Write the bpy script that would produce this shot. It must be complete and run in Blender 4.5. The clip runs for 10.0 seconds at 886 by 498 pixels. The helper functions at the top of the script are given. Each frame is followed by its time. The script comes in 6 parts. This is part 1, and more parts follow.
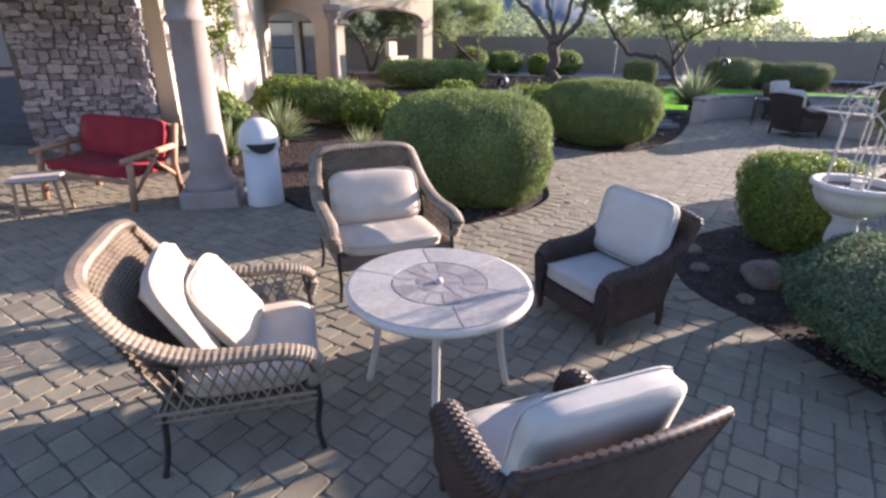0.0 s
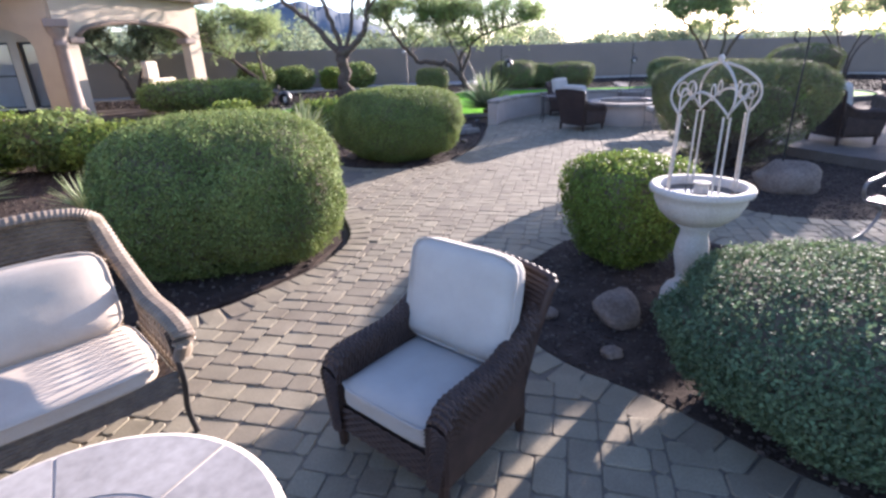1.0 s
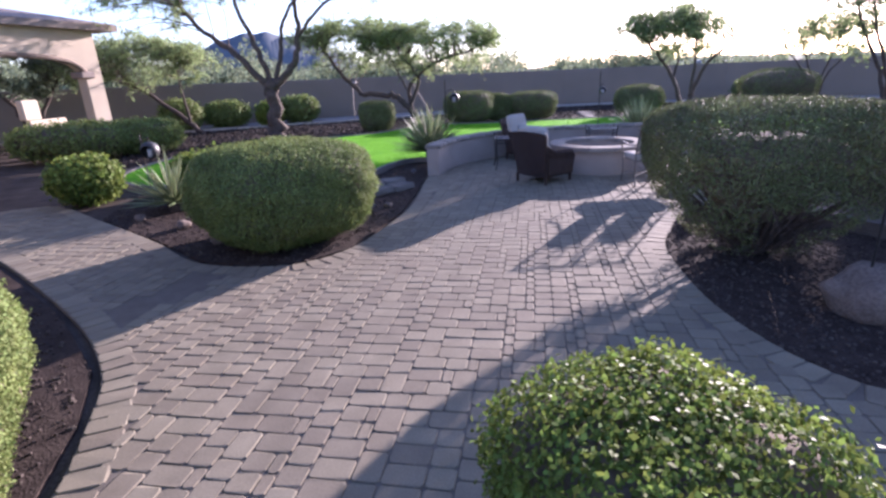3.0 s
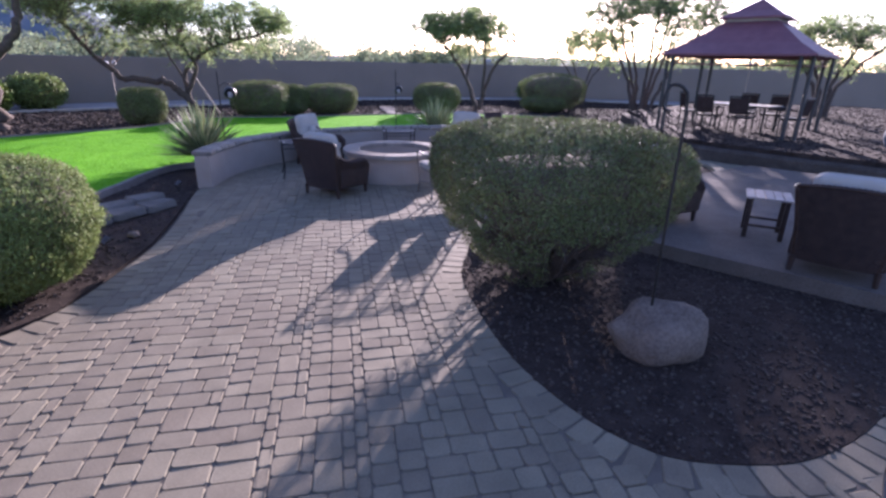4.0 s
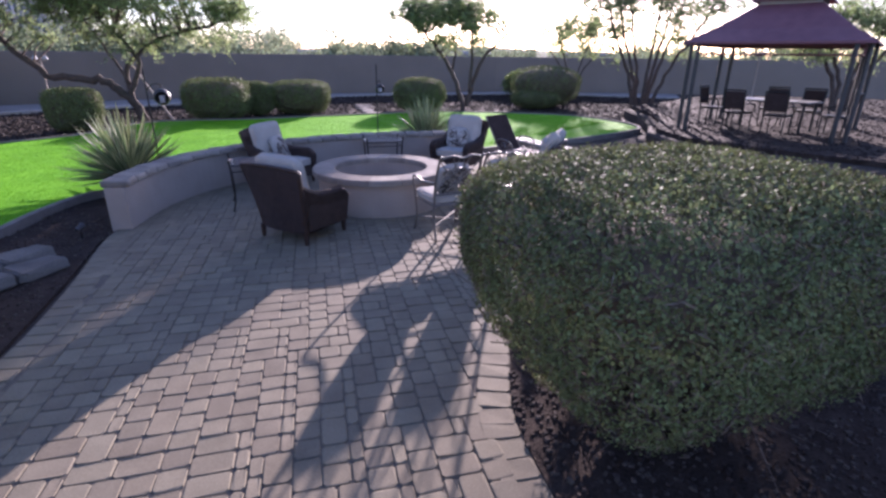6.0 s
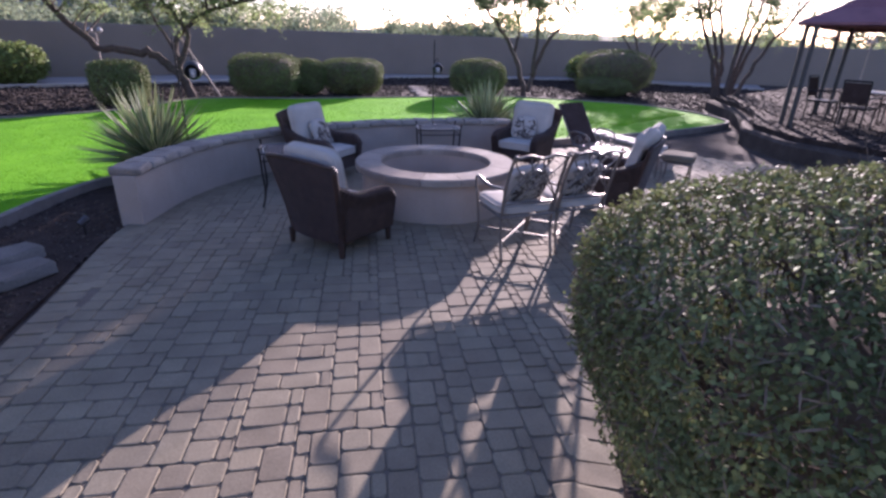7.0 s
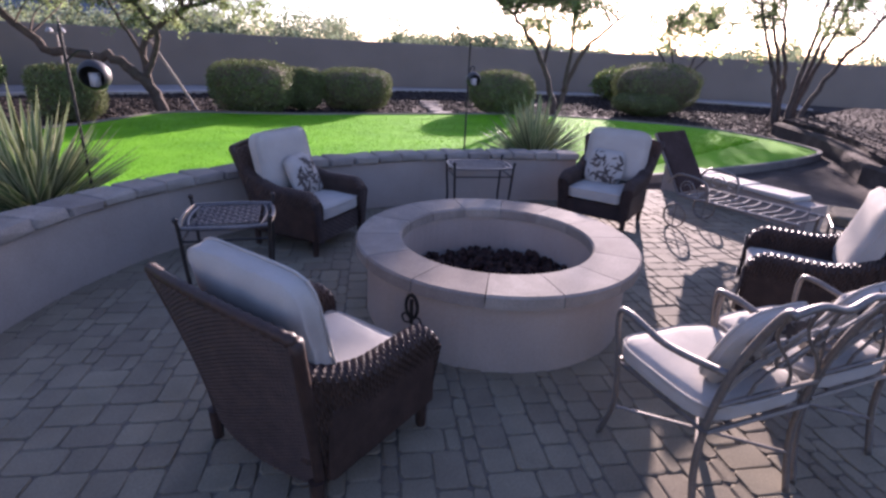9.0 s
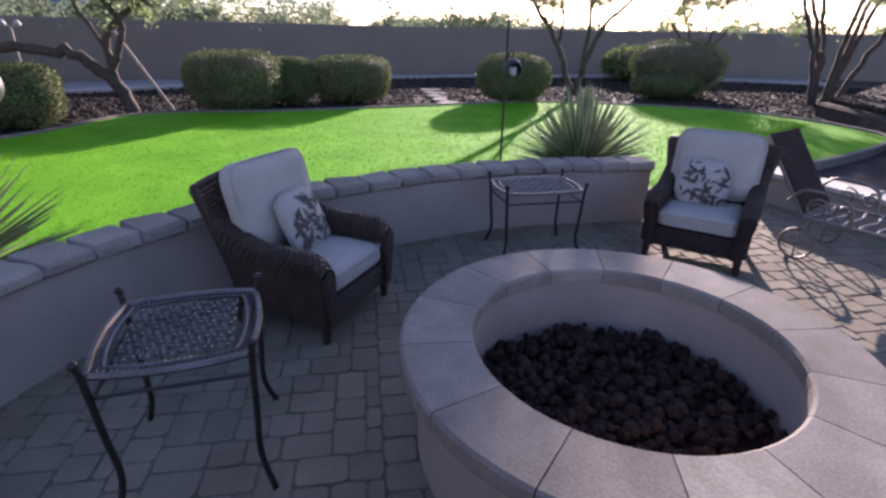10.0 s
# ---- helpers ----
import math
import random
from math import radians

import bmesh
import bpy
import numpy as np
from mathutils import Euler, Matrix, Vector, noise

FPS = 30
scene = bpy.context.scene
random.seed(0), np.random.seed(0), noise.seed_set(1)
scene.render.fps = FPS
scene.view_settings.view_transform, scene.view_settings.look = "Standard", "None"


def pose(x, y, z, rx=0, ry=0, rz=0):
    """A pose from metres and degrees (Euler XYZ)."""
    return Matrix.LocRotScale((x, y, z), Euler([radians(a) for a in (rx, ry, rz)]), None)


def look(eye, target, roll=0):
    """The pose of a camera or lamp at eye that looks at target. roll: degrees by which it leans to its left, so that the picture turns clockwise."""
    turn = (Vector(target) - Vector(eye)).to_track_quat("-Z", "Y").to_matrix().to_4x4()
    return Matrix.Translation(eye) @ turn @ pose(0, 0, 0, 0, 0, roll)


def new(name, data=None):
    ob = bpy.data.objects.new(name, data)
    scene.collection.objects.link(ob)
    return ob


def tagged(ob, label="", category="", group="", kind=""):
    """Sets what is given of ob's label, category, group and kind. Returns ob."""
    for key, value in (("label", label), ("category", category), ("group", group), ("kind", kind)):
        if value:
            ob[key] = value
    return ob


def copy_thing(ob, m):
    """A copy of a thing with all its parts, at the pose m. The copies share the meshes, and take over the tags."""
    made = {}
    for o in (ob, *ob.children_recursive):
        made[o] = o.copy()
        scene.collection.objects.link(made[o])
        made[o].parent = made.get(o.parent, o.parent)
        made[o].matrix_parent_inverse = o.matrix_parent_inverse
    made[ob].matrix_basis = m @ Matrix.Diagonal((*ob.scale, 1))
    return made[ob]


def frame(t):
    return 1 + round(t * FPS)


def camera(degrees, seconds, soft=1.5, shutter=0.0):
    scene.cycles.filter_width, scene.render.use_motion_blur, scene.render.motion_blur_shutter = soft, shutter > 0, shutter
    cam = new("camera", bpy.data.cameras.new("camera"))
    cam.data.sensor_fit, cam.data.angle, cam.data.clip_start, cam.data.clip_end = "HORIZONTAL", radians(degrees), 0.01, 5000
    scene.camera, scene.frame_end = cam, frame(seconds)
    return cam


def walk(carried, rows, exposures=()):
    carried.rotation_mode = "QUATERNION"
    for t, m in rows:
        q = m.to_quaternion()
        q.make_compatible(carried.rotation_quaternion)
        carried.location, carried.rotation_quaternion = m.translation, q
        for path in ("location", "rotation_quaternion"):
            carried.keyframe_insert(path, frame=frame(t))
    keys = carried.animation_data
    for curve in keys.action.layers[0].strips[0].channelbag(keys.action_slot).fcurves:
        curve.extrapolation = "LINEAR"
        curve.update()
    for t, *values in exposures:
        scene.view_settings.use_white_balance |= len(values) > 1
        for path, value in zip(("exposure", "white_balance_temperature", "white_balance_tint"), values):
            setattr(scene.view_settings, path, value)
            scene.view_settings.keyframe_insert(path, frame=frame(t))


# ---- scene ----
cam = camera(82.0, 10.0, soft=2.7)
PATH = [
    (0, (-0.109, 0.271, 1.961), (-0.053, 1.932, 1.271), 1.0),
    (0.5, (0.171, 0.988, 1.903), (0.562, 2.608, 1.223), -3.3),
    (1, (0.499, 1.763, 1.805), (1.136, 3.317, 1.155), -1.6),
    (1.5, (0.903, 2.489, 1.714), (1.582, 4.03, 1.08), -1.4),
    (2, (1.413, 3.161, 1.711), (2.062, 4.711, 1.066), -0.8),
    (2.2, (1.604, 3.392, 1.729), (2.273, 4.95, 1.123), 0.1),
    (3.3, (2.804, 4.523, 1.947), (3.566, 6.054, 1.39), -3.0),
    (3.5, (3.013, 4.688, 1.972), (3.856, 6.192, 1.453), -0.5),
    (4, (3.369, 4.886, 2.078), (4.612, 6.034, 1.463), 1.2),
    (4.5, (3.835, 5.198, 2.138), (5.214, 6.188, 1.539), 4.7),
    (5, (4.19, 5.775, 2.096), (5.481, 6.864, 1.472), 0.4),
    (5.2, (4.299, 5.994, 2.105), (5.584, 7.091, 1.482), -1.3),
    (6.3, (5.091, 7.025, 2.053), (6.357, 8.123, 1.396), 2.5),
    (6.5, (5.261, 7.212, 2.036), (6.471, 8.355, 1.35), 3.5),
    (7, (5.666, 7.741, 1.948), (6.833, 8.927, 1.26), 1.9),
    (7.5, (6.031, 8.267, 1.892), (7.195, 9.455, 1.202), 1.8),
    (8, (6.453, 8.843, 1.84), (7.638, 10.023, 1.175), 3.4),
    (8.5, (6.907, 9.464, 1.78), (8.089, 10.638, 1.1), 2.4),
    (9, (7.33, 10.143, 1.743), (8.505, 11.343, 1.096), 2.7),
    (9.5, (7.68, 10.881, 1.752), (8.86, 12.062, 1.08), -0.3),
    (10, (8.094, 11.584, 1.731), (9.269, 12.757, 1.035), 1.0),
]
walk(cam, [(t, look(eye, target, roll)) for t, eye, target, roll in PATH], exposures=[(0.0, 2.38, 5900, 28), (0.8, 2.64, 5650, 28), (2.2, 2.54, 5650, 37), (3.3, 2.08, 5380, 41), (4.5, 2.06, 5450, 40), (7.0, 1.93, 5600, 42), (8.2, 2.14, 5750, 45), (10.0, 1.9, 5850, 37)])

# ---- light ----
SUN_AZ, SUN_EL = radians(28.0), radians(13.0)
world = bpy.data.worlds.new("sky")
scene.world = world
world.use_nodes = True
wn, wl = world.node_tree.nodes, world.node_tree.links
sky = wn.new("ShaderNodeTexSky")
sky.sky_type = "NISHITA"
sky.sun_disc = False
sky.sun_elevation = SUN_EL
sky.sun_rotation = radians(90) - SUN_AZ
sky.air_density = 0.85
sky.dust_density = 0.6
sky.ozone_density = 1.3
wl.new(sky.outputs[0], wn["Background"].inputs[0])
wn["Background"].inputs[1].default_value = 0.09
sun = new("sun", bpy.data.lights.new("sun", "SUN"))
sun.data.energy, sun.data.angle, sun.data.color = 4.6, radians(0.6), (1.0, 0.87, 0.66)
sun.matrix_world = look((0, 0, 0), (-math.cos(SUN_AZ) * math.cos(SUN_EL), -math.sin(SUN_AZ) * math.cos(SUN_EL), -math.sin(SUN_EL)))


# ---- materials ----
def material(name, c1, c2, rough=0.8, scale=8.0, fine=60.0, bump=0.3, metal=0.0, per=0.0, island=False, spec=0.4, through_light=0.0, c3=None, dist=0.004):
    """Two colours mixed by noise at two scales; per: variation from piece to piece; through_light: leaves that let light through."""
    m = bpy.data.materials.new(name)
    m.use_nodes = True
    n, l = m.node_tree.nodes, m.node_tree.links
    b = n["Principled BSDF"]
    co = n.new("ShaderNodeTexCoord").outputs["Object"]
    if per and not island:
        info = n.new("ShaderNodeObjectInfo")
        add = n.new("ShaderNodeVectorMath")
        add.operation = "MULTIPLY_ADD"
        l.new(info.outputs["Random"], add.inputs[0])
        add.inputs[1].default_value = (37, 53, 71)
        l.new(co, add.inputs[2])
        co = add.outputs[0]
    big, small = n.new("ShaderNodeTexNoise"), n.new("ShaderNodeTexNoise")
    for t, s, d in ((big, scale, 4), (small, fine, 6)):
        t.inputs["Scale"].default_value, t.inputs["Detail"].default_value = s, d
        l.new(co, t.inputs["Vector"])
    mixf = n.new("ShaderNodeMath")
    mixf.operation = "MULTIPLY_ADD"
    l.new(small.outputs[0], mixf.inputs[0])
    mixf.inputs[1].default_value = 0.5
    half = n.new("ShaderNodeMath")
    half.operation = "MULTIPLY"
    half.inputs[1].default_value = 0.5
    l.new(big.outputs[0], half.inputs[0])
    l.new(half.outputs[0], mixf.inputs[2])
    ramp = n.new("ShaderNodeValToRGB")
    ramp.color_ramp.elements[0].position, ramp.color_ramp.elements[1].position = 0.34, 0.66
    ramp.color_ramp.elements[0].color, ramp.color_ramp.elements[1].color = (*c1, 1), (*c2, 1)
    if c3:
        e = ramp.color_ramp.elements.new(0.52)
        e.color = (*c3, 1)
    l.new(mixf.outputs[0], ramp.inputs[0])
    colour = ramp.outputs[0]
    if per:
        hsv = n.new("ShaderNodeHueSaturation")
        src = n.new("ShaderNodeNewGeometry").outputs["Random Per Island"] if island else info.outputs["Random"]
        mr = n.new("ShaderNodeMapRange")
        mr.inputs["To Min"].default_value, mr.inputs["To Max"].default_value = 1 - per, 1 + per
        l.new(src, mr.inputs[0])
        l.new(mr.outputs[0], hsv.inputs["Value"])
        mh = n.new("ShaderNodeMapRange")
        mh.inputs["To Min"].default_value, mh.inputs["To Max"].default_value = 0.5 - 0.05 * per, 0.5 + 0.05 * per
        l.new(src, mh.inputs[0])
        l.new(mh.outputs[0], hsv.inputs["Hue"])
        l.new(colour, hsv.inputs["Color"])
        colour = hsv.outputs[0]
    l.new(colour, b.inputs["Base Color"])
    b.inputs["Roughness"].default_value, b.inputs["Metallic"].default_value = rough, metal
    b.inputs["Specular IOR Level"].default_value = spec
    if bump:
        bp = n.new("ShaderNodeBump")
        bp.inputs["Strength"].default_value, bp.inputs["Distance"].default_value = bump, dist
        l.new(mixf.outputs[0], bp.inputs["Height"])
        l.new(bp.outputs[0], b.inputs["Normal"])
    if through_light:
        tr, mx = n.new("ShaderNodeBsdfTranslucent"), n.new("ShaderNodeMixShader")
        l.new(colour, tr.inputs[0])
        mx.inputs[0].default_value = through_light
        l.new(b.outputs[0], mx.inputs[1])
        l.new(tr.outputs[0], mx.inputs[2])
        l.new(mx.outputs[0], n["Material Output"].inputs[0])
    return m


PAVER = material("paver", (0.150, 0.129, 0.091), (0.225, 0.196, 0.14), 0.85, 4, 90, 0.6, per=0.11, c3=(0.19, 0.163, 0.117), spec=0.15)
PAVER_REST = material("paver_field", (0.150, 0.129, 0.091), (0.225, 0.196, 0.14), 0.85, 4, 90, 0.6, per=0.11, island=True, c3=(0.19, 0.163, 0.117), spec=0.15)
JOINT = material("joint_sand", (0.11, 0.094, 0.075), (0.165, 0.142, 0.114), 0.95, 6, 200, 0.6, spec=0.06)
ROCK_DARK = material("dark_bed_rock", (0.02, 0.0165, 0.0155), (0.058, 0.046, 0.041), 0.9, 6, 40, 0.6, per=0.4, island=True, spec=0.08)
TERRACE_PAVE = material("dark_terrace_paving", (0.085, 0.07, 0.06), (0.145, 0.122, 0.104), 0.9, 3, 60, 0.8, dist=0.008, spec=0.1)
MOULDING = material("brown_cast_moulding", (0.13, 0.095, 0.072), (0.20, 0.152, 0.118), 0.9, 4, 60, 0.4)
CONCRETE = material("grey_concrete", (0.24, 0.215, 0.195), (0.33, 0.30, 0.275), 0.9, 0.8, 40, 0.3, spec=0.1)
GRAVEL = material("desert_gravel", (0.045, 0.036, 0.03), (0.11, 0.09, 0.075), 0.95, 3, 45, 1.0, dist=0.02, c3=(0.072, 0.058, 0.048), spec=0.06)
SOIL = material("dark_mulch", (0.022, 0.016, 0.014), (0.065, 0.049, 0.04), 0.95, 6, 55, 1.0, dist=0.02, spec=0.06)
STONES = material("gravel_stone", (0.03, 0.023, 0.02), (0.10, 0.08, 0.068), 0.9, 9, 80, 0.4, per=0.35, island=True, spec=0.06)
LAWN = material("lawn_turf", (0.08, 0.27, 0.008), (0.16, 0.42, 0.016), 0.85, 1.2, 120, 1.0, dist=0.02, spec=0.05)
GRASS = material("grass_blade", (0.09, 0.28, 0.008), (0.18, 0.44, 0.018), 0.8, 2, 40, 0, per=0.18, island=True, through_light=0.35, spec=0.05)
STUCCO = material("tan_stucco", (0.39, 0.325, 0.245), (0.47, 0.395, 0.30), 0.92, 1.5, 70, 0.6, dist=0.006)
BLOCK = material("boundary_stucco", (0.215, 0.175, 0.138), (0.265, 0.215, 0.17), 0.95, 0.6, 50, 0.5, dist=0.006, spec=0.05)
WALLS = material("seat_wall_stucco", (0.275, 0.232, 0.2), (0.35, 0.302, 0.262), 0.92, 2.5, 90, 0.6, dist=0.005, spec=0.08)
CAP = material("cap_paver", (0.175, 0.152, 0.13), (0.278, 0.248, 0.215), 0.85, 6, 90, 0.6, per=0.18, c3=(0.226, 0.2, 0.172), spec=0.06)
FLAG = material("grey_flagstone", (0.11, 0.10, 0.088), (0.185, 0.168, 0.148), 0.9, 5, 70, 0.7, per=0.15, spec=0.06)
STONE = material("fieldstone", (0.14, 0.118, 0.115), (0.36, 0.31, 0.295), 0.88, 5, 40, 0.8, per=0.42, dist=0.01, c3=(0.25, 0.215, 0.215))
COLUMN = material("cast_stone", (0.19, 0.152, 0.128), (0.27, 0.22, 0.19), 0.9, 3, 60, 0.5)
BUFF = material("buff_cast_stone", (0.33, 0.295, 0.25), (0.46, 0.415, 0.36), 0.85, 4, 70, 0.4)
BOULDER = material("boulder", (0.10, 0.076, 0.06), (0.20, 0.158, 0.13), 0.9, 5, 40, 1.0, dist=0.015, spec=0.2)
LEAF = material("shrub_leaf", (0.112, 0.150, 0.048), (0.23, 0.278, 0.086), 0.65, 3, 30, 0, per=0.36, island=True, through_light=0.28, spec=0.1)
# leaf of the tall grey-green shrub; also paints the far hedges' backlit shade
LEAF_S = material("sage_and_backlit_leaf", (0.088, 0.108, 0.044), (0.19, 0.215, 0.09), 0.65, 3, 30, 0, per=0.42, island=True, through_light=0.2, spec=0.08)
LEAF_Y = material("yellow_green_leaf", (0.098, 0.142, 0.03), (0.19, 0.24, 0.05), 0.5, 3, 30, 0, per=0.4, island=True, through_light=0.33, spec=0.07)
LEAF_G = material("grey_green_leaf", (0.068, 0.102, 0.052), (0.13, 0.178, 0.088), 0.7, 3, 30, 0, per=0.4, island=True, through_light=0.3, spec=0.2)
LEAF_T = material("mesquite_leaf", (0.18, 0.235, 0.095), (0.30, 0.37, 0.16), 0.6, 3, 30, 0, per=0.4, island=True, through_light=0.62, spec=0.15)
LEAF_D = material("desert_scrub_leaf", (0.15, 0.19, 0.11), (0.25, 0.285, 0.175), 0.8, 3, 30, 0, per=0.4, island=True, through_light=0.35, spec=0.15)
TWIG = material("shrub_twig", (0.085, 0.064, 0.045), (0.17, 0.132, 0.095), 0.9, 8, 60, 0.4)
TWIG_DRY = material("dry_twig", (0.095, 0.07, 0.048), (0.20, 0.152, 0.112), 0.9, 8, 60, 0, per=0.3, island=True)
BARK = material("dark_bark", (0.045, 0.033, 0.027), (0.12, 0.09, 0.072), 0.95, 9, 60, 1.0, dist=0.015)
YUCCA_EDGE = material("yucca_margin", (0.42, 0.43, 0.24), (0.55, 0.55, 0.33), 0.5, 4, 30, 0, through_light=0.2, spec=0.15)
YUCCA = material("yucca_blade", (0.095, 0.135, 0.055), (0.20, 0.245, 0.105), 0.45, 4, 30, 0.1, per=0.35, island=True, through_light=0.25, spec=0.15)
WICKER = material("tan_wicker", (0.085, 0.062, 0.042), (0.19, 0.145, 0.10), 0.6, 14, 160, 0.5, per=0.12, island=True)
WICKER_D = material("dark_brown_wicker", (0.02, 0.012, 0.0095), (0.058, 0.034, 0.026), 0.55, 14, 160, 0.5, spec=0.3, per=0.2, island=True)
CUSHION = material("beige_cushion", (0.36, 0.30, 0.235), (0.47, 0.40, 0.32), 0.95, 5, 300, 0.35, spec=0.1)
CUSHION_W = material("cream_cushion", (0.33, 0.305, 0.268), (0.42, 0.388, 0.345), 0.95, 5, 300, 0.35, spec=0.1)
CUSHION_R = material("red_cushion", (0.14, 0.008, 0.014), (0.25, 0.016, 0.024), 0.95, 5, 300, 0.35)
PRINT = material("print_motif", (0.04, 0.033, 0.03), (0.11, 0.09, 0.078), 0.95, 20, 200, 0)
LOG = material("peeled_log", (0.20, 0.105, 0.058), (0.36, 0.21, 0.125), 0.7, 7, 50, 0.5)
IRON = material("black_iron", (0.02, 0.018, 0.018), (0.05, 0.045, 0.042), 0.5, 10, 90, 0.3, metal=0.6)
PALE_METAL = material("pale_cast_metal", (0.13, 0.114, 0.10), (0.22, 0.195, 0.172), 0.46, 10, 90, 0.3, metal=0.5)
GREY_METAL = material("pewter_cast_metal", (0.06, 0.052, 0.05), (0.15, 0.135, 0.13), 0.38, 10, 90, 0.3, metal=0.7)
TILE = material("travertine_tile", (0.19, 0.17, 0.148), (0.31, 0.282, 0.248), 0.48, 4, 30, 0.2, per=0.08)
TILE_D = material("grey_slate_mosaic", (0.14, 0.12, 0.108), (0.25, 0.22, 0.20), 0.5, 7, 40, 0.3, per=0.2)
WHITE = material("bin_white", (0.37, 0.36, 0.355), (0.45, 0.44, 0.435), 0.6, 3, 60, 0.2)
DARK = material("mouth_shade", (0.012, 0.011, 0.011), (0.03, 0.027, 0.025), 0.8, 6, 50, 0.2)
ASH = material("fire_rock", (0.024, 0.014, 0.012), (0.048, 0.028, 0.024), 0.9, 9, 50, 0.8, per=0.4, island=True, spec=0.15)
ROOF = material("gazebo_metal_roof", (0.13, 0.05, 0.06), (0.20, 0.085, 0.095), 0.6, 3, 50, 0.2)
WOODT = material("weathered_wood", (0.28, 0.22, 0.18), (0.42, 0.35, 0.30), 0.75, 6, 60, 0.4)
WATER = material("still_water", (0.01, 0.014, 0.016), (0.02, 0.026, 0.028), 0.06, 2, 9, 0.25)
MOUNTAIN = material("far_mountain", (0.10, 0.12, 0.14), (0.15, 0.17, 0.19), 1.0, 0.01, 0.05, 0, spec=0.05)
HILL = material("far_scrub_hill", (0.10, 0.13, 0.07), (0.18, 0.19, 0.12), 1.0, 0.05, 0.6, 0, spec=0.05)
FRAME = material("dark_window_frame", (0.03, 0.028, 0.026), (0.05, 0.047, 0.045), 0.5, 8, 60, 0.1)
BLIND = material("white_blind", (0.42, 0.42, 0.42), (0.52, 0.52, 0.52), 0.7, 3, 50, 0)
OLIVE = material("olive_cushion", (0.10, 0.085, 0.06), (0.17, 0.145, 0.105), 0.95, 6, 200, 0.3, spec=0.1)
SLING = material("dark_sling", (0.035, 0.024, 0.021), (0.075, 0.052, 0.046), 1.0, 6, 200, 0.3, spec=0.0)
COVER = material("grey_grill_cover", (0.10, 0.11, 0.14), (0.17, 0.18, 0.21), 0.6, 4, 60, 0.3)
GLASS = bpy.data.materials.new("window_glass")
GLASS.use_nodes = True
GLASS.node_tree.nodes["Principled BSDF"].inputs["Transmission Weight"].default_value = 1.0
GLASS.node_tree.nodes["Principled BSDF"].inputs["Roughness"].default_value = 0.02


# ---- mesh helpers ----
def mesh_ob(name, me, mat, parent=None, label=""):
    if mat:
        me.materials.append(mat)
    ob = new(name, me)
    if parent:
        ob.parent = parent
    if label:
        ob["label"] = label
    return ob


def part(name, bm, mat, parent=None, label="", smooth=False):
    me = bpy.data.meshes.new(name)
    bm.to_mesh(me)
    bm.free()
    if smooth:
        me.polygons.foreach_set("use_smooth", [True] * len(me.polygons))
    return mesh_ob(name, me, mat, parent, label)


def raw(name, verts, faces, mat, parent=None, label="", smooth=False):
    me = bpy.data.meshes.new(name)
    me.from_pydata([tuple(v) for v in verts], [], [tuple(f) for f in faces])
    if smooth:
        me.polygons.foreach_set("use_smooth", [True] * len(me.polygons))
    return mesh_ob(name, me, mat, parent, label)


def thing(name, label, category, m=None, group="", kind=""):
    ob = new(name)
    ob.empty_display_size = 0.1
    if m:
        ob.matrix_basis = m
    return tagged(ob, label, category, group, kind)


def box(bm, x0, x1, y0, y1, z0, z1, bevel=0.0, m=None, seg=1):
    r = bmesh.ops.create_cube(bm, size=1.0, matrix=(m or Matrix()) @ Matrix.Translation(((x0 + x1) / 2, (y0 + y1) / 2, (z0 + z1) / 2)) @ Matrix.Diagonal((x1 - x0, y1 - y0, z1 - z0, 1)))
    if bevel:
        es = list({e for v in r["verts"] for e in v.link_edges})
        bmesh.ops.bevel(bm, geom=es, offset=bevel, segments=seg, affect="EDGES", profile=0.5)
    return bm


def tube(bm, pts, radii, sides=8, closed=False, flat=1.0):
    """A round bar along points; radii: one number or one each."""
    pts = [Vector(p) for p in pts]
    k = len(pts)
    if not hasattr(radii, "__len__"):
        radii = [radii] * k
    rings, prev = [], None
    for i, p in enumerate(pts):
        a, b = (pts[i - 1] if (i or closed) else p), (pts[(i + 1) % k] if (i < k - 1 or closed) else p)
        d = (b - a).normalized()
        if prev is None:
            u = d.orthogonal().normalized() if abs(d.z) > 0.9 else d.cross(Vector((0, 0, 1))).normalized()
        else:
            u = (prev - d * prev.dot(d)).normalized()
        prev = u
        w = d.cross(u)
        rings.append([bm.verts.new(p + (u * math.cos(2 * math.pi * j / sides) + w * math.sin(2 * math.pi * j / sides) * flat) * radii[i]) for j in range(sides)])
    for i in range(k if closed else k - 1):
        r, s = rings[i], rings[(i + 1) % k]
        for j in range(sides):
            bm.faces.new((r[j], r[(j + 1) % sides], s[(j + 1) % sides], s[j]))
    if not closed:
        bm.faces.new(rings[0][::-1])
        bm.faces.new(rings[-1])
    return bm


def lathe(bm, prof, sides=32, cx=0.0, cy=0.0):
    """A turned form from (radius, height) pairs, from the bottom up."""
    rings = []
    for r, z in prof:
        if r < 1e-5:
            rings.append([bm.verts.new((cx, cy, z))])
        else:
            rings.append([bm.verts.new((cx + r * math.cos(2 * math.pi * j / sides), cy + r * math.sin(2 * math.pi * j / sides), z)) for j in range(sides)])
    for a, b in zip(rings, rings[1:]):
        for j in range(sides):
            k = (j + 1) % sides
            if len(a) == 1 and len(b) == 1:
                continue
            if len(a) == 1:
                bm.faces.new((a[0], b[k], b[j]))
            elif len(b) == 1:
                bm.faces.new((a[j], a[k], b[0]))
            else:
                bm.faces.new((a[j], a[k], b[k], b[j]))
    return bm


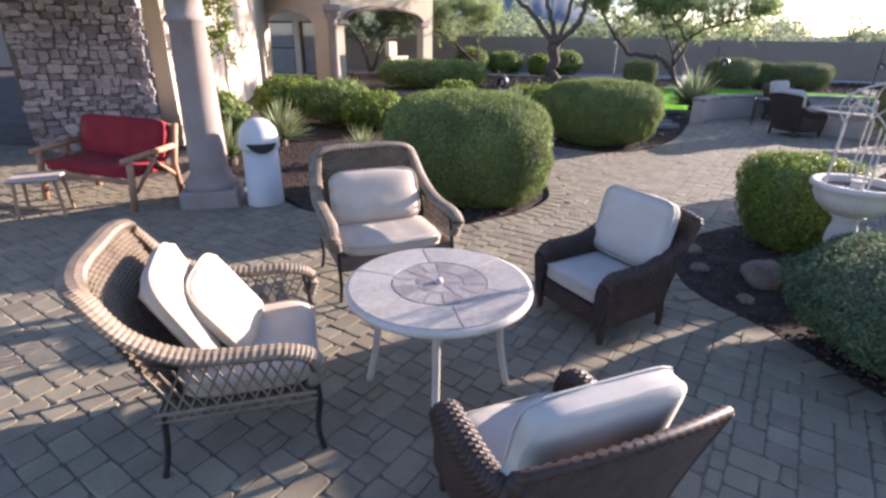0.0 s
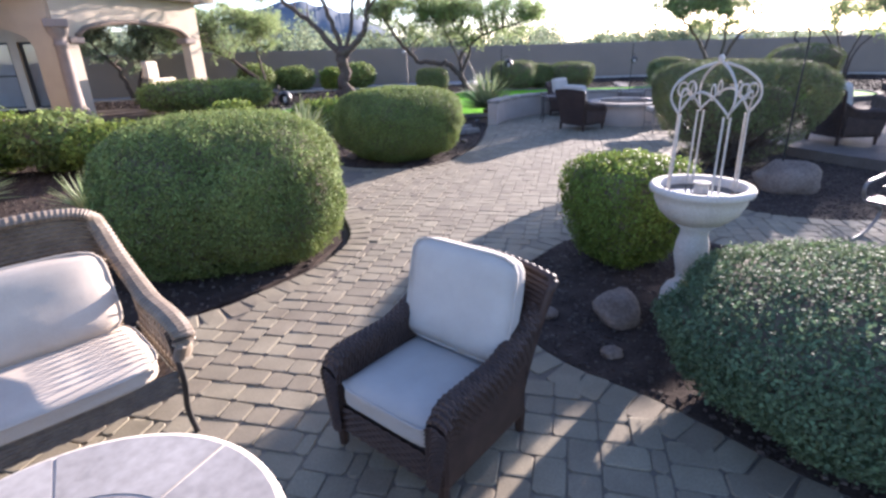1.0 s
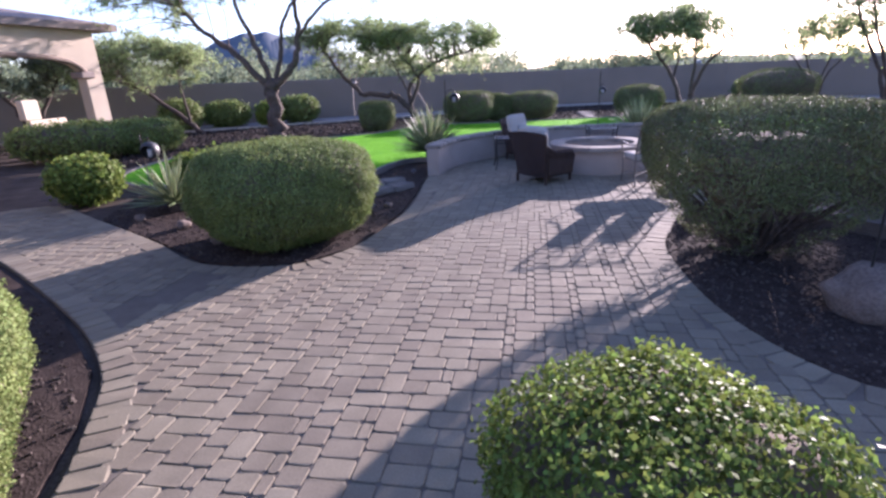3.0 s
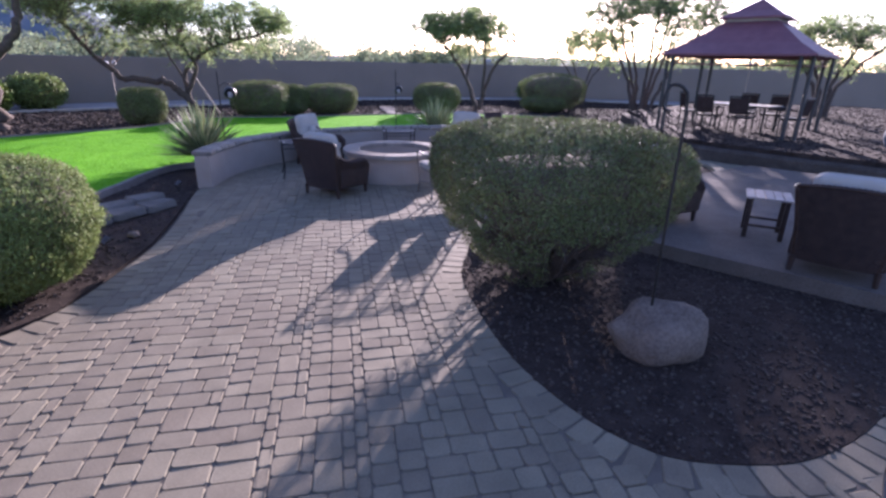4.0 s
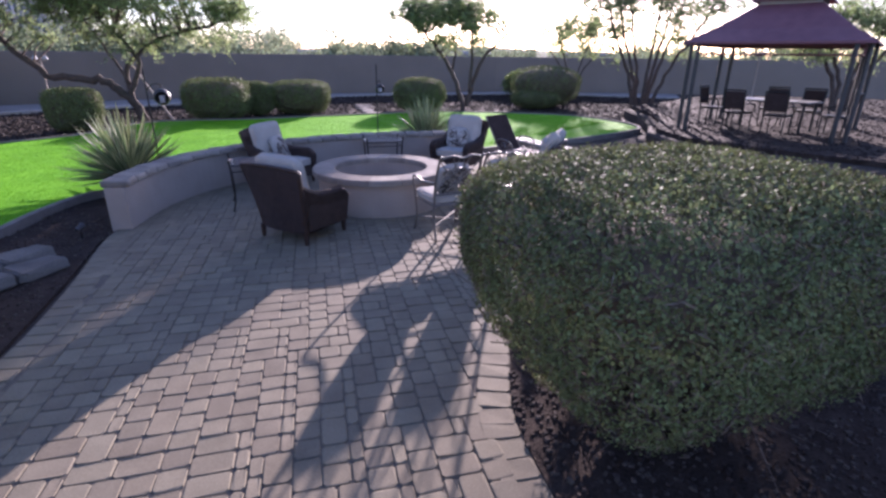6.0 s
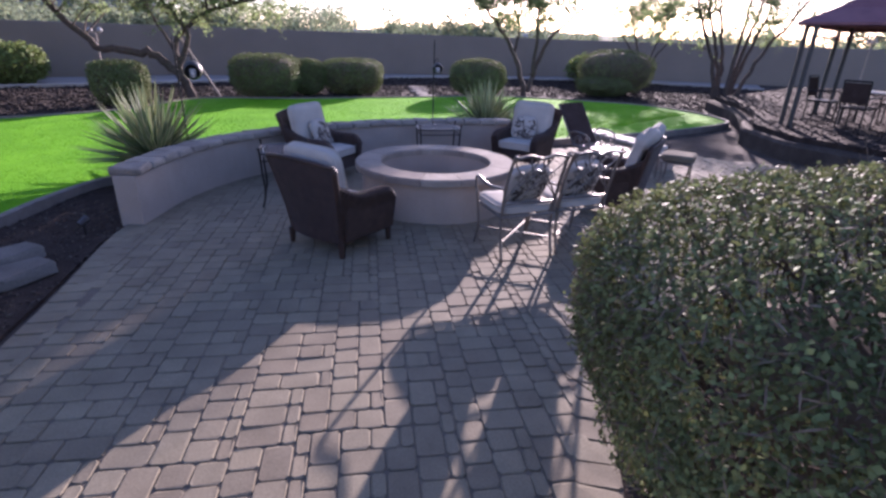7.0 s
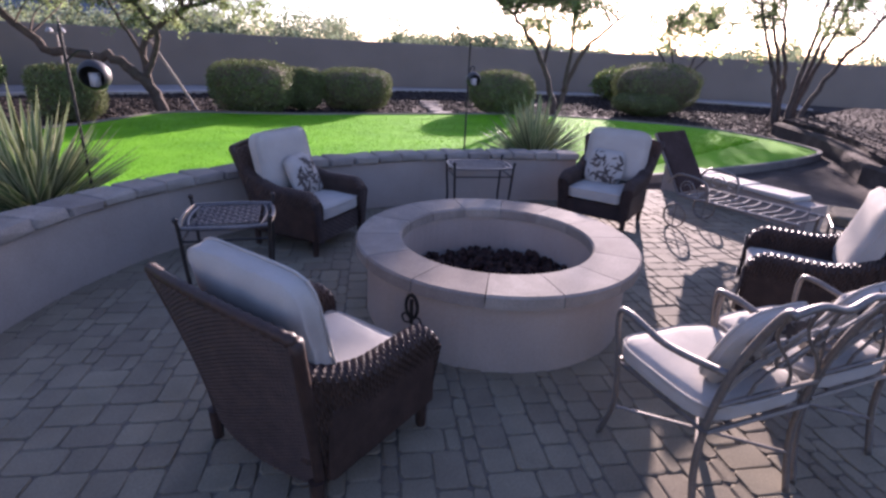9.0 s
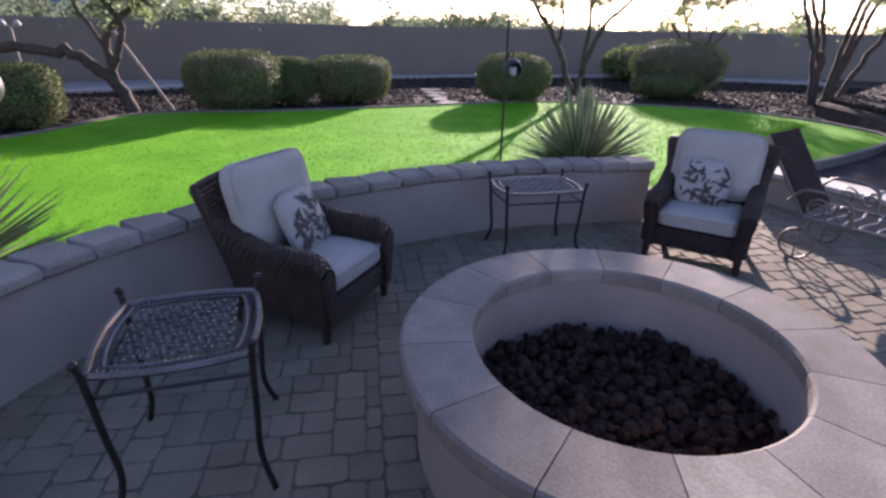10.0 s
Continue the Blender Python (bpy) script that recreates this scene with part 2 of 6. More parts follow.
def spline(pts, n=8, closed=False):
    """Catmull-Rom through the points."""
    p = [Vector(q) for q in pts]
    k, out = len(p), []
    for i in range(k if closed else k - 1):
        a, b, c, d = (p[(i - 1) % k] if closed or i else p[0]), p[i], p[(i + 1) % k], (p[(i + 2) % k] if closed or i < k - 2 else p[-1])
        for j in range(n):
            t = j / n
            out.append(0.5 * (2 * b + (c - a) * t + (2 * a - 5 * b + 4 * c - d) * t * t + (3 * b - a - 3 * c + d) * t ** 3))
    if not closed:
        out.append(p[-1])
    return out


def inside(x, y, poly):
    hit = False
    for i in range(len(poly)):
        x0, y0, x1, y1 = poly[i - 1][0], poly[i - 1][1], poly[i][0], poly[i][1]
        if (y0 > y) != (y1 > y) and x < (x1 - x0) * (y - y0) / (y1 - y0) + x0:
            hit = not hit
    return hit


def edge_dist(x, y, poly):
    best = 1e9
    for i in range(len(poly)):
        x0, y0, x1, y1 = poly[i - 1][0], poly[i - 1][1], poly[i][0], poly[i][1]
        dx, dy = x1 - x0, y1 - y0
        t = max(0, min(1, ((x - x0) * dx + (y - y0) * dy) / (dx * dx + dy * dy + 1e-12)))
        best = min(best, math.hypot(x - x0 - t * dx, y - y0 - t * dy))
    return best


def sheet(name, poly, z, mat, label, category="", kind="structure", depth=0.0):
    bm = bmesh.new()
    f = bm.faces.new([bm.verts.new((p[0], p[1], z)) for p in poly])
    if f.normal.z < 0:
        f.normal_flip()
    if depth:
        r = bmesh.ops.extrude_face_region(bm, geom=[f])
        for v in r["geom"]:
            if isinstance(v, bmesh.types.BMVert):
                v.co.z -= depth
        bmesh.ops.recalc_face_normals(bm, faces=bm.faces)
    bmesh.ops.triangulate(bm, faces=bm.faces)
    return tagged(part(name, bm, mat), label, category or name, "", kind)


def leaf_cards(places, normals, size, rng, jitter=1.0, long=1.6):
    """Small folded leaves, as arrays of vertices and faces."""
    k = len(places)
    n = normals + rng.normal(0, jitter, (k, 3))
    n /= np.linalg.norm(n, axis=1)[:, None]
    a = rng.normal(0, 1, (k, 3))
    u = np.cross(n, a)
    u /= np.linalg.norm(u, axis=1)[:, None] + 1e-9
    w = np.cross(n, u)
    s = (size * rng.uniform(0.6, 1.35, k))[:, None]
    v = np.empty((k, 4, 3))
    v[:, 0], v[:, 1] = places - u * s * 0.5 * long, places - w * s * 0.5 + n * s * 0.12
    v[:, 2], v[:, 3] = places + u * s * 0.5 * long, places + w * s * 0.5 + n * s * 0.12
    f = np.arange(k * 4).reshape(k, 4)
    return v.reshape(-1, 3), f


def leaves_ob(name, places, normals, size, mat, parent, seed, jitter=1.0, long=1.6):
    v, f = leaf_cards(np.array(places), np.array(normals), size, np.random.default_rng(seed), jitter, long)
    me = bpy.data.meshes.new(name)
    me.vertices.add(len(v))
    me.vertices.foreach_set("co", v.ravel())
    me.loops.add(len(f) * 4)
    me.loops.foreach_set("vertex_index", f.ravel())
    me.polygons.add(len(f))
    me.polygons.foreach_set("loop_start", np.arange(len(f)) * 4)
    me.update()
    me.validate()
    return mesh_ob(name, me, mat, parent)


def shrub(name, label, x, y, rx, ry, h, turn=0.0, mat=None, count=9000, size=0.035, square=2.6, seed=1, low=0.06, lean=0.0, tuck=0.16, peak=0.0, rough=0.06, gaps=0.0, spawn=2, sticks=0, open_low=0.0):
    """A clipped shrub: stems, a dark inner mass of twigs, and a skin of leaves on a rounded box."""
    ob = thing(name, label, "shrub", pose(x, y, 0, 0, 0, turn))
    rng = np.random.default_rng(seed)
    hh = (h - low) / 2
    off = Vector((seed * 3.1, seed * 1.7, seed * 2.3))

    def surface(d):
        # tuck: how far the shrub draws in towards the ground
        e = square
        k = (abs(d[0]) ** e + abs(d[1]) ** e + abs(d[2]) ** e) ** (-1 / e)
        q = Vector(d) * k
        z = q.z * hh
        taper = max(0.55, 1 - tuck * max(0.0, peak - q.z) ** 1.5)
        nz = 1 + rough * noise.noise(Vector(d) * 2.1 + off) + rough * 0.6 * noise.noise(Vector(d) * 5.3 + off)
        return Vector((q.x * rx * taper * nz, q.y * ry * taper * nz, low + hh + z * (1 + 0.5 * (nz - 1))))

    bm = bmesh.new()
    bmesh.ops.create_icosphere(bm, subdivisions=4, radius=1)
    for v in bm.verts:
        p = surface(v.co.normalized())
        c = Vector((0, 0, low + hh))
        v.co = c + (p - c) * (0.9 if not open_low else 0.58)
    part("twig_mass", bm, TWIG, ob, "dark twigs inside the foliage", True)
    bm = bmesh.new()
    for i in range(170 if open_low else 0):
        # bare branches from the root to the leafy skin
        q = Vector(rng.normal(0, 1, 3)).normalized()
        e = surface(q)
        root = Vector((q.x * 0.12, q.y * 0.12, 0.0))
        mid = root.lerp(e, 0.5) + Vector(rng.normal(0, 0.07, 3)) + Vector((0, 0, 0.06))
        tube(bm, spline([root, mid, e], 3), list(np.linspace(0.014, 0.004, 7)), 5)
        for j in range(3):
            o = mid.lerp(e, rng.uniform(0.1, 0.7))
            tube(bm, [o, o.lerp(e, 0.6) + Vector(rng.normal(0, 0.12, 3))], [0.005, 0.002], 4)
    for i in range(7):
        a = rng.uniform(0, 6.28)
        p = Vector((math.cos(a) * rx * 0.25, math.sin(a) * ry * 0.25, 0))
        tube(bm, [p * 0.4 - Vector((0, 0, 0.03)), p + Vector((0, 0, h * 0.25)), p * 2.2 + Vector((0, 0, h * 0.6))], [0.02, 0.015, 0.008], 5)
    part("branchwork", bm, BARK, ob)
    d = rng.normal(0, 1, (count, 3))
    d /= np.linalg.norm(d, axis=1)[:, None]
    area = np.array([1 / rx, 1 / ry, 1 / max(hh, 0.1)])
    keep, norm = [], []
    c = Vector((0, 0, low + hh))
    for q in d:
        if gaps and noise.noise(Vector(q) * 6 + off) > 1 - gaps and q[2] < 0.3:
            continue
        if open_low and q[2] < 0.45 and rng.uniform() < open_low * min(1.0, (0.5 - q[2]) * 1.6) * (0.75 + 0.9 * noise.noise(Vector(q) * 2.6 + off)) + (0.3 if q[2] < -0.3 else 0.0):
            continue
        p = surface(q)
        nn = Vector(q * area).normalized()
        depth = abs(rng.normal(0, 0.035)) - 0.03
        keep.append(p - nn * depth)
        norm.append(nn)
    # each sprig carries several small leaves
    keep = np.repeat(np.array(keep), spawn, axis=0)
    keep += rng.normal(0, size * 1.1, keep.shape)
    leaves_ob("foliage", keep, np.repeat(np.array(norm), spawn, axis=0), size, mat or LEAF, ob, seed, 0.62)
    if sticks:
        # dry twig ends between the leaves
        pick = rng.integers(0, len(norm), sticks)
        at = np.array(keep)[pick * spawn] + rng.normal(0, 0.01, (sticks, 3))
        leaves_ob("dry_brushwood", at, np.array(norm)[pick], 0.0045, TWIG_DRY, ob, seed + 90, 1.4, 15.0)["kind"] = "stuff"
    return ob


def fine_twigs(segments):
    """Thin three-sided twigs, (start, end, first radius, last radius) each, as vertices and faces."""
    v, f = [], []
    for p, q, r0, r1 in segments:
        d = (q - p).normalized()
        u = d.orthogonal().normalized()
        w = d.cross(u)
        b = len(v)
        for o, r in ((p, r0), (q, r1)):
            for k in range(3):
                v.append(o + (u * math.cos(2.094 * k) + w * math.sin(2.094 * k)) * r)
        f += [(b, b + 1, b + 4, b + 3), (b + 1, b + 2, b + 5, b + 4), (b + 2, b, b + 3, b + 5)]
    return v, f


def tree(name, label, x, y, turn, boughs, crown, seed, mat, clumps=60, leaves=16000, leaf=0.05, cloud=0.42, flatten=0.55, hollow=0.35, sprays=6, z=-0.05):
    """A tree: boughs are (points, first radius, last radius); crown is a list of (centre, radii) in which feathery sprays of small leaves grow along twigs from the nearest bough."""
    ob = thing(name, label, "tree", pose(x, y, z, 0, 0, turn))
    rng = np.random.default_rng(seed)
    bm, hubs = bmesh.new(), []
    for pts, r0, r1 in boughs:
        line = spline(pts, 6)
        line = [p + Vector(rng.normal(0, 0.25 * r0, 3)) if 0 < i < len(line) - 1 else p for i, p in enumerate(line)]
        tube(bm, line, list(np.linspace(r0, r1, len(line))), 8)
        hubs += [(p, r) for p, r in zip(line[len(line) // 3:], np.linspace(r0, r1, len(line))[len(line) // 3:])]
    centres = []
    total = sum(r[0] * r[1] for _, r in crown)
    for c, r in crown:
        for i in range(max(1, int(clumps * r[0] * r[1] / total))):
            d = rng.normal(0, 1, 3)
            d /= np.linalg.norm(d)
            d[2] = d[2] if rng.uniform() < 0.45 else abs(d[2])
            k = (hollow + (1 - hollow) * rng.uniform()) ** 0.6
            centres.append(Vector((c[0] + d[0] * r[0] * k, c[1] + d[1] * r[1] * k, c[2] + d[2] * r[2] * k)))
    segments, places = [], []
    for c in centres:
        p, r = min(hubs, key=lambda h: (h[0] - c).length + max(0, h[0].z - c.z))
        mid = (p + c) / 2 + Vector(rng.normal(0, 0.12, 3)) + Vector((0, 0, 0.1 * (c - p).length))
        line = spline([p, mid, c], 4)
        rr = np.linspace(min(0.028, r * 0.6), 0.006, len(line))
        segments += [(line[i], line[i + 1], rr[i], rr[i + 1]) for i in range(len(line) - 1)]
        each = max(3, leaves // (len(centres) * sprays))
        size = rng.uniform(0.5, 1.25)
        for j in range(sprays):
            o = mid.lerp(c, rng.uniform(0.45, 1.0))
            e = o + Vector((*rng.normal(0, cloud * 0.75 * size, 2), rng.normal(0.04, cloud * 0.5 * flatten)))
            knee = o.lerp(e, 0.55) + Vector((0, 0, 0.12 * (e - o).length))
            segments += [(o, knee, 0.006, 0.004), (knee, e, 0.004, 0.002)]
            t = rng.uniform(0.1, 1.05, int(each * rng.uniform(0.4, 1.6)))
            for q in t:
                places.append(o.lerp(knee, q / 0.55) if q < 0.55 else knee.lerp(e, (q - 0.55) / 0.45))
    part("trunk", bm, BARK, ob, "", True)
    v, f = fine_twigs(segments)
    raw("twigwork", v, f, BARK, ob, "", True)["kind"] = "stuff"
    places = np.array(places) + rng.normal(0, leaf * 1.3, (len(places), 3))
    nm = rng.normal(0, 1, places.shape)
    nm[:, 2] = np.abs(nm[:, 2]) + 0.3
    leaves_ob("crown", places, nm / np.linalg.norm(nm, axis=1)[:, None], leaf, mat, ob, seed + 1, 0.9, 2.6)
    return ob


# ---- ground and structure ----
PATIO = [(-9, -5), (9, -5), (16, 0), (17, 8), (16.0, 11.2), (15.2, 13.0), (13.5, 13.7), (12.6, 14.3), (11.6, 14.75), (10.6, 15.0), (9.6, 15.1), (8.6, 14.95), (7.65, 14.5), (6.9, 13.85),
         (6.55, 13.4), (5.95, 12.35), (5.3, 11.35), (4.65, 10.6), (4.0, 10.0), (3.4, 9.78), (2.85, 9.97), (2.3, 10.5), (1.85, 11.7), (1.0, 13.6), (0.0, 15.4), (-1.5, 14.6),
         (0.0, 12.2), (1.2, 9.6), (1.6, 8.3), (1.62, 7.6), (1.5, 6.8), (1.06, 6.2), (0.6, 5.9), (0.07, 5.66), (-0.8, 5.75), (-1.7, 6.3), (-2.3, 7.0), (-3.2, 7.6), (-4.2, 9.5), (-9, 10)]
PATIO_LINE = [(v.x, v.y) for v in spline([(x, y, 0) for x, y in PATIO[13:36]], 5)]
PATIO_ALL = [*PATIO[:13], *PATIO_LINE, *PATIO[36:]]
BED_FOUNTAIN = [(v.x, v.y) for v in spline([(2.16, 4.3, 0), (2.31, 4.87, 0), (2.54, 5.22, 0), (3.0, 5.5, 0), (3.6, 5.75, 0), (4.3, 5.6, 0), (4.7, 5.0, 0), (4.75, 4.0, 0), (4.5, 2.8, 0), (3.9, 2.0, 0), (3.2, 2.0, 0), (2.7, 2.6, 0), (2.45, 3.4, 0), (2.22, 3.9, 0)], 4, True)]
BED_LARGE = [(v.x, v.y) for v in spline([(7.1, 8.05, 0), (6.6, 7.4, 0), (6.2, 6.75, 0), (5.97, 6.1, 0), (5.95, 5.6, 0), (6.15, 5.25, 0), (6.55, 4.9, 0), (7.3, 4.65, 0), (8.4, 4.55, 0), (9.35, 4.7, 0), (9.45, 6.0, 0), (9.5, 7.4, 0), (9.9, 8.2, 0), (10.45, 8.4, 0), (10.17, 8.73, 0), (9.74, 8.98, 0), (9.24, 9.06, 0), (8.7, 8.98, 0), (8.1, 8.75, 0), (7.6, 8.42, 0)], 4, True)]

bm = bmesh.new()
bmesh.ops.create_grid(bm, x_segments=60, y_segments=60, size=1.0)
for v in bm.verts:
    x, y = v.co.x, v.co.y
    v.co = (15 + 1800 * math.copysign(abs(x) ** 3, x), 15 + 1800 * math.copysign(abs(y) ** 3, y), -0.05)
ground = tagged(part("ground", bm, GRAVEL), "brown desert gravel ground reaching the horizon", "ground", "", "structure")
patio = sheet("patio", PATIO_ALL, -0.008, JOINT, "curving patio of tumbled tan and rose pavers", "patio", depth=0.06)
sheet("planting_bed", BED_FOUNTAIN, 0.0, SOIL, "dark gravel planting bed round the fountain", "planting bed", depth=0.03)
sheet("planting_bed", BED_LARGE, 0.0, SOIL, "dark gravel planting bed under a clipped shrub", "planting bed", depth=0.03)
sheet("planting_bed", [(6.9, 13.9), (6.5, 13.42), (5.9, 12.4), (5.25, 11.4), (4.6, 10.65), (4.0, 10.06), (3.4, 9.84), (2.88, 10.03), (2.36, 10.55), (1.9, 11.75), (1.05, 13.65), (1.5, 15.5), (4, 16), (5.9, 14.5), (6.8, 15.5), (8.2, 16.0), (7.6, 14.7)], -0.02, SOIL, "dark gravel planting bed along the paver path", "planting bed", depth=0.04)
sheet("planting_bed", [(1.55, 8.3), (1.56, 7.6), (1.44, 6.85), (1.0, 6.26), (0.55, 5.96), (0.05, 5.72), (-0.8, 5.8), (-1.65, 6.35), (-2.2, 7.1), (-3.1, 7.7), (-4.0, 9.5), (-4.0, 14), (-1.6, 14.4), (-0.05, 12.2), (1.15, 9.6)], -0.02, SOIL, "dark gravel planting bed beside the house", "planting bed", depth=0.04)

LAWN_EDGE = [(v.x, v.y) for v in spline([(4.9, 13.9, 0), (5.7, 14.43, 0), (6.4, 15.16, 0), (7.2, 15.7, 0), (8.0, 15.4, 0), (9.6, 15.5, 0), (11.6, 15.1, 0), (12.9, 14.5, 0), (14.0, 14.0, 0), (17.6, 12.95, 0), (20.2, 12.5, 0), (21.5, 12.75, 0), (22.6, 14.3, 0), (22.8, 16.4, 0), (20.6, 20.0, 0), (18.1, 21.2, 0), (14.0, 22.8, 0), (11.4, 24.2, 0), (8.8, 22.6, 0), (5.0, 22.3, 0), (2.4, 20.9, 0), (1.05, 18.4, 0), (1.35, 16.2, 0), (2.6, 15.5, 0), (3.9, 14.8, 0)], 5, True)]
lawn = sheet("lawn", LAWN_EDGE, 0.05, LAWN, "bright green mown lawn", "lawn", depth=0.1)


def strip(name, line, width, z0, z1, mat, label, category, closed=False, bevel=0.008):
    """A wall or kerb of that width along a line."""
    p = [Vector((a[0], a[1], 0)) for a in line]
    k, verts, faces = len(p), [], []
    for i in range(k):
        a, b = (p[i - 1] if i or closed else p[i]), (p[(i + 1) % k] if i < k - 1 or closed else p[i])
        d = (b - a).normalized()
        nrm = Vector((-d.y, d.x, 0)) * width / 2
        for s, z in ((1, z0), (1, z1 - bevel), (1 - 2 * bevel / width, z1), (-1 + 2 * bevel / width, z1), (-1, z1 - bevel), (-1, z0)):
            verts.append((p[i].x + nrm.x * s, p[i].y + nrm.y * s, z))
    for i in range(k if closed else k - 1):
        j = (i + 1) % k
        for c in range(5):
            faces.append((i * 6 + c, j * 6 + c, j * 6 + c + 1, i * 6 + c + 1))
    if not closed:
        faces += [(5, 4, 3, 2, 1, 0), tuple(range((k - 1) * 6, k * 6))]
    return tagged(raw(name, verts, faces, mat), label, category, "", "structure")


strip("lawn_kerb", LAWN_EDGE, 0.09, -0.05, 0.09, CAP, "pale concrete kerb round the lawn", "kerb", True)

# seat wall with separate cap stones
WALL_LINE = [(v.x, v.y) for v in spline([(6.88, 13.72, 0), (7.62, 14.45, 0), (8.55, 14.95, 0), (9.6, 15.12, 0), (10.6, 15.0, 0), (11.6, 14.72, 0), (12.45, 14.25, 0), (13.15, 13.75, 0)], 8)]
seat_wall = strip("seat_wall", WALL_LINE, 0.24, -0.05, 0.53, WALLS, "low curved stucco seat wall with tumbled paver cap", "wall")


def block_mesh(name, lx, ly, lz, bevel, mat, seed=0, uneven=0.0):
    bm = bmesh.new()
    box(bm, -lx / 2, lx / 2, -ly / 2, ly / 2, 0, lz, bevel)
    rng = np.random.default_rng(seed)
    if uneven:
        for v in bm.verts:
            v.co += Vector(rng.normal(0, uneven, 3))
    me = bpy.data.meshes.new(name)
    bm.to_mesh(me)
    bm.free()
    me.materials.append(mat)
    return me


def along(line, step):
    """Places and headings at even steps along a line."""
    p = [Vector((a[0], a[1])) for a in line]
    out, rest = [], step / 2
    for a, b in zip(p, p[1:]):
        d = b - a
        while rest < d.length:
            out.append((a + d.normalized() * rest, math.degrees(math.atan2(d.y, d.x))))
            rest += step
        rest -= d.length
    return out


cap_meshes = [block_mesh("cap_stone", 0.285, 0.33, 0.085, 0.02, CAP, i, 0.006) for i in range(5)]
for i, (p, a) in enumerate(along(WALL_LINE, 0.295)):
    c = new("cap_stone", cap_meshes[i % 5])
    c.parent = seat_wall
    c.matrix_basis = pose(p.x, p.y, 0.53, 0, 0, a + random.uniform(-2, 2))

# boundary wall
boundary = strip("boundary_wall", [(-40, 30), (-12, 34.5), (0, 35.5), (14, 34.8), (25, 32), (34, 27), (41, 18), (46, 6), (48, -10)], 0.25, -0.1, 2.1, BLOCK, "long tan stucco boundary wall", "wall", bevel=0.03)
TERRACE_EDGE = [(24.6, 14.3), (22.6, 12.9), (20.6, 11.9), (18.6, 11.3), (17.4, 10.2), (16.9, 8.4), (16.5, 4.0)]
TERRACE = [*TERRACE_EDGE, (18, 0), (30, -2), (38, 8), (34, 14), (27, 14.0)]
# dark colours on wall and terrace stand in for the tree and gazebo shade
terrace = strip("terrace_wall", TERRACE_EDGE, 0.3, -0.05, 0.30, GRAVEL, "low retaining wall below the gazebo terrace, tree shade put into its colour", "wall", bevel=0.06)
sheet("gazebo_terrace", [(x + 0.12, y - 0.05) if i < len(TERRACE_EDGE) else (x, y) for i, (x, y) in enumerate(TERRACE)], 0.40, SOIL, "raised gravel terrace under the gazebo, its shade put into a dark colour", "terrace", depth=0.6)


# ---- fire pit ----
def fire_pit(x, y):
    ob = thing("fire_pit", "round stucco fire pit with pale paver cap ring", "fire pit", pose(x, y, 0, 0, 0, 12))
    bm = bmesh.new()
    lathe(bm, [(0.925, -0.03), (0.92, 0.45), (0.70, 0.45), (0.70, 0.10)], 64)
    part("body", bm, WALLS, ob, "tan stucco ring wall", True).data.polygons.foreach_set("use_smooth", [False] * (64 * 3))
    k = 14
    for i in range(k):
        bm = bmesh.new()
        a0, a1 = 2 * math.pi * i / k + 0.003, 2 * math.pi * (i + 1) / k - 0.003
        ring = []
        for a in np.linspace(a0, a1, 5):
            ring.append([bm.verts.new((r * math.cos(a), r * math.sin(a), z)) for r, z in ((0.68, 0.45), (0.68, 0.517), (0.693, 0.53), (0.987, 0.53), (1.0, 0.517), (1.0, 0.45))])
        for q, s in zip(ring, ring[1:]):
            for j in range(6):
                bm.faces.new((q[j], s[j], s[(j + 1) % 6], q[(j + 1) % 6]))
        bm.faces.new(ring[0])
        bm.faces.new(ring[-1][::-1])
        bmesh.ops.recalc_face_normals(bm, faces=bm.faces)
        part("cap_stone", bm, CAP, ob)
    bm = bmesh.new()
    lathe(bm, [(0.705, 0.11), (0.0, 0.13)], 40)
    part("ash_floor", bm, ASH, ob)
    rng = np.random.default_rng(5)
    bm = bmesh.new()
    for i in range(850):
        r, a = 0.67 * math.sqrt(rng.uniform()), rng.uniform(0, 6.28)
        s = rng.uniform(0.02, 0.048)
        bmesh.ops.create_icosphere(bm, subdivisions=1, radius=s, matrix=pose(r * math.cos(a), r * math.sin(a), 0.14 + rng.uniform(0, 0.05), *rng.uniform(0, 360, 3)) @ Matrix.Diagonal((1, rng.uniform(0.6, 1), rng.uniform(0.5, 0.9), 1)))
    part("fire_rock", bm, ASH, ob, "dark red lava rock filling")["kind"] = "stuff"
    # gas key plate
    bm = bmesh.new()
    m = pose(0.921 * math.cos(radians(177)), 0.921 * math.sin(radians(177)), 0.31, 0, 0, 177 + 90)
    tube(bm, [m @ Vector((0.045 * math.cos(a), 0.0, 0.075 * math.sin(a))) for a in np.linspace(0, 6.283, 17)[:-1]], 0.012, 6, True)
    box(bm, -0.012, 0.012, -0.012, 0.012, -0.12, 0.05, 0.004, m)
    for sx in (-1, 1):
        tube(bm, [m @ Vector((sx * (0.045 - 0.03 * math.cos(a)), 0.0, -0.09 + 0.03 * math.sin(a))) for a in np.linspace(0.4, 5.6, 12)], 0.007, 5)
    part("key_plate", bm, IRON, ob, "black iron scroll ornament")
    return ob


fire_pit(10.03, 12.36)


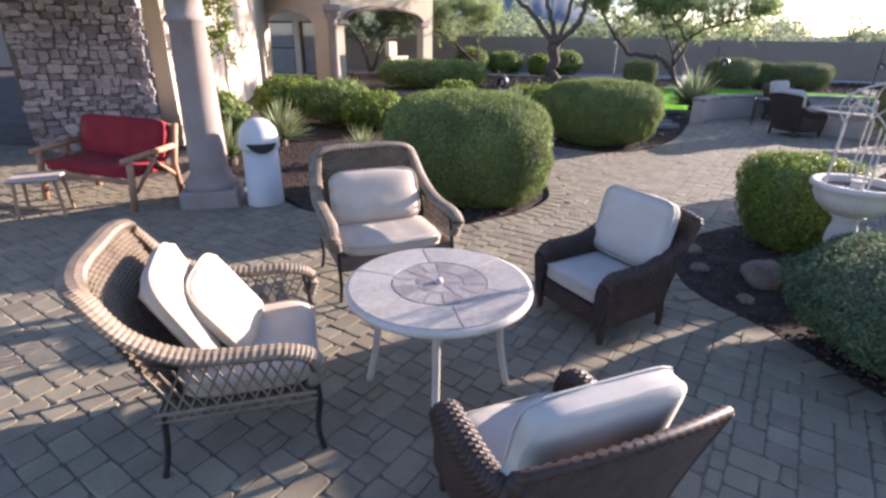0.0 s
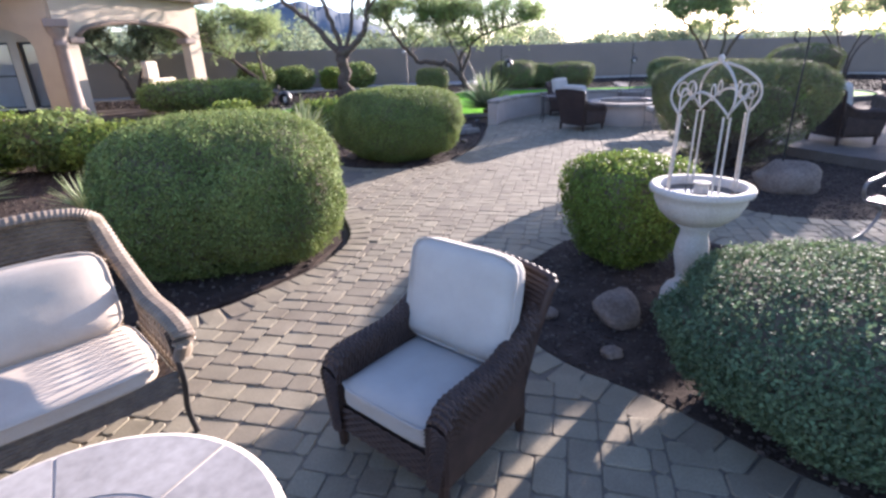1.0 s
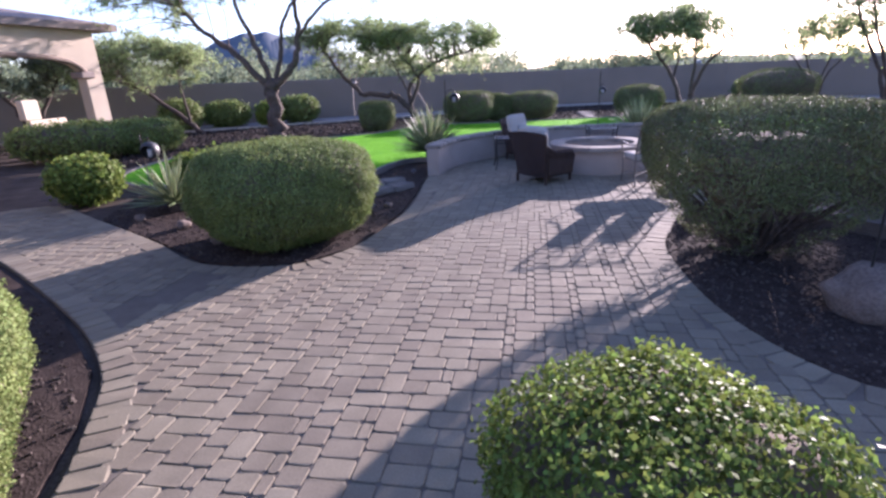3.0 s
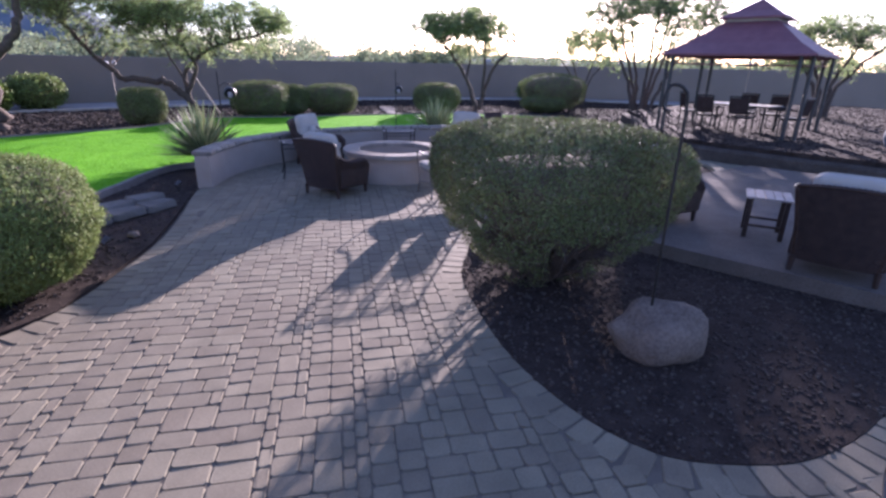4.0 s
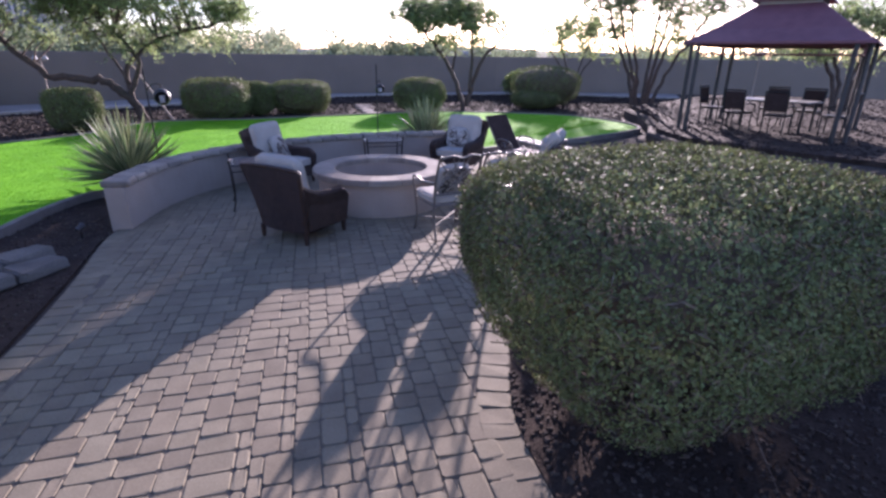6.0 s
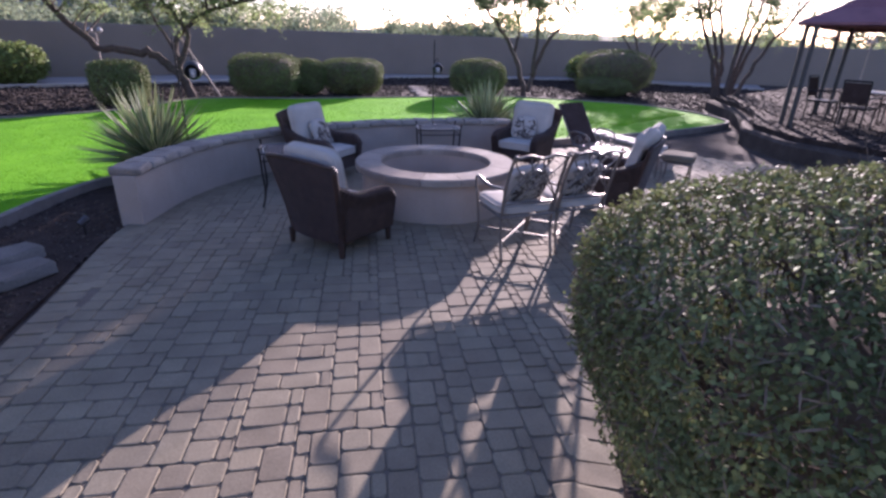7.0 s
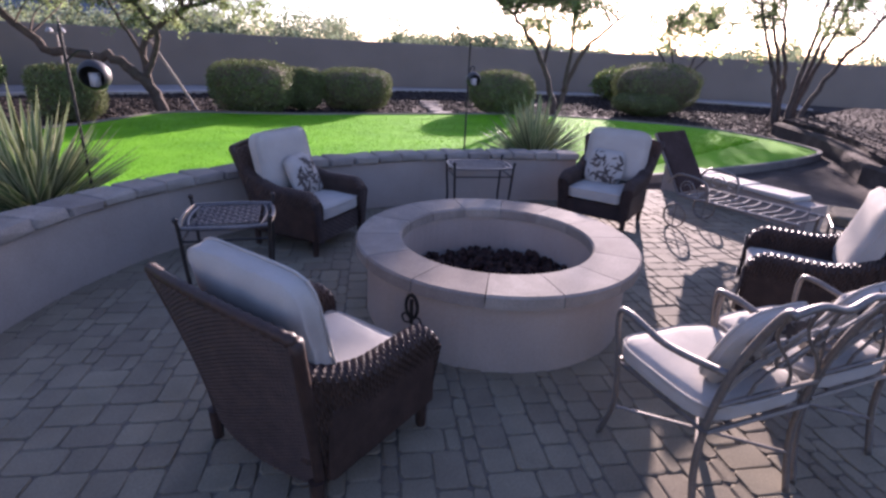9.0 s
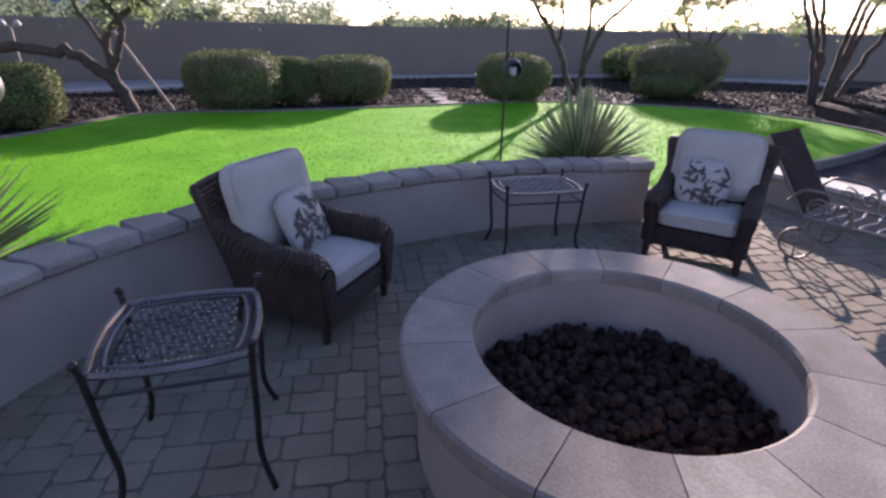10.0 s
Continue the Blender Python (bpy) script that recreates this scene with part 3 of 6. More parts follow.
# ---- seating ----
def weave(verts, faces, surf, nu, nv, amp=0.004, gap=0.0):
    """Strands woven over a surface surf(u, v) -> (place, normal), u and v from 0 to 1, as one closed skin."""
    base = len(verts)
    for i in range(nv):
        for w, k in ((0.06, -0.6), (0.5, 1.0), (0.94, -0.6)):
            for j in range(nu + 1):
                p, n = surf(j / nu, (i + w) / nv)
                verts.append(p + n * amp * (k + (1 if (i + j) % 2 else -1)))
    for r in range(nv * 3 - 1):
        for j in range(nu):
            a, b = base + r * (nu + 1) + j, base + (r + 1) * (nu + 1) + j
            faces.append((a, a + 1, b + 1, b))


def patch(f):
    """Turns f(u, v) -> place into a surface with normals."""
    def s(u, v):
        p = Vector(f(u, v))
        du, dv = Vector(f(u + 0.01, v)) - p, Vector(f(u, v + 0.01)) - p
        return p, du.cross(dv).normalized()
    return s


def cushion(name, w, d, h, mat, parent, m, label="", e=8.0, seed=0, piping=True, puff=4.0, drop=0.36):
    """A stuffed cushion, w x d, h thick, centre at the pose m."""
    bm = bmesh.new()
    bmesh.ops.create_cube(bm, size=2)
    bmesh.ops.subdivide_edges(bm, edges=bm.edges, cuts=9, use_grid_fill=True)
    for v in bm.verts:
        q = v.co.normalized()
        a = max(abs(q.x), abs(q.y), 1e-6)
        r2 = (abs(v.co.x) ** e + abs(v.co.y) ** e) ** (1 / e)
        x, y = v.co.x, v.co.y
        if r2 > 1:
            x, y = x / r2, y / r2
        edge = max(abs(v.co.x), abs(v.co.y))
        z = v.co.z * (1 - drop * edge ** (puff * 2))
        nz = noise.noise(Vector((x * 2 + seed * 7, y * 2, v.co.z))) * 0.08 + noise.noise(Vector((x * 6 + y * 2 + seed * 3, y * 4 - x, v.co.z * 0.5))) * 0.05
        v.co = Vector((x * w / 2 * (1 + nz * 0.25), y * d / 2 * (1 + nz * 0.25), (z + nz) * h / 2))
    for v in bm.verts:
        v.co = m @ v.co
    ob = part(name, bm, mat, parent, label, True)
    if piping:
        bm = bmesh.new()
        pts = []
        for a in np.linspace(0, 2 * math.pi, 49)[:-1]:
            c, s = math.cos(a), math.sin(a)
            r = (abs(c) ** e + abs(s) ** e) ** (-1 / e)
            pts.append(m @ Vector((c * r * w / 2 * 1.005, s * r * d / 2 * 1.005, 0.5 * (1 - drop) * h)))
        tube(bm, pts, 0.006, 5, True)
        part("piping", bm, mat, ob)
    return ob


def motif_on(parent, w, d, h, m, seed, count=26):
    """Printed leaf sprigs, lying just over a pillow's face."""
    rng = np.random.default_rng(seed)
    v, f = [], []
    for i in range(count):
        x, y, a, s = rng.uniform(-0.4, 0.4) * w, rng.uniform(-0.4, 0.4) * d, rng.uniform(0, 6.28), rng.uniform(0.018, 0.04)
        b = len(v)
        for px, py in ((-1.6, 0), (-0.4, 0.42), (0.8, 0.34), (1.6, 0), (0.8, -0.3), (-0.4, -0.4)):
            qx, qy = x + s * (px * math.cos(a) - py * math.sin(a)), y + s * (px * math.sin(a) + py * math.cos(a))
            ed = max(abs(qx) / w * 2, abs(qy) / d * 2)
            v.append(m @ Vector((qx, qy, h / 2 * (1 - 0.75 * ed ** 2.8) * 1.06 + 0.004)))
        f.append(tuple(range(b, b + 6)))
    raw("printed_sprig", v, f, PRINT, parent, "dark printed leaf sprigs")["kind"] = "stuff"


def dark_chair(m, label, throw=False, group="dark wicker armchairs", seed=0):
    """A dark wicker armchair that faces +y: flared back, rolled arms, cream cushions."""
    ob = thing("wicker_armchair", label, "armchair", m, group)
    back_h = 0.92
    for side, name in ((0.0, "backrest"), (0.045, "back_lining")):
        v, f = [], []
        weave(v, f, patch(lambda u, t, s=side: ((u - 0.5) * (0.68 + 0.2 * t ** 1.5), -0.33 - 0.15 * t ** 1.3 + s - 0.05 * (1 - (2 * u - 1) ** 2), 0.13 + (back_h - 0.13) * t - 0.035 * (2 * u - 1) ** 2 * t)), 44 if side == 0 else 20, 84 if side == 0 else 30, 0.0025)
        raw(name, v, f, WICKER_D, ob)
    bm = bmesh.new()
    tube(bm, [((u - 0.5) * 0.89, -0.462 - 0.05 * (1 - (2 * u - 1) ** 2), back_h - 0.035 * (2 * u - 1) ** 2) for u in np.linspace(0, 1, 41)], [0.026 if k % 2 else 0.019 for k in range(41)], 8)
    part("top_rail", bm, WICKER_D, ob, "", True)
    for sx in (-1, 1):
        rail = [(sx * 0.5 * (0.68 + 0.2 * t ** 1.5), -0.31 - 0.15 * t ** 1.3, 0.13 + (back_h - 0.13) * t - 0.035 * t) for t in np.linspace(0, 1, 15)]
        part("side_rail", tube(bmesh.new(), rail, 0.027, 8), WICKER_D, ob, "", True)

    def crest(y):
        # height of the arm: level in front, sweeping up into the back, rounded off at the front end
        k = max(0.0, (-0.02 - y) / 0.40)
        g = max(0.0, (y - 0.26) / 0.12)
        return 0.585 + 0.17 * k ** 1.7 - 0.085 * g ** 2.2

    for sx in (-1, 1):
        v, f = [], []

        def arm(u, t, s=sx):
            # outer side, broad rounded top and inner side in one sweep
            rise = max(0.0, min(1.0, t / 0.55) if t < 0.8 else 1.0 - (t - 0.8) / 0.2)
            y0 = -0.30 - 0.12 * rise ** 1.3
            y = y0 + (0.38 - y0) * u
            z = crest(y)
            if t < 0.55:
                q = t / 0.55
                return (s * (0.36 + 0.055 * q), y, 0.13 + (z - 0.05 - 0.13) * q)
            if t < 0.8:
                a = math.pi * (t - 0.55) / 0.25
                return (s * (0.355 + 0.06 * math.cos(a)), y, z - 0.05 + 0.05 * math.sin(a))
            return (s * 0.295, y, z - 0.05 - (z - 0.05 - 0.27) * (t - 0.8) / 0.2)
        weave(v, f, patch(lambda u, t, g=arm: g(t, u)), 34, 40, 0.003)
        raw("armrest", v, f, WICKER_D, ob)
        v, f = [], []
        weave(v, f, patch(lambda u, t, s=sx: (s * (0.292 + (0.068 + 0.055 * t) * u) , 0.382 + 0.012 * math.sin(math.pi * u), 0.13 + 0.325 * t + 0.045 * t * math.sin(math.pi * u))), 8, 26, 0.003)
        raw("arm_front", v, f, WICKER_D, ob)
        bm = bmesh.new()
        box(bm, sx * 0.352 - 0.048, sx * 0.352 + 0.05, -0.30, 0.365, 0.15, 0.495, 0.015)
        part("arm_frame", bm, WICKER_D, ob)
    v, f = [], []
    weave(v, f, patch(lambda u, t: ((u - 0.5) * 0.72, 0.36, 0.13 + 0.16 * t)), 22, 8)
    raw("front_apron", v, f, WICKER_D, ob)
    bm = bmesh.new()
    box(bm, -0.34, 0.34, -0.36, 0.34, 0.24, 0.29, 0.01)
    part("seat_frame", bm, WICKER_D, ob)
    for sx in (-1, 1):
        for y in (-0.33, 0.33):
            bm = bmesh.new()
            tube(bm, [(sx * 0.35, y, 0.0), (sx * 0.345, y, 0.16)], [0.024, 0.034], 8)
            part("leg", bm, WICKER_D, ob)
    cushion("seat_cushion", 0.62, 0.66, 0.15, CUSHION_W, ob, pose(0, 0.035, 0.365), "cream fabric seat cushion", 9, seed)
    cushion("back_cushion", 0.68, 0.56, 0.165, CUSHION_W, ob, pose(0, -0.275, 0.735, -77, 0, 0), "cream fabric back cushion", 7, seed + 1, True, 2.5, 0.5)
    if throw:
        mm = pose(0.06 if seed % 2 else -0.06, -0.10, 0.60, -66, 0, 6)
        p = cushion("throw_pillow", 0.41, 0.41, 0.14, CUSHION_W, ob, mm, "white pillow with dark printed sprigs", 3.4, seed + 2, True, 1.4, 0.75)
        motif_on(p, 0.41, 0.41, 0.14, mm, seed, 44)
    return ob


def facing(x, y, az):
    return pose(x, y, 0, 0, 0, az - 90)


dark_chair(facing(1.21, 3.70, 208) @ Matrix.Scale(0.92, 4), "dark brown wicker armchair with cream cushions by the tiled table", seed=1)
dark_chair(facing(0.38, 1.88, 110) @ Matrix.Scale(0.92, 4), "dark brown wicker armchair with cream cushions, its back to the walkway", seed=2)
dark_chair(facing(8.335, 11.95, 11), "dark brown wicker armchair with cream cushions, back to the path", seed=3)
dark_chair(facing(9.66, 14.36, -68), "dark wicker armchair with cream cushions and printed pillow", True, seed=4)
dark_chair(facing(12.6, 12.95, 192), "dark brown wicker armchair with cream cushions and printed pillow", True, seed=5)
chair_e = dark_chair(facing(11.55, 10.75, 106), "dark brown wicker armchair with white pillows over its back", False, seed=6)
for x, turn, k in ((-0.16, 14, 51), (0.17, -10, 52)):
    cushion("loose_pillow", 0.36, 0.30, 0.17, CUSHION_W, chair_e, pose(x, -0.38, 0.93, -60, turn, 0), "plump white pillow hung over the backrest", 4, k, True, 1.6, 0.7)


def tan_chair(m, w, label, seed=0):
    """A weathered tan wicker armchair that faces +y: tall flared back, rolled rim and arms, open lattice under the arms."""
    ob = thing("tan_wicker_armchair", label, "armchair", m, "tan wicker armchairs")
    hw = w / 2

    def back(u, t):
        s = 2 * u - 1
        return (s * (hw * 0.80 + 0.05 * t), -0.30 - 0.26 * t - 0.03 * (1 - s * s), 0.30 + 0.72 * t - 0.05 * t * abs(s) ** 6)
    for o, name in ((0.0, "backrest"), (0.03, "back_lining")):
        v, f = [], []
        weave(v, f, patch(lambda u, t, o=o: (back(u, t)[0], back(u, t)[1] + o, back(u, t)[2])), 34, 34, 0.006)
        raw(name, v, f, WICKER, ob)
    # one rolled rim over the back and down along both arms
    rim = [(-hw, 0.36, 0.44), (-hw - 0.02, 0.38, 0.56), (-hw - 0.01, 0.25, 0.62), (-hw, 0.0, 0.63), (-hw + 0.0, -0.22, 0.67), (-hw * 0.96, -0.40, 0.78), (-hw * 0.90, -0.51, 0.93), (-hw * 0.82, -0.555, 1.005), (-hw * 0.5, -0.585, 1.03), (0, -0.59, 1.03)]
    rim = rim + [(-a, b, c) for a, b, c in rim[-2::-1]]
    path = spline(rim, 15)
    v, f = [], []
    n = len(path)
    k = 10
    for i, p in enumerate(path):
        d = (path[min(i + 1, n - 1)] - path[max(i - 1, 0)]).normalized()
        u = d.cross(Vector((0, 0, 1)))
        u = (u if u.length > 0.2 else Vector((1, 0, 0))).normalized()
        w2 = u.cross(d)
        fat = 0.040 if i % 2 else 0.0355
        for j in range(k):
            a = 2 * math.pi * j / k
            v.append(p + u * math.cos(a) * fat * 1.45 + w2 * math.sin(a) * fat * 0.8)
    for i in range(n - 1):
        for j in range(k):
            f.append((i * k + j, i * k + (j + 1) % k, (i + 1) * k + (j + 1) % k, (i + 1) * k + j))
    raw("rolled_rim", v, f, WICKER, ob, "thick rolled wicker rim")
    for sx in (-1, 1):
        bm = bmesh.new()
        for i in range(13):
            y0 = -0.34 + i * 0.056
            for d in (-1, 1):
                a, b = Vector((sx * hw * 0.97, y0, 0.32)), Vector((sx * hw * 0.98, y0 + d * 0.13, 0.59))
                if -0.36 <= b.y <= 0.37:
                    tube(bm, [a, b], 0.006, 4)
        for z in (0.32, 0.36):
            tube(bm, [(sx * hw * 0.97, -0.36, z), (sx * hw * 0.97, 0.36, z)], 0.011, 6)
        part("arm_lattice", bm, WICKER, ob, "open diamond lattice")
        for y, out in ((-0.32, -0.05), (0.34, 0.03)):
            bm = bmesh.new()
            tube(bm, spline([(sx * (hw * 0.93), y, 0.58 if y > 0 else 0.36), (sx * (hw * 0.96), y + 0.03 * (1 if y > 0 else 0), 0.33), (sx * hw * 0.94, y + out * 0.4, 0.14), (sx * hw * 0.97, y + out, 0.0)], 5), 0.015, 7)
            part("leg", bm, IRON, ob, "slim dark curved leg")
    v, f = [], []
    weave(v, f, patch(lambda u, t: ((u - 0.5) * w * 0.93, 0.36, 0.25 + 0.13 * t)), 30, 7)
    raw("front_apron", v, f, WICKER, ob)
    v, f = [], []
    weave(v, f, patch(lambda u, t: ((u - 0.5) * w * 0.92, -0.36 + 0.72 * t, 0.345)), 30, 26)
    raw("seat", v, f, WICKER, ob)
    cushion("seat_cushion", w * 0.84, 0.66, 0.11, CUSHION, ob, pose(0, 0.05, 0.405), "faded beige seat cushion", 5, seed)
    return ob


chair_a = tan_chair(facing(-1.10, 2.66, 14), 0.92, "weathered tan wicker armchair with two loose beige pillows", 11)
cushion("loose_pillow", 0.62, 0.54, 0.17, CUSHION, chair_a, pose(0.0, -0.24, 0.70, -64, 0, 4), "plump beige pillow leaning on the backrest", 4.5, 21, True, 1.6, 0.72)
cushion("loose_pillow", 0.54, 0.48, 0.15, CUSHION, chair_a, pose(-0.06, -0.07, 0.64, -56, 0, -5), "plump beige pillow with a buttoned flap", 4.5, 22, True, 1.6, 0.72)
chair_b = tan_chair(facing(-0.48, 4.40, -68), 1.0, "weathered tan wicker armchair with beige cushions", 12)
cushion("back_cushion", 0.78, 0.46, 0.15, CUSHION, chair_b, pose(0, -0.24, 0.66, -68, 0, 0), "creased beige back cushion", 6, 23, True, 2.0, 0.6)


# ---- tables ----
def tile_table(x, y, turn):
    ob = thing("tile_table", "round travertine tile table on slim pale metal legs", "table", pose(x, y, 0, 0, 0, turn))
    bm = bmesh.new()
    lathe(bm, [(0.0, 0.63), (0.50, 0.63), (0.525, 0.64), (0.53, 0.66), (0.525, 0.675), (0.50, 0.68), (0.0, 0.68)], 64)
    part("tabletop", bm, BUFF, ob, "pale rounded table rim", True)
    for i in range(6):
        bm = bmesh.new()
        a = np.linspace(2 * math.pi * i / 6 + 0.012, 2 * math.pi * (i + 1) / 6 - 0.012, 9)
        lo = [bm.verts.new((0.275 * math.cos(t), 0.275 * math.sin(t), 0.684)) for t in a]
        hi = [bm.verts.new((0.505 * math.cos(t), 0.505 * math.sin(t), 0.684)) for t in a]
        for j in range(8):
            bm.faces.new((lo[j], hi[j], hi[j + 1], lo[j + 1]))
        r = bmesh.ops.extrude_face_region(bm, geom=bm.faces[:])
        for q in r["geom"]:
            if isinstance(q, bmesh.types.BMVert):
                q.co.z -= 0.008
        bmesh.ops.recalc_face_normals(bm, faces=bm.faces)
        part("tile", bm, TILE, ob)
    part("mosaic_bed", lathe(bmesh.new(), [(0.0, 0.676), (0.268, 0.676), (0.268, 0.6825), (0.0, 0.6825)], 40), TILE_D, ob, "round grey mosaic bed")
    rng = np.random.default_rng(3)
    for i in range(14):
        bm = bmesh.new()
        a = 2 * math.pi * i / 14 + 0.02
        r0, r1 = (0.14, 0.262)
        da = 2 * math.pi / 14 - 0.04
        pts = [(r0, a), (r0, a + da), (r1, a + da * rng.uniform(0.9, 1.0)), (r1, a + da * 0.5), (r1, a + da * rng.uniform(0, 0.1))]
        fc = bm.faces.new([bm.verts.new((r * math.cos(t), r * math.sin(t), 0.684)) for r, t in pts])
        bmesh.ops.recalc_face_normals(bm, faces=bm.faces)
        part("mosaic_tile", bm, TILE_D, ob)
    for i in range(7):
        bm = bmesh.new()
        a = 2 * math.pi * i / 7
        bm.faces.new([bm.verts.new((r * math.cos(t), r * math.sin(t), 0.684)) for r, t in ((0.035, a + 0.1), (0.13, a + 0.07), (0.13, a + 0.45), (0.13, a + 0.83), (0.035, a + 0.8))])
        part("mosaic_tile", bm, TILE_D, ob)
    bm = bmesh.new()
    lathe(bm, [(0.022, 0.684), (0.022, 0.694), (0.014, 0.698), (0.014, 0.705), (0, 0.708)], 16)
    part("plug", bm, BUFF, ob, "small pale plug in the table centre", True)
    for i in range(4):
        a = math.pi / 4 + i * math.pi / 2
        bm = bmesh.new()
        tube(bm, spline([(0.40 * math.cos(a), 0.40 * math.sin(a), 0.63), (0.36 * math.cos(a), 0.36 * math.sin(a), 0.35), (0.42 * math.cos(a), 0.42 * math.sin(a), 0.0)], 5), 0.021, 8)
        part("leg", bm, BUFF, ob, "slim pale curved leg", True)
    return ob


tile_table(-0.04, 2.86, 42)


def cast_table(x, y, turn, w, d, h, top_mat, label):
    """A small cast metal table with a pierced top and finials at the corners."""
    ob = thing("cast_metal_side_table", label, "side table", pose(x, y, 0, 0, 0, turn), "cast metal side tables")
    bm = bmesh.new()
    line = []
    for k in range(4):
        for t in np.linspace(-1, 1, 9)[:-1]:
            bow = 0.03 * (1 - t * t)
            q = [(w / 2 + bow, t * d / 2), (-t * w / 2, d / 2 + bow), (-w / 2 - bow, -t * d / 2), (t * w / 2, -d / 2 - bow)][k]
            line.append((q[0], q[1], h))
    tube(bm, line, 0.014, 6, True)
    tube(bm, [(a * 0.84, b * 0.84, c) for a, b, c in line], 0.008, 5, True)
    part("top_rim", bm, top_mat, ob)
    bm = bmesh.new()
    step = 0.040
    nx, ny = int(w * 0.82 / step), int(d * 0.82 / step)
    for i in range(nx):
        for j in range(ny):
            px, py = (i - (nx - 1) / 2) * step, (j - (ny - 1) / 2) * step
            if (i + j) % 2:
                tube(bm, [(px + 0.016 * math.cos(a), py + 0.016 * math.sin(a), h + 0.002) for a in np.linspace(0, 6.283, 9)[:-1]], 0.0045, 4, True)
            else:
                for a in (0.785, 2.356):
                    tube(bm, [(px - 0.03 * math.cos(a), py - 0.03 * math.sin(a), h + 0.002), (px + 0.03 * math.cos(a), py + 0.03 * math.sin(a), h + 0.002)], [0.0035, 0.0035], 4)
                bmesh.ops.create_icosphere(bm, subdivisions=1, radius=0.011, matrix=Matrix.Translation((px, py, h + 0.002)))
    for k in range(-11, 12):
        for s in (-1, 1):
            tube(bm, [(k / 11 * w * 0.45, s * d * 0.43, h), (k / 11 * w * 0.45, s * d * 0.5, h)], 0.0035, 4)
            tube(bm, [(s * w * 0.43, k / 11 * d * 0.45, h), (s * w * 0.5, k / 11 * d * 0.45, h)], 0.0035, 4)
    part("pierced_top", bm, top_mat, ob, "pierced floral metalwork top")["kind"] = "stuff"
    for sx in (-1, 1):
        for sy in (-1, 1):
            bm = bmesh.new()
            tube(bm, spline([(sx * (w / 2 + 0.02), sy * (d / 2 + 0.02), h + 0.05), (sx * (w / 2 + 0.012), sy * (d / 2 + 0.012), h), (sx * w / 2, sy * d / 2, h * 0.6), (sx * (w / 2 - 0.01), sy * (d / 2 - 0.01), h * 0.25), (sx * (w / 2 + 0.03), sy * (d / 2 + 0.03), 0)], 4), 0.013, 7)
            bmesh.ops.create_icosphere(bm, subdivisions=2, radius=0.019, matrix=Matrix.Translation((sx * (w / 2 + 0.02), sy * (d / 2 + 0.02), h + 0.06)))
            part("leg", bm, IRON, ob, "slim dark leg with ball finial", True)
    bm = bmesh.new()
    c = [(w / 2, d / 2), (-w / 2, d / 2), (-w / 2, -d / 2), (w / 2, -d / 2)]
    for k in range(4):
        tube(bm, [(*c[k], h - 0.09), (*c[(k + 1) % 4], h - 0.09)], 0.008, 5)
    part("stretcher", bm, IRON, ob)
    return ob


cast_table(8.6, 13.55, 62, 0.52, 0.52, 0.64, GREY_METAL, "black cast metal side table with pierced floral top")
cast_table(11.62, 14.0, -33, 0.64, 0.44, 0.57, PALE_METAL, "cast metal side table with shiny pierced top against the seat wall")


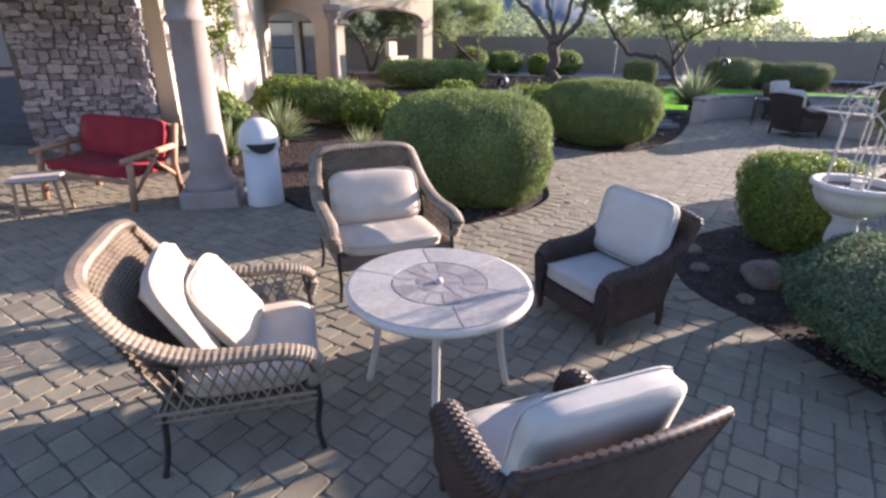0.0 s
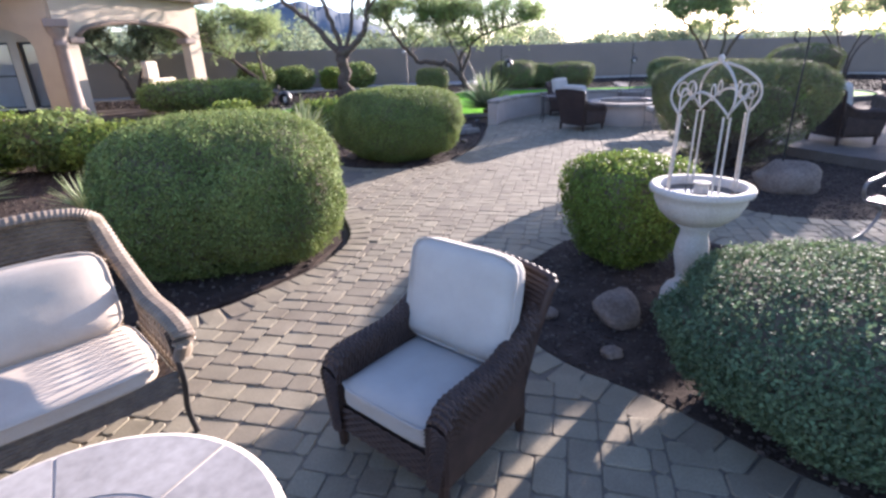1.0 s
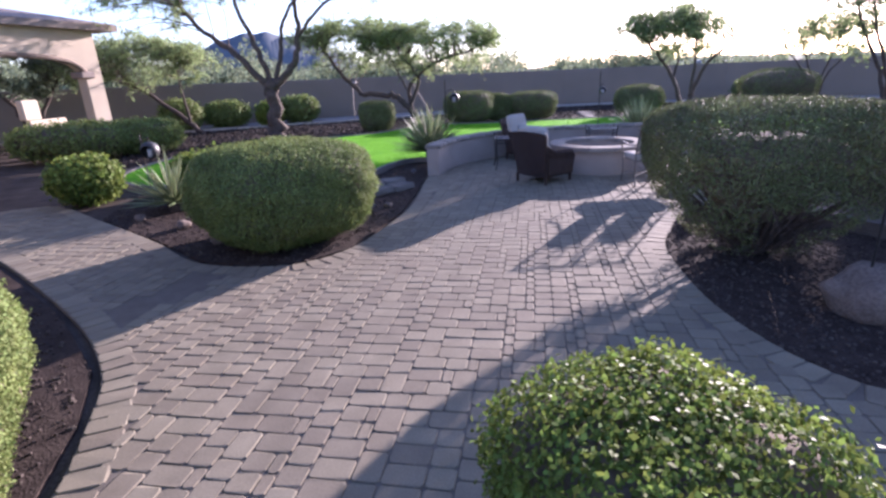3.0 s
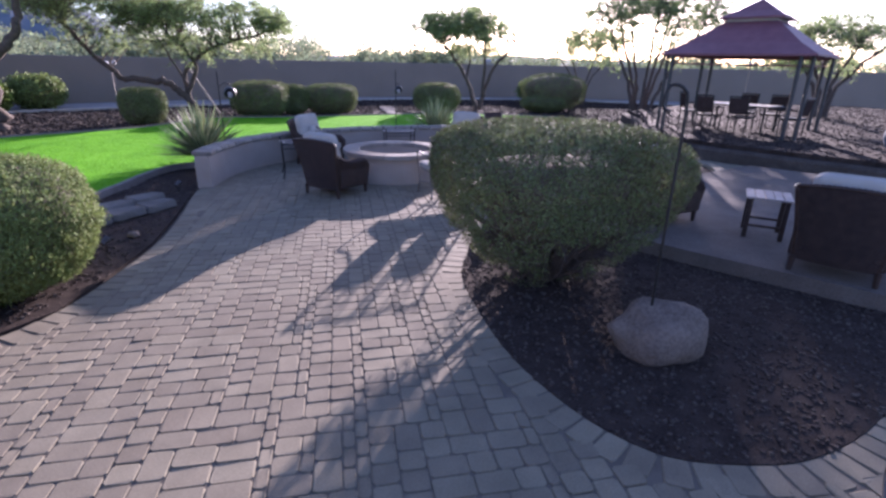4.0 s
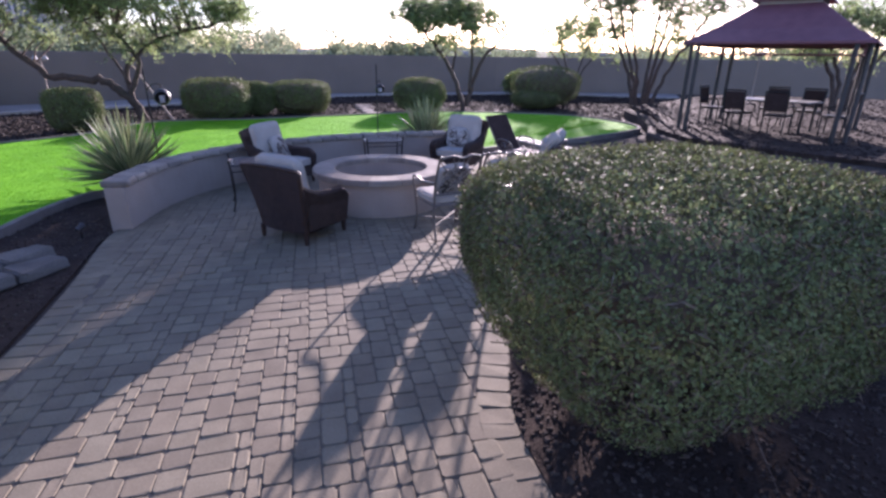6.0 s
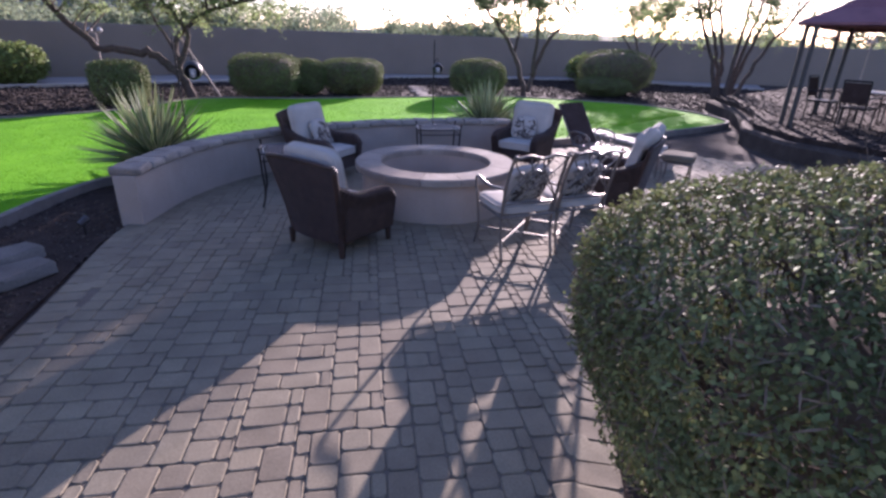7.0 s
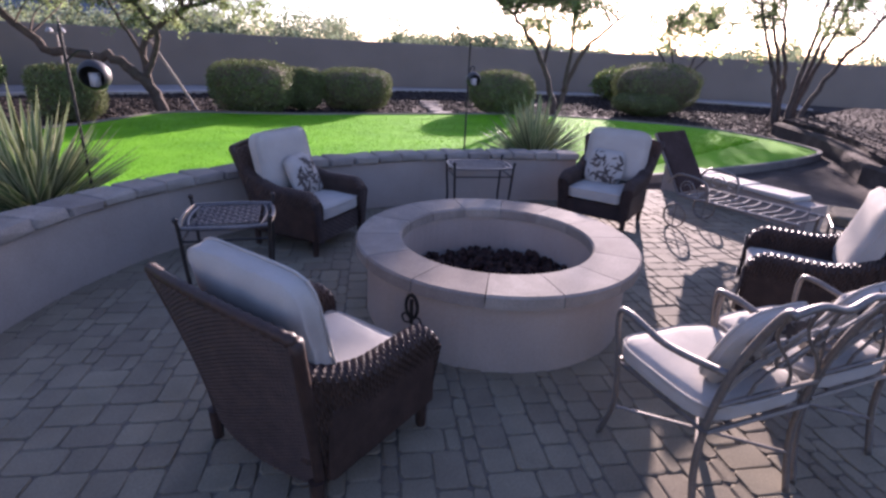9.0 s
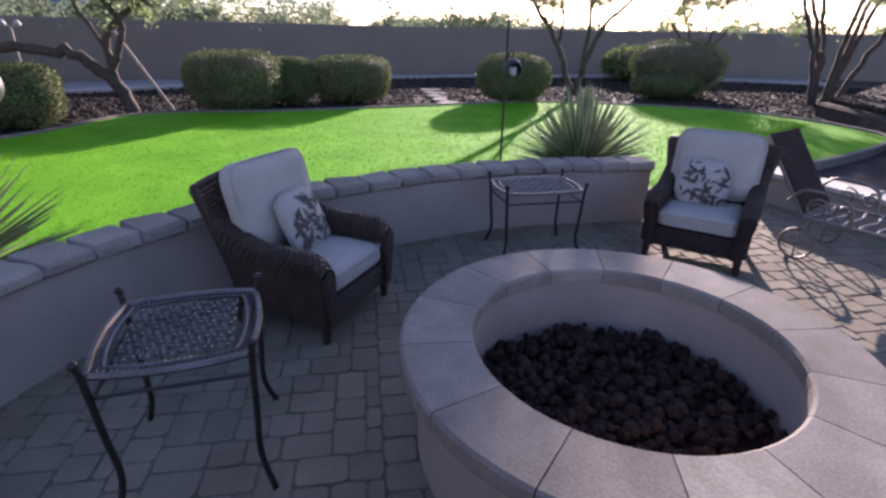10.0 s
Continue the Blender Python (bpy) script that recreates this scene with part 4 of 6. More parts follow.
def metal_chair(m, label, seed):
    """A pale cast metal armchair that faces +y: scrolled back, white seat cushion, printed pillow."""
    ob = thing("cast_metal_armchair", label, "chair", m, "pale metal armchairs by the fire pit")
    for sx in (-1, 1):
        bm = bmesh.new()
        tube(bm, spline([(sx * 0.25, -0.27, 0.0), (sx * 0.25, -0.22, 0.22), (sx * 0.25, -0.22, 0.44), (sx * 0.255, -0.27, 0.70), (sx * 0.25, -0.36, 0.93), (sx * 0.25, -0.40, 0.95)], 5), 0.014, 7)
        part("back_post", bm, PALE_METAL, ob, "", True)
        bm = bmesh.new()
        tube(bm, spline([(sx * 0.27, 0.27, 0.0), (sx * 0.26, 0.22, 0.2), (sx * 0.27, 0.24, 0.42), (sx * 0.285, 0.26, 0.62), (sx * 0.285, 0.20, 0.655), (sx * 0.28, 0.0, 0.63), (sx * 0.26, -0.25, 0.66)], 5), 0.015, 7, flat=0.8)
        part("armrest", bm, PALE_METAL, ob, "", True)
    bm = bmesh.new()
    tube(bm, spline([(-0.25, -0.37, 0.93), (-0.12, -0.38, 0.955), (0, -0.385, 0.93), (0.12, -0.38, 0.955), (0.25, -0.37, 0.93)], 5), 0.013, 6)
    part("top_rail", bm, PALE_METAL, ob, "", True)
    bm = bmesh.new()
    tube(bm, [(-0.25, -0.24, 0.52), (0.25, -0.24, 0.52)], 0.011, 6)
    part("lower_rail", bm, PALE_METAL, ob, "", True)

    def on_back(x, t):
        return Vector((x, -0.235 - 0.14 * t ** 1.6, 0.52 + 0.42 * t))
    for sx in (-1, 1):
        bm = bmesh.new()
        for a, b in ((0.24, -0.10), (0.10, -0.24), (0.24, 0.02)):
            tube(bm, [on_back(sx * (a + (b - a) * (0.5 - 0.5 * math.cos(math.pi * t))), t) for t in np.linspace(0, 1, 9)], 0.007, 5)
        tube(bm, [on_back(sx * (0.13 + 0.055 * math.cos(a) * (1 - a / 14)), 0.55 + 0.14 * math.sin(a) * (1 - a / 14)) for a in np.linspace(0, 9, 22)], 0.006, 5)
        part("back_scroll", bm, PALE_METAL, ob, "scrolled cast metal back")
    bm = bmesh.new()
    tube(bm, [on_back(0.07 * math.cos(a), 0.5 + 0.22 * math.sin(a)) for a in np.linspace(0, 6.283, 17)[:-1]], 0.007, 5, True)
    part("back_ring", bm, PALE_METAL, ob)
    bm = bmesh.new()
    for y in (-0.23, 0.25):
        tube(bm, [(-0.26, y, 0.40), (0.26, y, 0.40)], 0.011, 6)
    for x in (-0.26, -0.13, 0, 0.13, 0.26):
        tube(bm, [(x, -0.23, 0.40), (x, 0.25, 0.40)], 0.009, 5)
    part("seat_frame", bm, PALE_METAL, ob)
    bm = bmesh.new()
    tube(bm, [(-0.255, -0.24, 0.17), (0.265, 0.24, 0.17)], 0.008, 6)
    tube(bm, [(0.255, -0.24, 0.17), (-0.265, 0.24, 0.17)], 0.008, 6)
    part("stretcher", bm, PALE_METAL, ob, "crossed leg brace")
    cushion("seat_cushion", 0.54, 0.52, 0.09, CUSHION_W, ob, pose(0, 0.03, 0.455), "white seat cushion", 5, seed)
    mm = pose(0.02, -0.13, 0.66, -70, 0, 4)
    p = cushion("throw_pillow", 0.42, 0.36, 0.12, CUSHION_W, ob, mm, "white pillow with dark printed sprigs", 3.4, seed + 2, True, 1.4, 0.75)
    motif_on(p, 0.42, 0.36, 0.12, mm, seed, 34)
    motif_on(p, 0.42, 0.36, 0.12, mm @ pose(0, 0, 0, 180, 0, 0), seed + 1, 34)
    return ob


metal_chair(facing(9.53, 10.67, 67) @ Matrix.Scale(1.08, 4), "pale cast metal armchair with white cushion and printed pillow", 31)
metal_chair(facing(10.11, 10.46, 68) @ Matrix.Scale(1.08, 4), "pale cast metal armchair with white cushion, beside a wicker armchair", 34)


# ---- shrubs and trees ----
shrub("clipped_shrub", "large rounded clipped green shrub beside the path", 0.40, 7.15, 1.06, 1.05, 1.29, 0, LEAF, 52000, 0.0135, 3.0, 1, spawn=4, sticks=6000, rough=0.08, tuck=0.04, low=-0.1)
shrub("clipped_shrub", "rounded clipped green shrub in the path's bend", 3.45, 11.0, 1.05, 1.0, 1.2, 20, LEAF, 40000, 0.015, 3.2, 2, spawn=4, sticks=4000, rough=0.08, tuck=0.05, low=0.02)
shrub("yellow_shrub", "bright yellow-green shrub behind the fountain", 3.62, 5.12, 0.455, 0.44, 0.90, 0, LEAF_Y, 12000, 0.0165, 5.2, 3, spawn=3, tuck=0.2, peak=0.4)
shrub("grey_shrub", "dense grey-green shrub beside the fountain", 3.25, 2.95, 0.92, 0.88, 0.76, 0, LEAF_G, 32000, 0.0125, 2.2, 4, spawn=4, rough=0.1)
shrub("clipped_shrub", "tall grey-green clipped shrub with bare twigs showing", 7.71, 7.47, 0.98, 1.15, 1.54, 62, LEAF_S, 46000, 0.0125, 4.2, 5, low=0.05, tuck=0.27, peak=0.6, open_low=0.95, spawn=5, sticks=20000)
# the darker leaf puts the hedges' unlit near side into their colour
for i, (x, y, r, h) in enumerate(((13.5, 24.0, 1.0, 1.27), (15.1, 24.3, 0.58, 1.1), (16.65, 23.8, 1.02, 1.12), (9.4, 24.2, 0.66, 1.08), (20.1, 20.9, 0.98, 1.25), (26.4, 18.9, 1.55, 1.7), (25.0, 18.6, 1.0, 0.7))):
    shrub("clipped_shrub", "clipped rounded shrub at the lawn's edge", x, y, r, r * 0.85, h, i * 25 % 50 - 40, LEAF_S, 9000, 0.03, (4.2, 3.4, 4.6, 4.4, 2.8, 2.5, 2.4)[i], 20 + i, tuck=0.12, peak=0.2, rough=0.05)
shrub("yellow_shrub", "small yellow-green shrub in the gravel bed", 0.7, 15.3, 0.5, 0.5, 0.75, 0, LEAF_Y, 4000, 0.05, 2.4, 31)
shrub("yellow_shrub", "low yellow-green shrub beside the lawn", 3.1, 15.0, 1.0, 0.7, 0.7, 0, LEAF_Y, 6000, 0.05, 2.4, 32)
for i, (x, y, rx, ry, h) in enumerate(((-0.6, 23.2, 1.5, 1.0, 1.0), (1.2, 23.6, 1.1, 0.9, 0.95))):
    shrub("clipped_shrub", "flat clipped shrub near the house", x, y, rx, ry, h, 0, LEAF, 5000, 0.055, 3.2, 35 + i)
for i, (x, y, r, h, mt) in enumerate(((-3.4, 13.0, 0.75, 1.0, LEAF_Y), (-2.2, 12.8, 0.7, 0.95, LEAF), (-1.3, 12.2, 0.7, 0.75, LEAF_Y), (-4.0, 10.2, 0.4, 0.9, LEAF))):
    shrub("garden_shrub", "loose green shrub in the bed by the house", x, y, r, r, h, 0, mt, 4000, 0.045, 2.2, 41 + i, rough=0.22)
for i, (x, y, r, h) in enumerate(((8.0, 32.5, 0.9, 1.2), (4.5, 33.0, 1.0, 1.1), (2.4, 31.8, 0.8, 1.3), (6.3, 31.2, 0.5, 1.0), (31.5, 22.5, 1.6, 1.3))):
    shrub("desert_shrub", "loose shrub before the boundary wall", x, y, r, r, h, 0, LEAF_Y if i == 3 else LEAF, 3500, 0.08, 2.6, 51 + i, rough=0.15)

tree("mesquite_tree", "dark-limbed mesquite tree with a high thin crown", 5.6, 25.2, -26,
     [([(0, 0, -0.1), (0.0, 0, 0.8), (0.1, 0, 1.7), (0.15, 0, 2.0)], 0.30, 0.21), ([(0.1, 0, 1.7), (-1.0, 0.1, 3.0), (-2.2, 0.2, 3.9), (-3.4, 0.1, 5.6)], 0.15, 0.06), ([(0.1, 0, 1.8), (-0.4, 0.4, 3.2), (-1.0, 0.6, 4.6), (-1.3, 0.8, 6.0)], 0.13, 0.05),
      ([(0.15, 0, 1.9), (0.9, -0.1, 2.5), (1.3, -0.1, 3.6), (1.4, -0.2, 5.6)], 0.16, 0.06), ([(0.15, 0, 1.9), (0.5, 0.3, 3.0), (0.8, 0.5, 4.4), (2.2, 0.6, 5.8)], 0.11, 0.04), ([(1.3, -0.1, 3.6), (2.4, -0.3, 4.6), (3.8, -0.6, 5.3), (5.4, -0.9, 5.6)], 0.07, 0.03)],
     [((-0.4, -0.3, 5.7), (4.8, 4.0, 1.2)), ((5.0, -0.8, 5.0), (2.9, 2.2, 0.7)), ((-4.6, -0.2, 4.6), (2.4, 2.0, 0.9))], 3, LEAF_T, 270, 38000, 0.036, 0.75, 0.8)
tree("palo_verde_tree", "leaning palo verde tree with a wide spreading crown", 11.6, 24.9, -26,
     [([(0, 0, -0.1), (-0.5, 0, 0.8), (-1.2, 0, 1.35), (-2.5, 0.1, 1.5), (-3.4, 0.1, 2.5), (-4.1, 0, 3.5)], 0.15, 0.06), ([(-0.3, 0, 0.5), (-0.4, 0.2, 1.6), (0.4, 0.2, 2.4), (1.8, 0.1, 2.9), (3.0, 0.1, 3.2)], 0.09, 0.03), ([(-0.4, 0, 0.9), (0.0, -0.3, 2.0), (-0.8, -0.4, 3.0), (-1.5, -0.3, 3.6)], 0.08, 0.03), ([(-0.35, 0.1, 1.2), (-0.9, 0.3, 2.3), (-1.4, 0.4, 3.3)], 0.05, 0.02)],
     [((0.6, 0, 3.15), (3.4, 2.6, 1.15)), ((-2.6, 0, 3.4), (2.6, 2.2, 1.0))], 8, LEAF_T, 330, 56000, 0.034, 0.62, 0.85)
tree("mesquite_tree", "airy mesquite tree with a flat spreading crown", 21.9, 20.1, -40,
     [([(0, 0, -0.1), (-0.2, 0, 0.8), (-0.7, 0.1, 1.9), (-1.4, 0.2, 2.8), (-2.3, 0.2, 3.5)], 0.11, 0.04), ([(0.1, 0, 0.2), (0.4, 0.1, 1.2), (0.9, 0, 2.3), (2.0, 0.1, 3.2)], 0.10, 0.04), ([(0.2, 0, 0.8), (0.2, -0.3, 2.0), (0.1, -0.4, 3.8)], 0.08, 0.03), ([(-0.5, 0.1, 1.5), (-0.3, 0.6, 2.6), (-0.7, 1.2, 3.8)], 0.06, 0.02)],
     [((-0.7, 0, 3.35), (2.4, 2.2, 1.1))], 5, LEAF_T, 230, 25000, 0.036, 0.5, 0.9, 0.1)
tree("mesquite_tree", "airy many-stemmed tree near the gazebo", 27.2, 14.8, -50,
     [([(0.1 * k, 0.1 * (k % 3), -0.1), (0.25 * k, 0.2 * (k % 3 - 1), 1.5), (0.55 * k, 0.5 * (k % 3 - 1), 3.2), (0.8 * k, 0.8 * (k % 3 - 1), 5.0)], 0.09, 0.03) for k in (-3, -2, -1, 0, 1, 2, 3)],
     [((0, 0, 3.9), (3.7, 3.0, 2.0))], 6, LEAF_T, 330, 36000, 0.036, 0.6, 0.95, 0.2)
tree("mesquite_tree", "small thin tree behind the lawn", 31.5, 20.2, -50,
     [([(0.1 * k, 0, -0.1), (0.2 * k, 0.1, 1.2), (0.6 * k, 0.3, 2.4), (0.9 * k, 0.3, 3.3)], 0.06, 0.02) for k in (-2, -1, 1, 2)],
     [((0, 0, 3.1), (2.1, 1.9, 1.2))], 10, LEAF_T, 110, 10000, 0.04, 0.5, 0.9, 0.2)
tree("mesquite_tree", "thin tree past the gazebo", 28.5, 8.2, -70,
     [([(0.1 * k, 0, -0.1), (0.2 * k, 0.1, 1.2), (0.7 * k, 0.3, 2.4), (1.0 * k, 0.3, 3.0)], 0.09, 0.03) for k in (-2, -1, 1, 2)],
     [((0, 0, 2.6), (2.9, 2.2, 1.1))], 9, LEAF_T, 150, 15000, 0.04, 0.6, 0.8, z=0.35)
tree("palo_verde_tree", "leaning palo verde tree by the boundary wall", 3.2, 30.2, -26,
     [([(0, 0, -0.1), (-1.0, 0, 0.9), (-2.2, 0.1, 1.8), (-3.8, 0.2, 2.6), (-5.0, 0.2, 3.3)], 0.12, 0.04), ([(-0.5, 0, 0.5), (-0.8, 0.3, 1.8), (-0.9, 0.4, 3.2)], 0.07, 0.03)],
     [((-2.6, 0, 3.1), (4.0, 2.6, 1.2))], 11, LEAF_T, 230, 30000, 0.04, 0.65, 0.8)
stake = tagged(part("tree_stake", tube(bmesh.new(), [(0, 0, 0), (-0.95, 0.1, 1.75)], 0.035, 8), WOODT), "grey wooden stake propping a leaning tree", "stake")
stake.matrix_basis = pose(12.3, 24.75, -0.05, 0, 0, -26)
tree("desert_tree", "bushy desert tree past the arch", -3.6, 33.0, 0,
     [([(0, 0, -0.1), (-0.4, 0.1, 1.4), (-1.4, 0.2, 2.8)], 0.12, 0.04), ([(0.1, 0, -0.1), (0.6, 0.1, 1.3), (1.6, 0.1, 2.8)], 0.12, 0.04)],
     [((0, 0, 2.6), (2.8, 2.2, 1.6))], 12, LEAF_D, 70, 16000, 0.06, 0.6, 0.8)
tree("sapling", "slender leafy sapling beside the house", -4.1, 11.0, 0,
     [([(0, 0, -0.1), (0.02, 0, 1.0), (0.0, 0.03, 2.2), (0.03, 0, 3.1)], 0.025, 0.008)],
     [((0, 0, 2.3), (0.42, 0.42, 0.9))], 14, LEAF_Y, 30, 1500, 0.04, 0.2, 1.0)


def yucca(x, y, label, seed, blades=90, length=0.85, z=0.0, narrow=0.021):
    """A rosette of stiff, folded, pointed leaves with pale margins."""
    rng = np.random.default_rng(seed)
    ob = thing("yucca", label, "yucca", pose(x, y, z))
    v, f, ev, ef = [], [], [], []
    for i in range(blades):
        az, el = 2.39996 * i + rng.normal(0, 0.12), math.asin(min(1.0, max(0.02, (i + 0.5) / blades * 0.97 + 0.04 + rng.normal(0, 0.03))))
        ln, w = length * rng.uniform(0.86, 1.06) * (1.0 - 0.1 * math.cos(el)), length * narrow * rng.uniform(0.85, 1.2)
        d = Vector((math.cos(az) * math.cos(el), math.sin(az) * math.cos(el), math.sin(el)))
        s = Vector((-math.sin(az), math.cos(az), 0))
        up = d.cross(s) * -1
        b, e = len(v), len(ev)
        for t, k in ((0.03, 0.75), (0.3, 1.0), (0.65, 0.8), (1.0, 0.03)):
            c = Vector((0, 0, 0.14)) + d * ln * t - Vector((0, 0, 0.05 * t * t * ln * math.cos(el)))
            l, r = c - s * w * k + up * w * 0.4 * k, c + s * w * k + up * w * 0.4 * k
            v += [l, c, r]
            ev += [l - s * w * 0.24 * k + up * 0.001, l.lerp(c, 0.3) + up * 0.0015, r.lerp(c, 0.3) + up * 0.0015, r + s * w * 0.24 * k + up * 0.001]
        for j in range(3):
            q, g = b + j * 3, e + j * 4
            f += [(q, q + 1, q + 4, q + 3), (q + 1, q + 2, q + 5, q + 4)]
            ef += [(g, g + 1, g + 5, g + 4), (g + 2, g + 3, g + 7, g + 6)]
    raw("leaf_rosette", v, f, YUCCA, ob)
    raw("leaf_edging", ev, ef, YUCCA_EDGE, ob, "pale leaf margins")["kind"] = "stuff"
    bm = bmesh.new()
    lathe(bm, [(0.09, -0.02), (0.10, 0.06), (0.06, 0.18), (0, 0.22)], 10)
    part("stem", bm, BARK, ob)
    return ob


yucca(7.75, 15.75, "large spiky yucca with pale-edged leaves behind the seat wall", 1, 230, 1.14, 0.08, 0.025)
yucca(13.85, 14.9, "large spiky yucca behind the seat wall", 2, 220, 1.12, 0.05, 0.025)
yucca(2.1, 13.6, "spiky yucca in the gravel bed beside the path", 3, 90, 0.9, 0.0, 0.03)
yucca(-2.9, 10.2, "pale spiky agave beside the porch column", 4, 110, 0.8, 0.0, 0.03)
yucca(-1.2, 8.9, "small spiky yucca in the gravel bed", 5, 80, 0.55)
yucca(-3.3, 8.6, "spiky agave behind the porch column", 6, 90, 0.7, 0.0, 0.03)


# ---- house ----
def plane_wall(name, a, b, thick, height, openings, mat, label, z0=-0.05):
    """A wall from a to b with openings (start, end, sill, spring, rise): straight or arched."""
    ax, bx = Vector((*a, 0)), Vector((*b, 0))
    d = (bx - ax).normalized()
    ob = thing(name, label, "wall", Matrix.Translation(ax) @ pose(0, 0, 0, 0, 0, math.degrees(math.atan2(d.y, d.x))), "", "structure")
    length = (bx - ax).length
    bm = bmesh.new()

    def slab(pts):
        fc = bm.faces.new([bm.verts.new((x, 0, z)) for x, z in pts])
        r = bmesh.ops.extrude_face_region(bm, geom=[fc])
        for q in r["geom"]:
            if isinstance(q, bmesh.types.BMVert):
                q.co.y += thick
    x = 0.0
    for s, e, sill, spring, rise in sorted(openings):
        slab([(x, z0), (s, z0), (s, height), (x, height)])
        if sill > z0 + 0.05:
            slab([(s, z0), (e, z0), (e, sill), (s, sill)])
        arc = [(s + (e - s) * t, spring + rise * math.sqrt(max(0, 1 - (2 * t - 1) ** 2))) for t in np.linspace(0, 1, 21)]
        slab([(s, height), *arc, (e, height)] if rise else [(s, spring), (e, spring), (e, height), (s, height)])
        x = e
    slab([(x, z0), (length, z0), (length, height), (x, height)])
    bmesh.ops.recalc_face_normals(bm, faces=bm.faces)
    part("wall_body", bm, mat, ob)
    return ob


def window(parent, s, e, z0, z1, depth, bars=1):
    w = part("window", box(bmesh.new(), s, e, depth - 0.01, depth, z0, z1), BLIND, parent, "white blind behind the glass")
    bm = bmesh.new()
    for x0, x1, y0, y1 in ((s, s + 0.11, z0, z1), (e - 0.11, e, z0, z1), (s + 0.11, e - 0.11, z0, z0 + 0.08), (s + 0.11, e - 0.11, z1 - 0.08, z1)):
        box(bm, x0, x1, depth - 0.09, depth - 0.03, y0, y1)
    for k in range(bars):
        z = z0 + (z1 - z0) * (k + 1) / (bars + 1)
        box(bm, s + 0.11, e - 0.11, depth - 0.085, depth - 0.035, z - 0.035, z + 0.035)
    part("window_frame", bm, FRAME, w, "dark metal frame")
    part("glass_pane", box(bmesh.new(), s + 0.05, e - 0.05, depth - 0.055, depth - 0.05, z0 + 0.05, z1 - 0.05), GLASS, w)


arcade = plane_wall("wall_arcade", (-4.1, 23.2), (0.1, 27.2), 0.45, 3.95, [(0.65, 5.2, -0.05, 2.6, 0.5)], STUCCO, "tan stucco wing wall with a wide arched opening")
trim = spline([(0.65 + 4.55 * t, -0.02, 2.6 + 0.5 * math.sqrt(max(0, 1 - (2 * t - 1) ** 2))) for t in np.linspace(0, 1, 15)], 2)
part("arch_moulding", tube(bmesh.new(), trim, 0.085, 8, flat=1.0), MOULDING, arcade, "brown cast stone arch moulding", True)
for x0 in (0.35, 5.0):
    part("impost", box(bmesh.new(), x0, x0 + 0.5, -0.09, 0.5, 2.38, 2.6, 0.03), COLUMN, arcade, "tan cast stone impost block")
plane_wall("wall_porch", (-8.2, 25.8), (-4.2, 23.25), 0.45, 3.95, [(0.5, 3.9, -0.05, 2.3, 0.6)], STUCCO, "tan stucco porch wall with an arched opening")
porch_back = plane_wall("wall_porch_back", (-9.4, 29.6), (-4.6, 27.73), 0.3, 3.95, [(0.9, 2.6, 0.05, 2.6, 0), (2.95, 4.3, 0.05, 2.6, 0)], STUCCO, "tan stucco wall with dark-framed windows under the porch")
window(porch_back, 0.9, 2.6, 0.05, 2.6, 0.2, 1)
window(porch_back, 2.95, 4.3, 0.05, 2.6, 0.2, 0)
side = plane_wall("wall_house", (-7.6, 25.6), (-5.1, 10.2), 0.3, 4.2, [(14.3, 15.2, 1.1, 2.7, 0)], STUCCO, "sunlit tan stucco house wall")
window(side, 14.3, 15.2, 1.1, 2.7, 0.16, 1)
bm = bmesh.new()
box(bm, 0, 1.5, -0.18, 0.0, 0, 1.15, 0.04)
box(bm, -0.15, 0.5, -0.2, 0.02, 1.15, 1.75, 0.04)
low = tagged(part("planter_wall", bm, STUCCO), "stepped tan stucco garden wall beside the arch", "wall", "", "structure")
low.matrix_basis = pose(-1.9, 24.3, 0, 0, 0, 60)


def roof(name, pts, z0, z1, label):
    c = Vector((sum(p[0] for p in pts) / len(pts), sum(p[1] for p in pts) / len(pts), z1))
    bm = bmesh.new()
    lo = [bm.verts.new((x, y, z0)) for x, y in pts]
    mid = [bm.verts.new((x, y, z0 + 0.22)) for x, y in pts]
    top = bm.verts.new(c)
    n = len(pts)
    for i in range(n):
        j = (i + 1) % n
        bm.faces.new((lo[i], lo[j], mid[j], mid[i]))
        bm.faces.new((mid[i], mid[j], top))
    bm.faces.new(lo[::-1])
    return tagged(part(name, bm, COLUMN), label, "roof", "", "structure")


roof("wing_roof", [(-4.7, 22.2), (0.9, 27.4), (-3.5, 32.0), (-10.0, 31.0), (-9.2, 25.6)], 3.95, 5.2, "tan tile roof with a deep stucco eave")


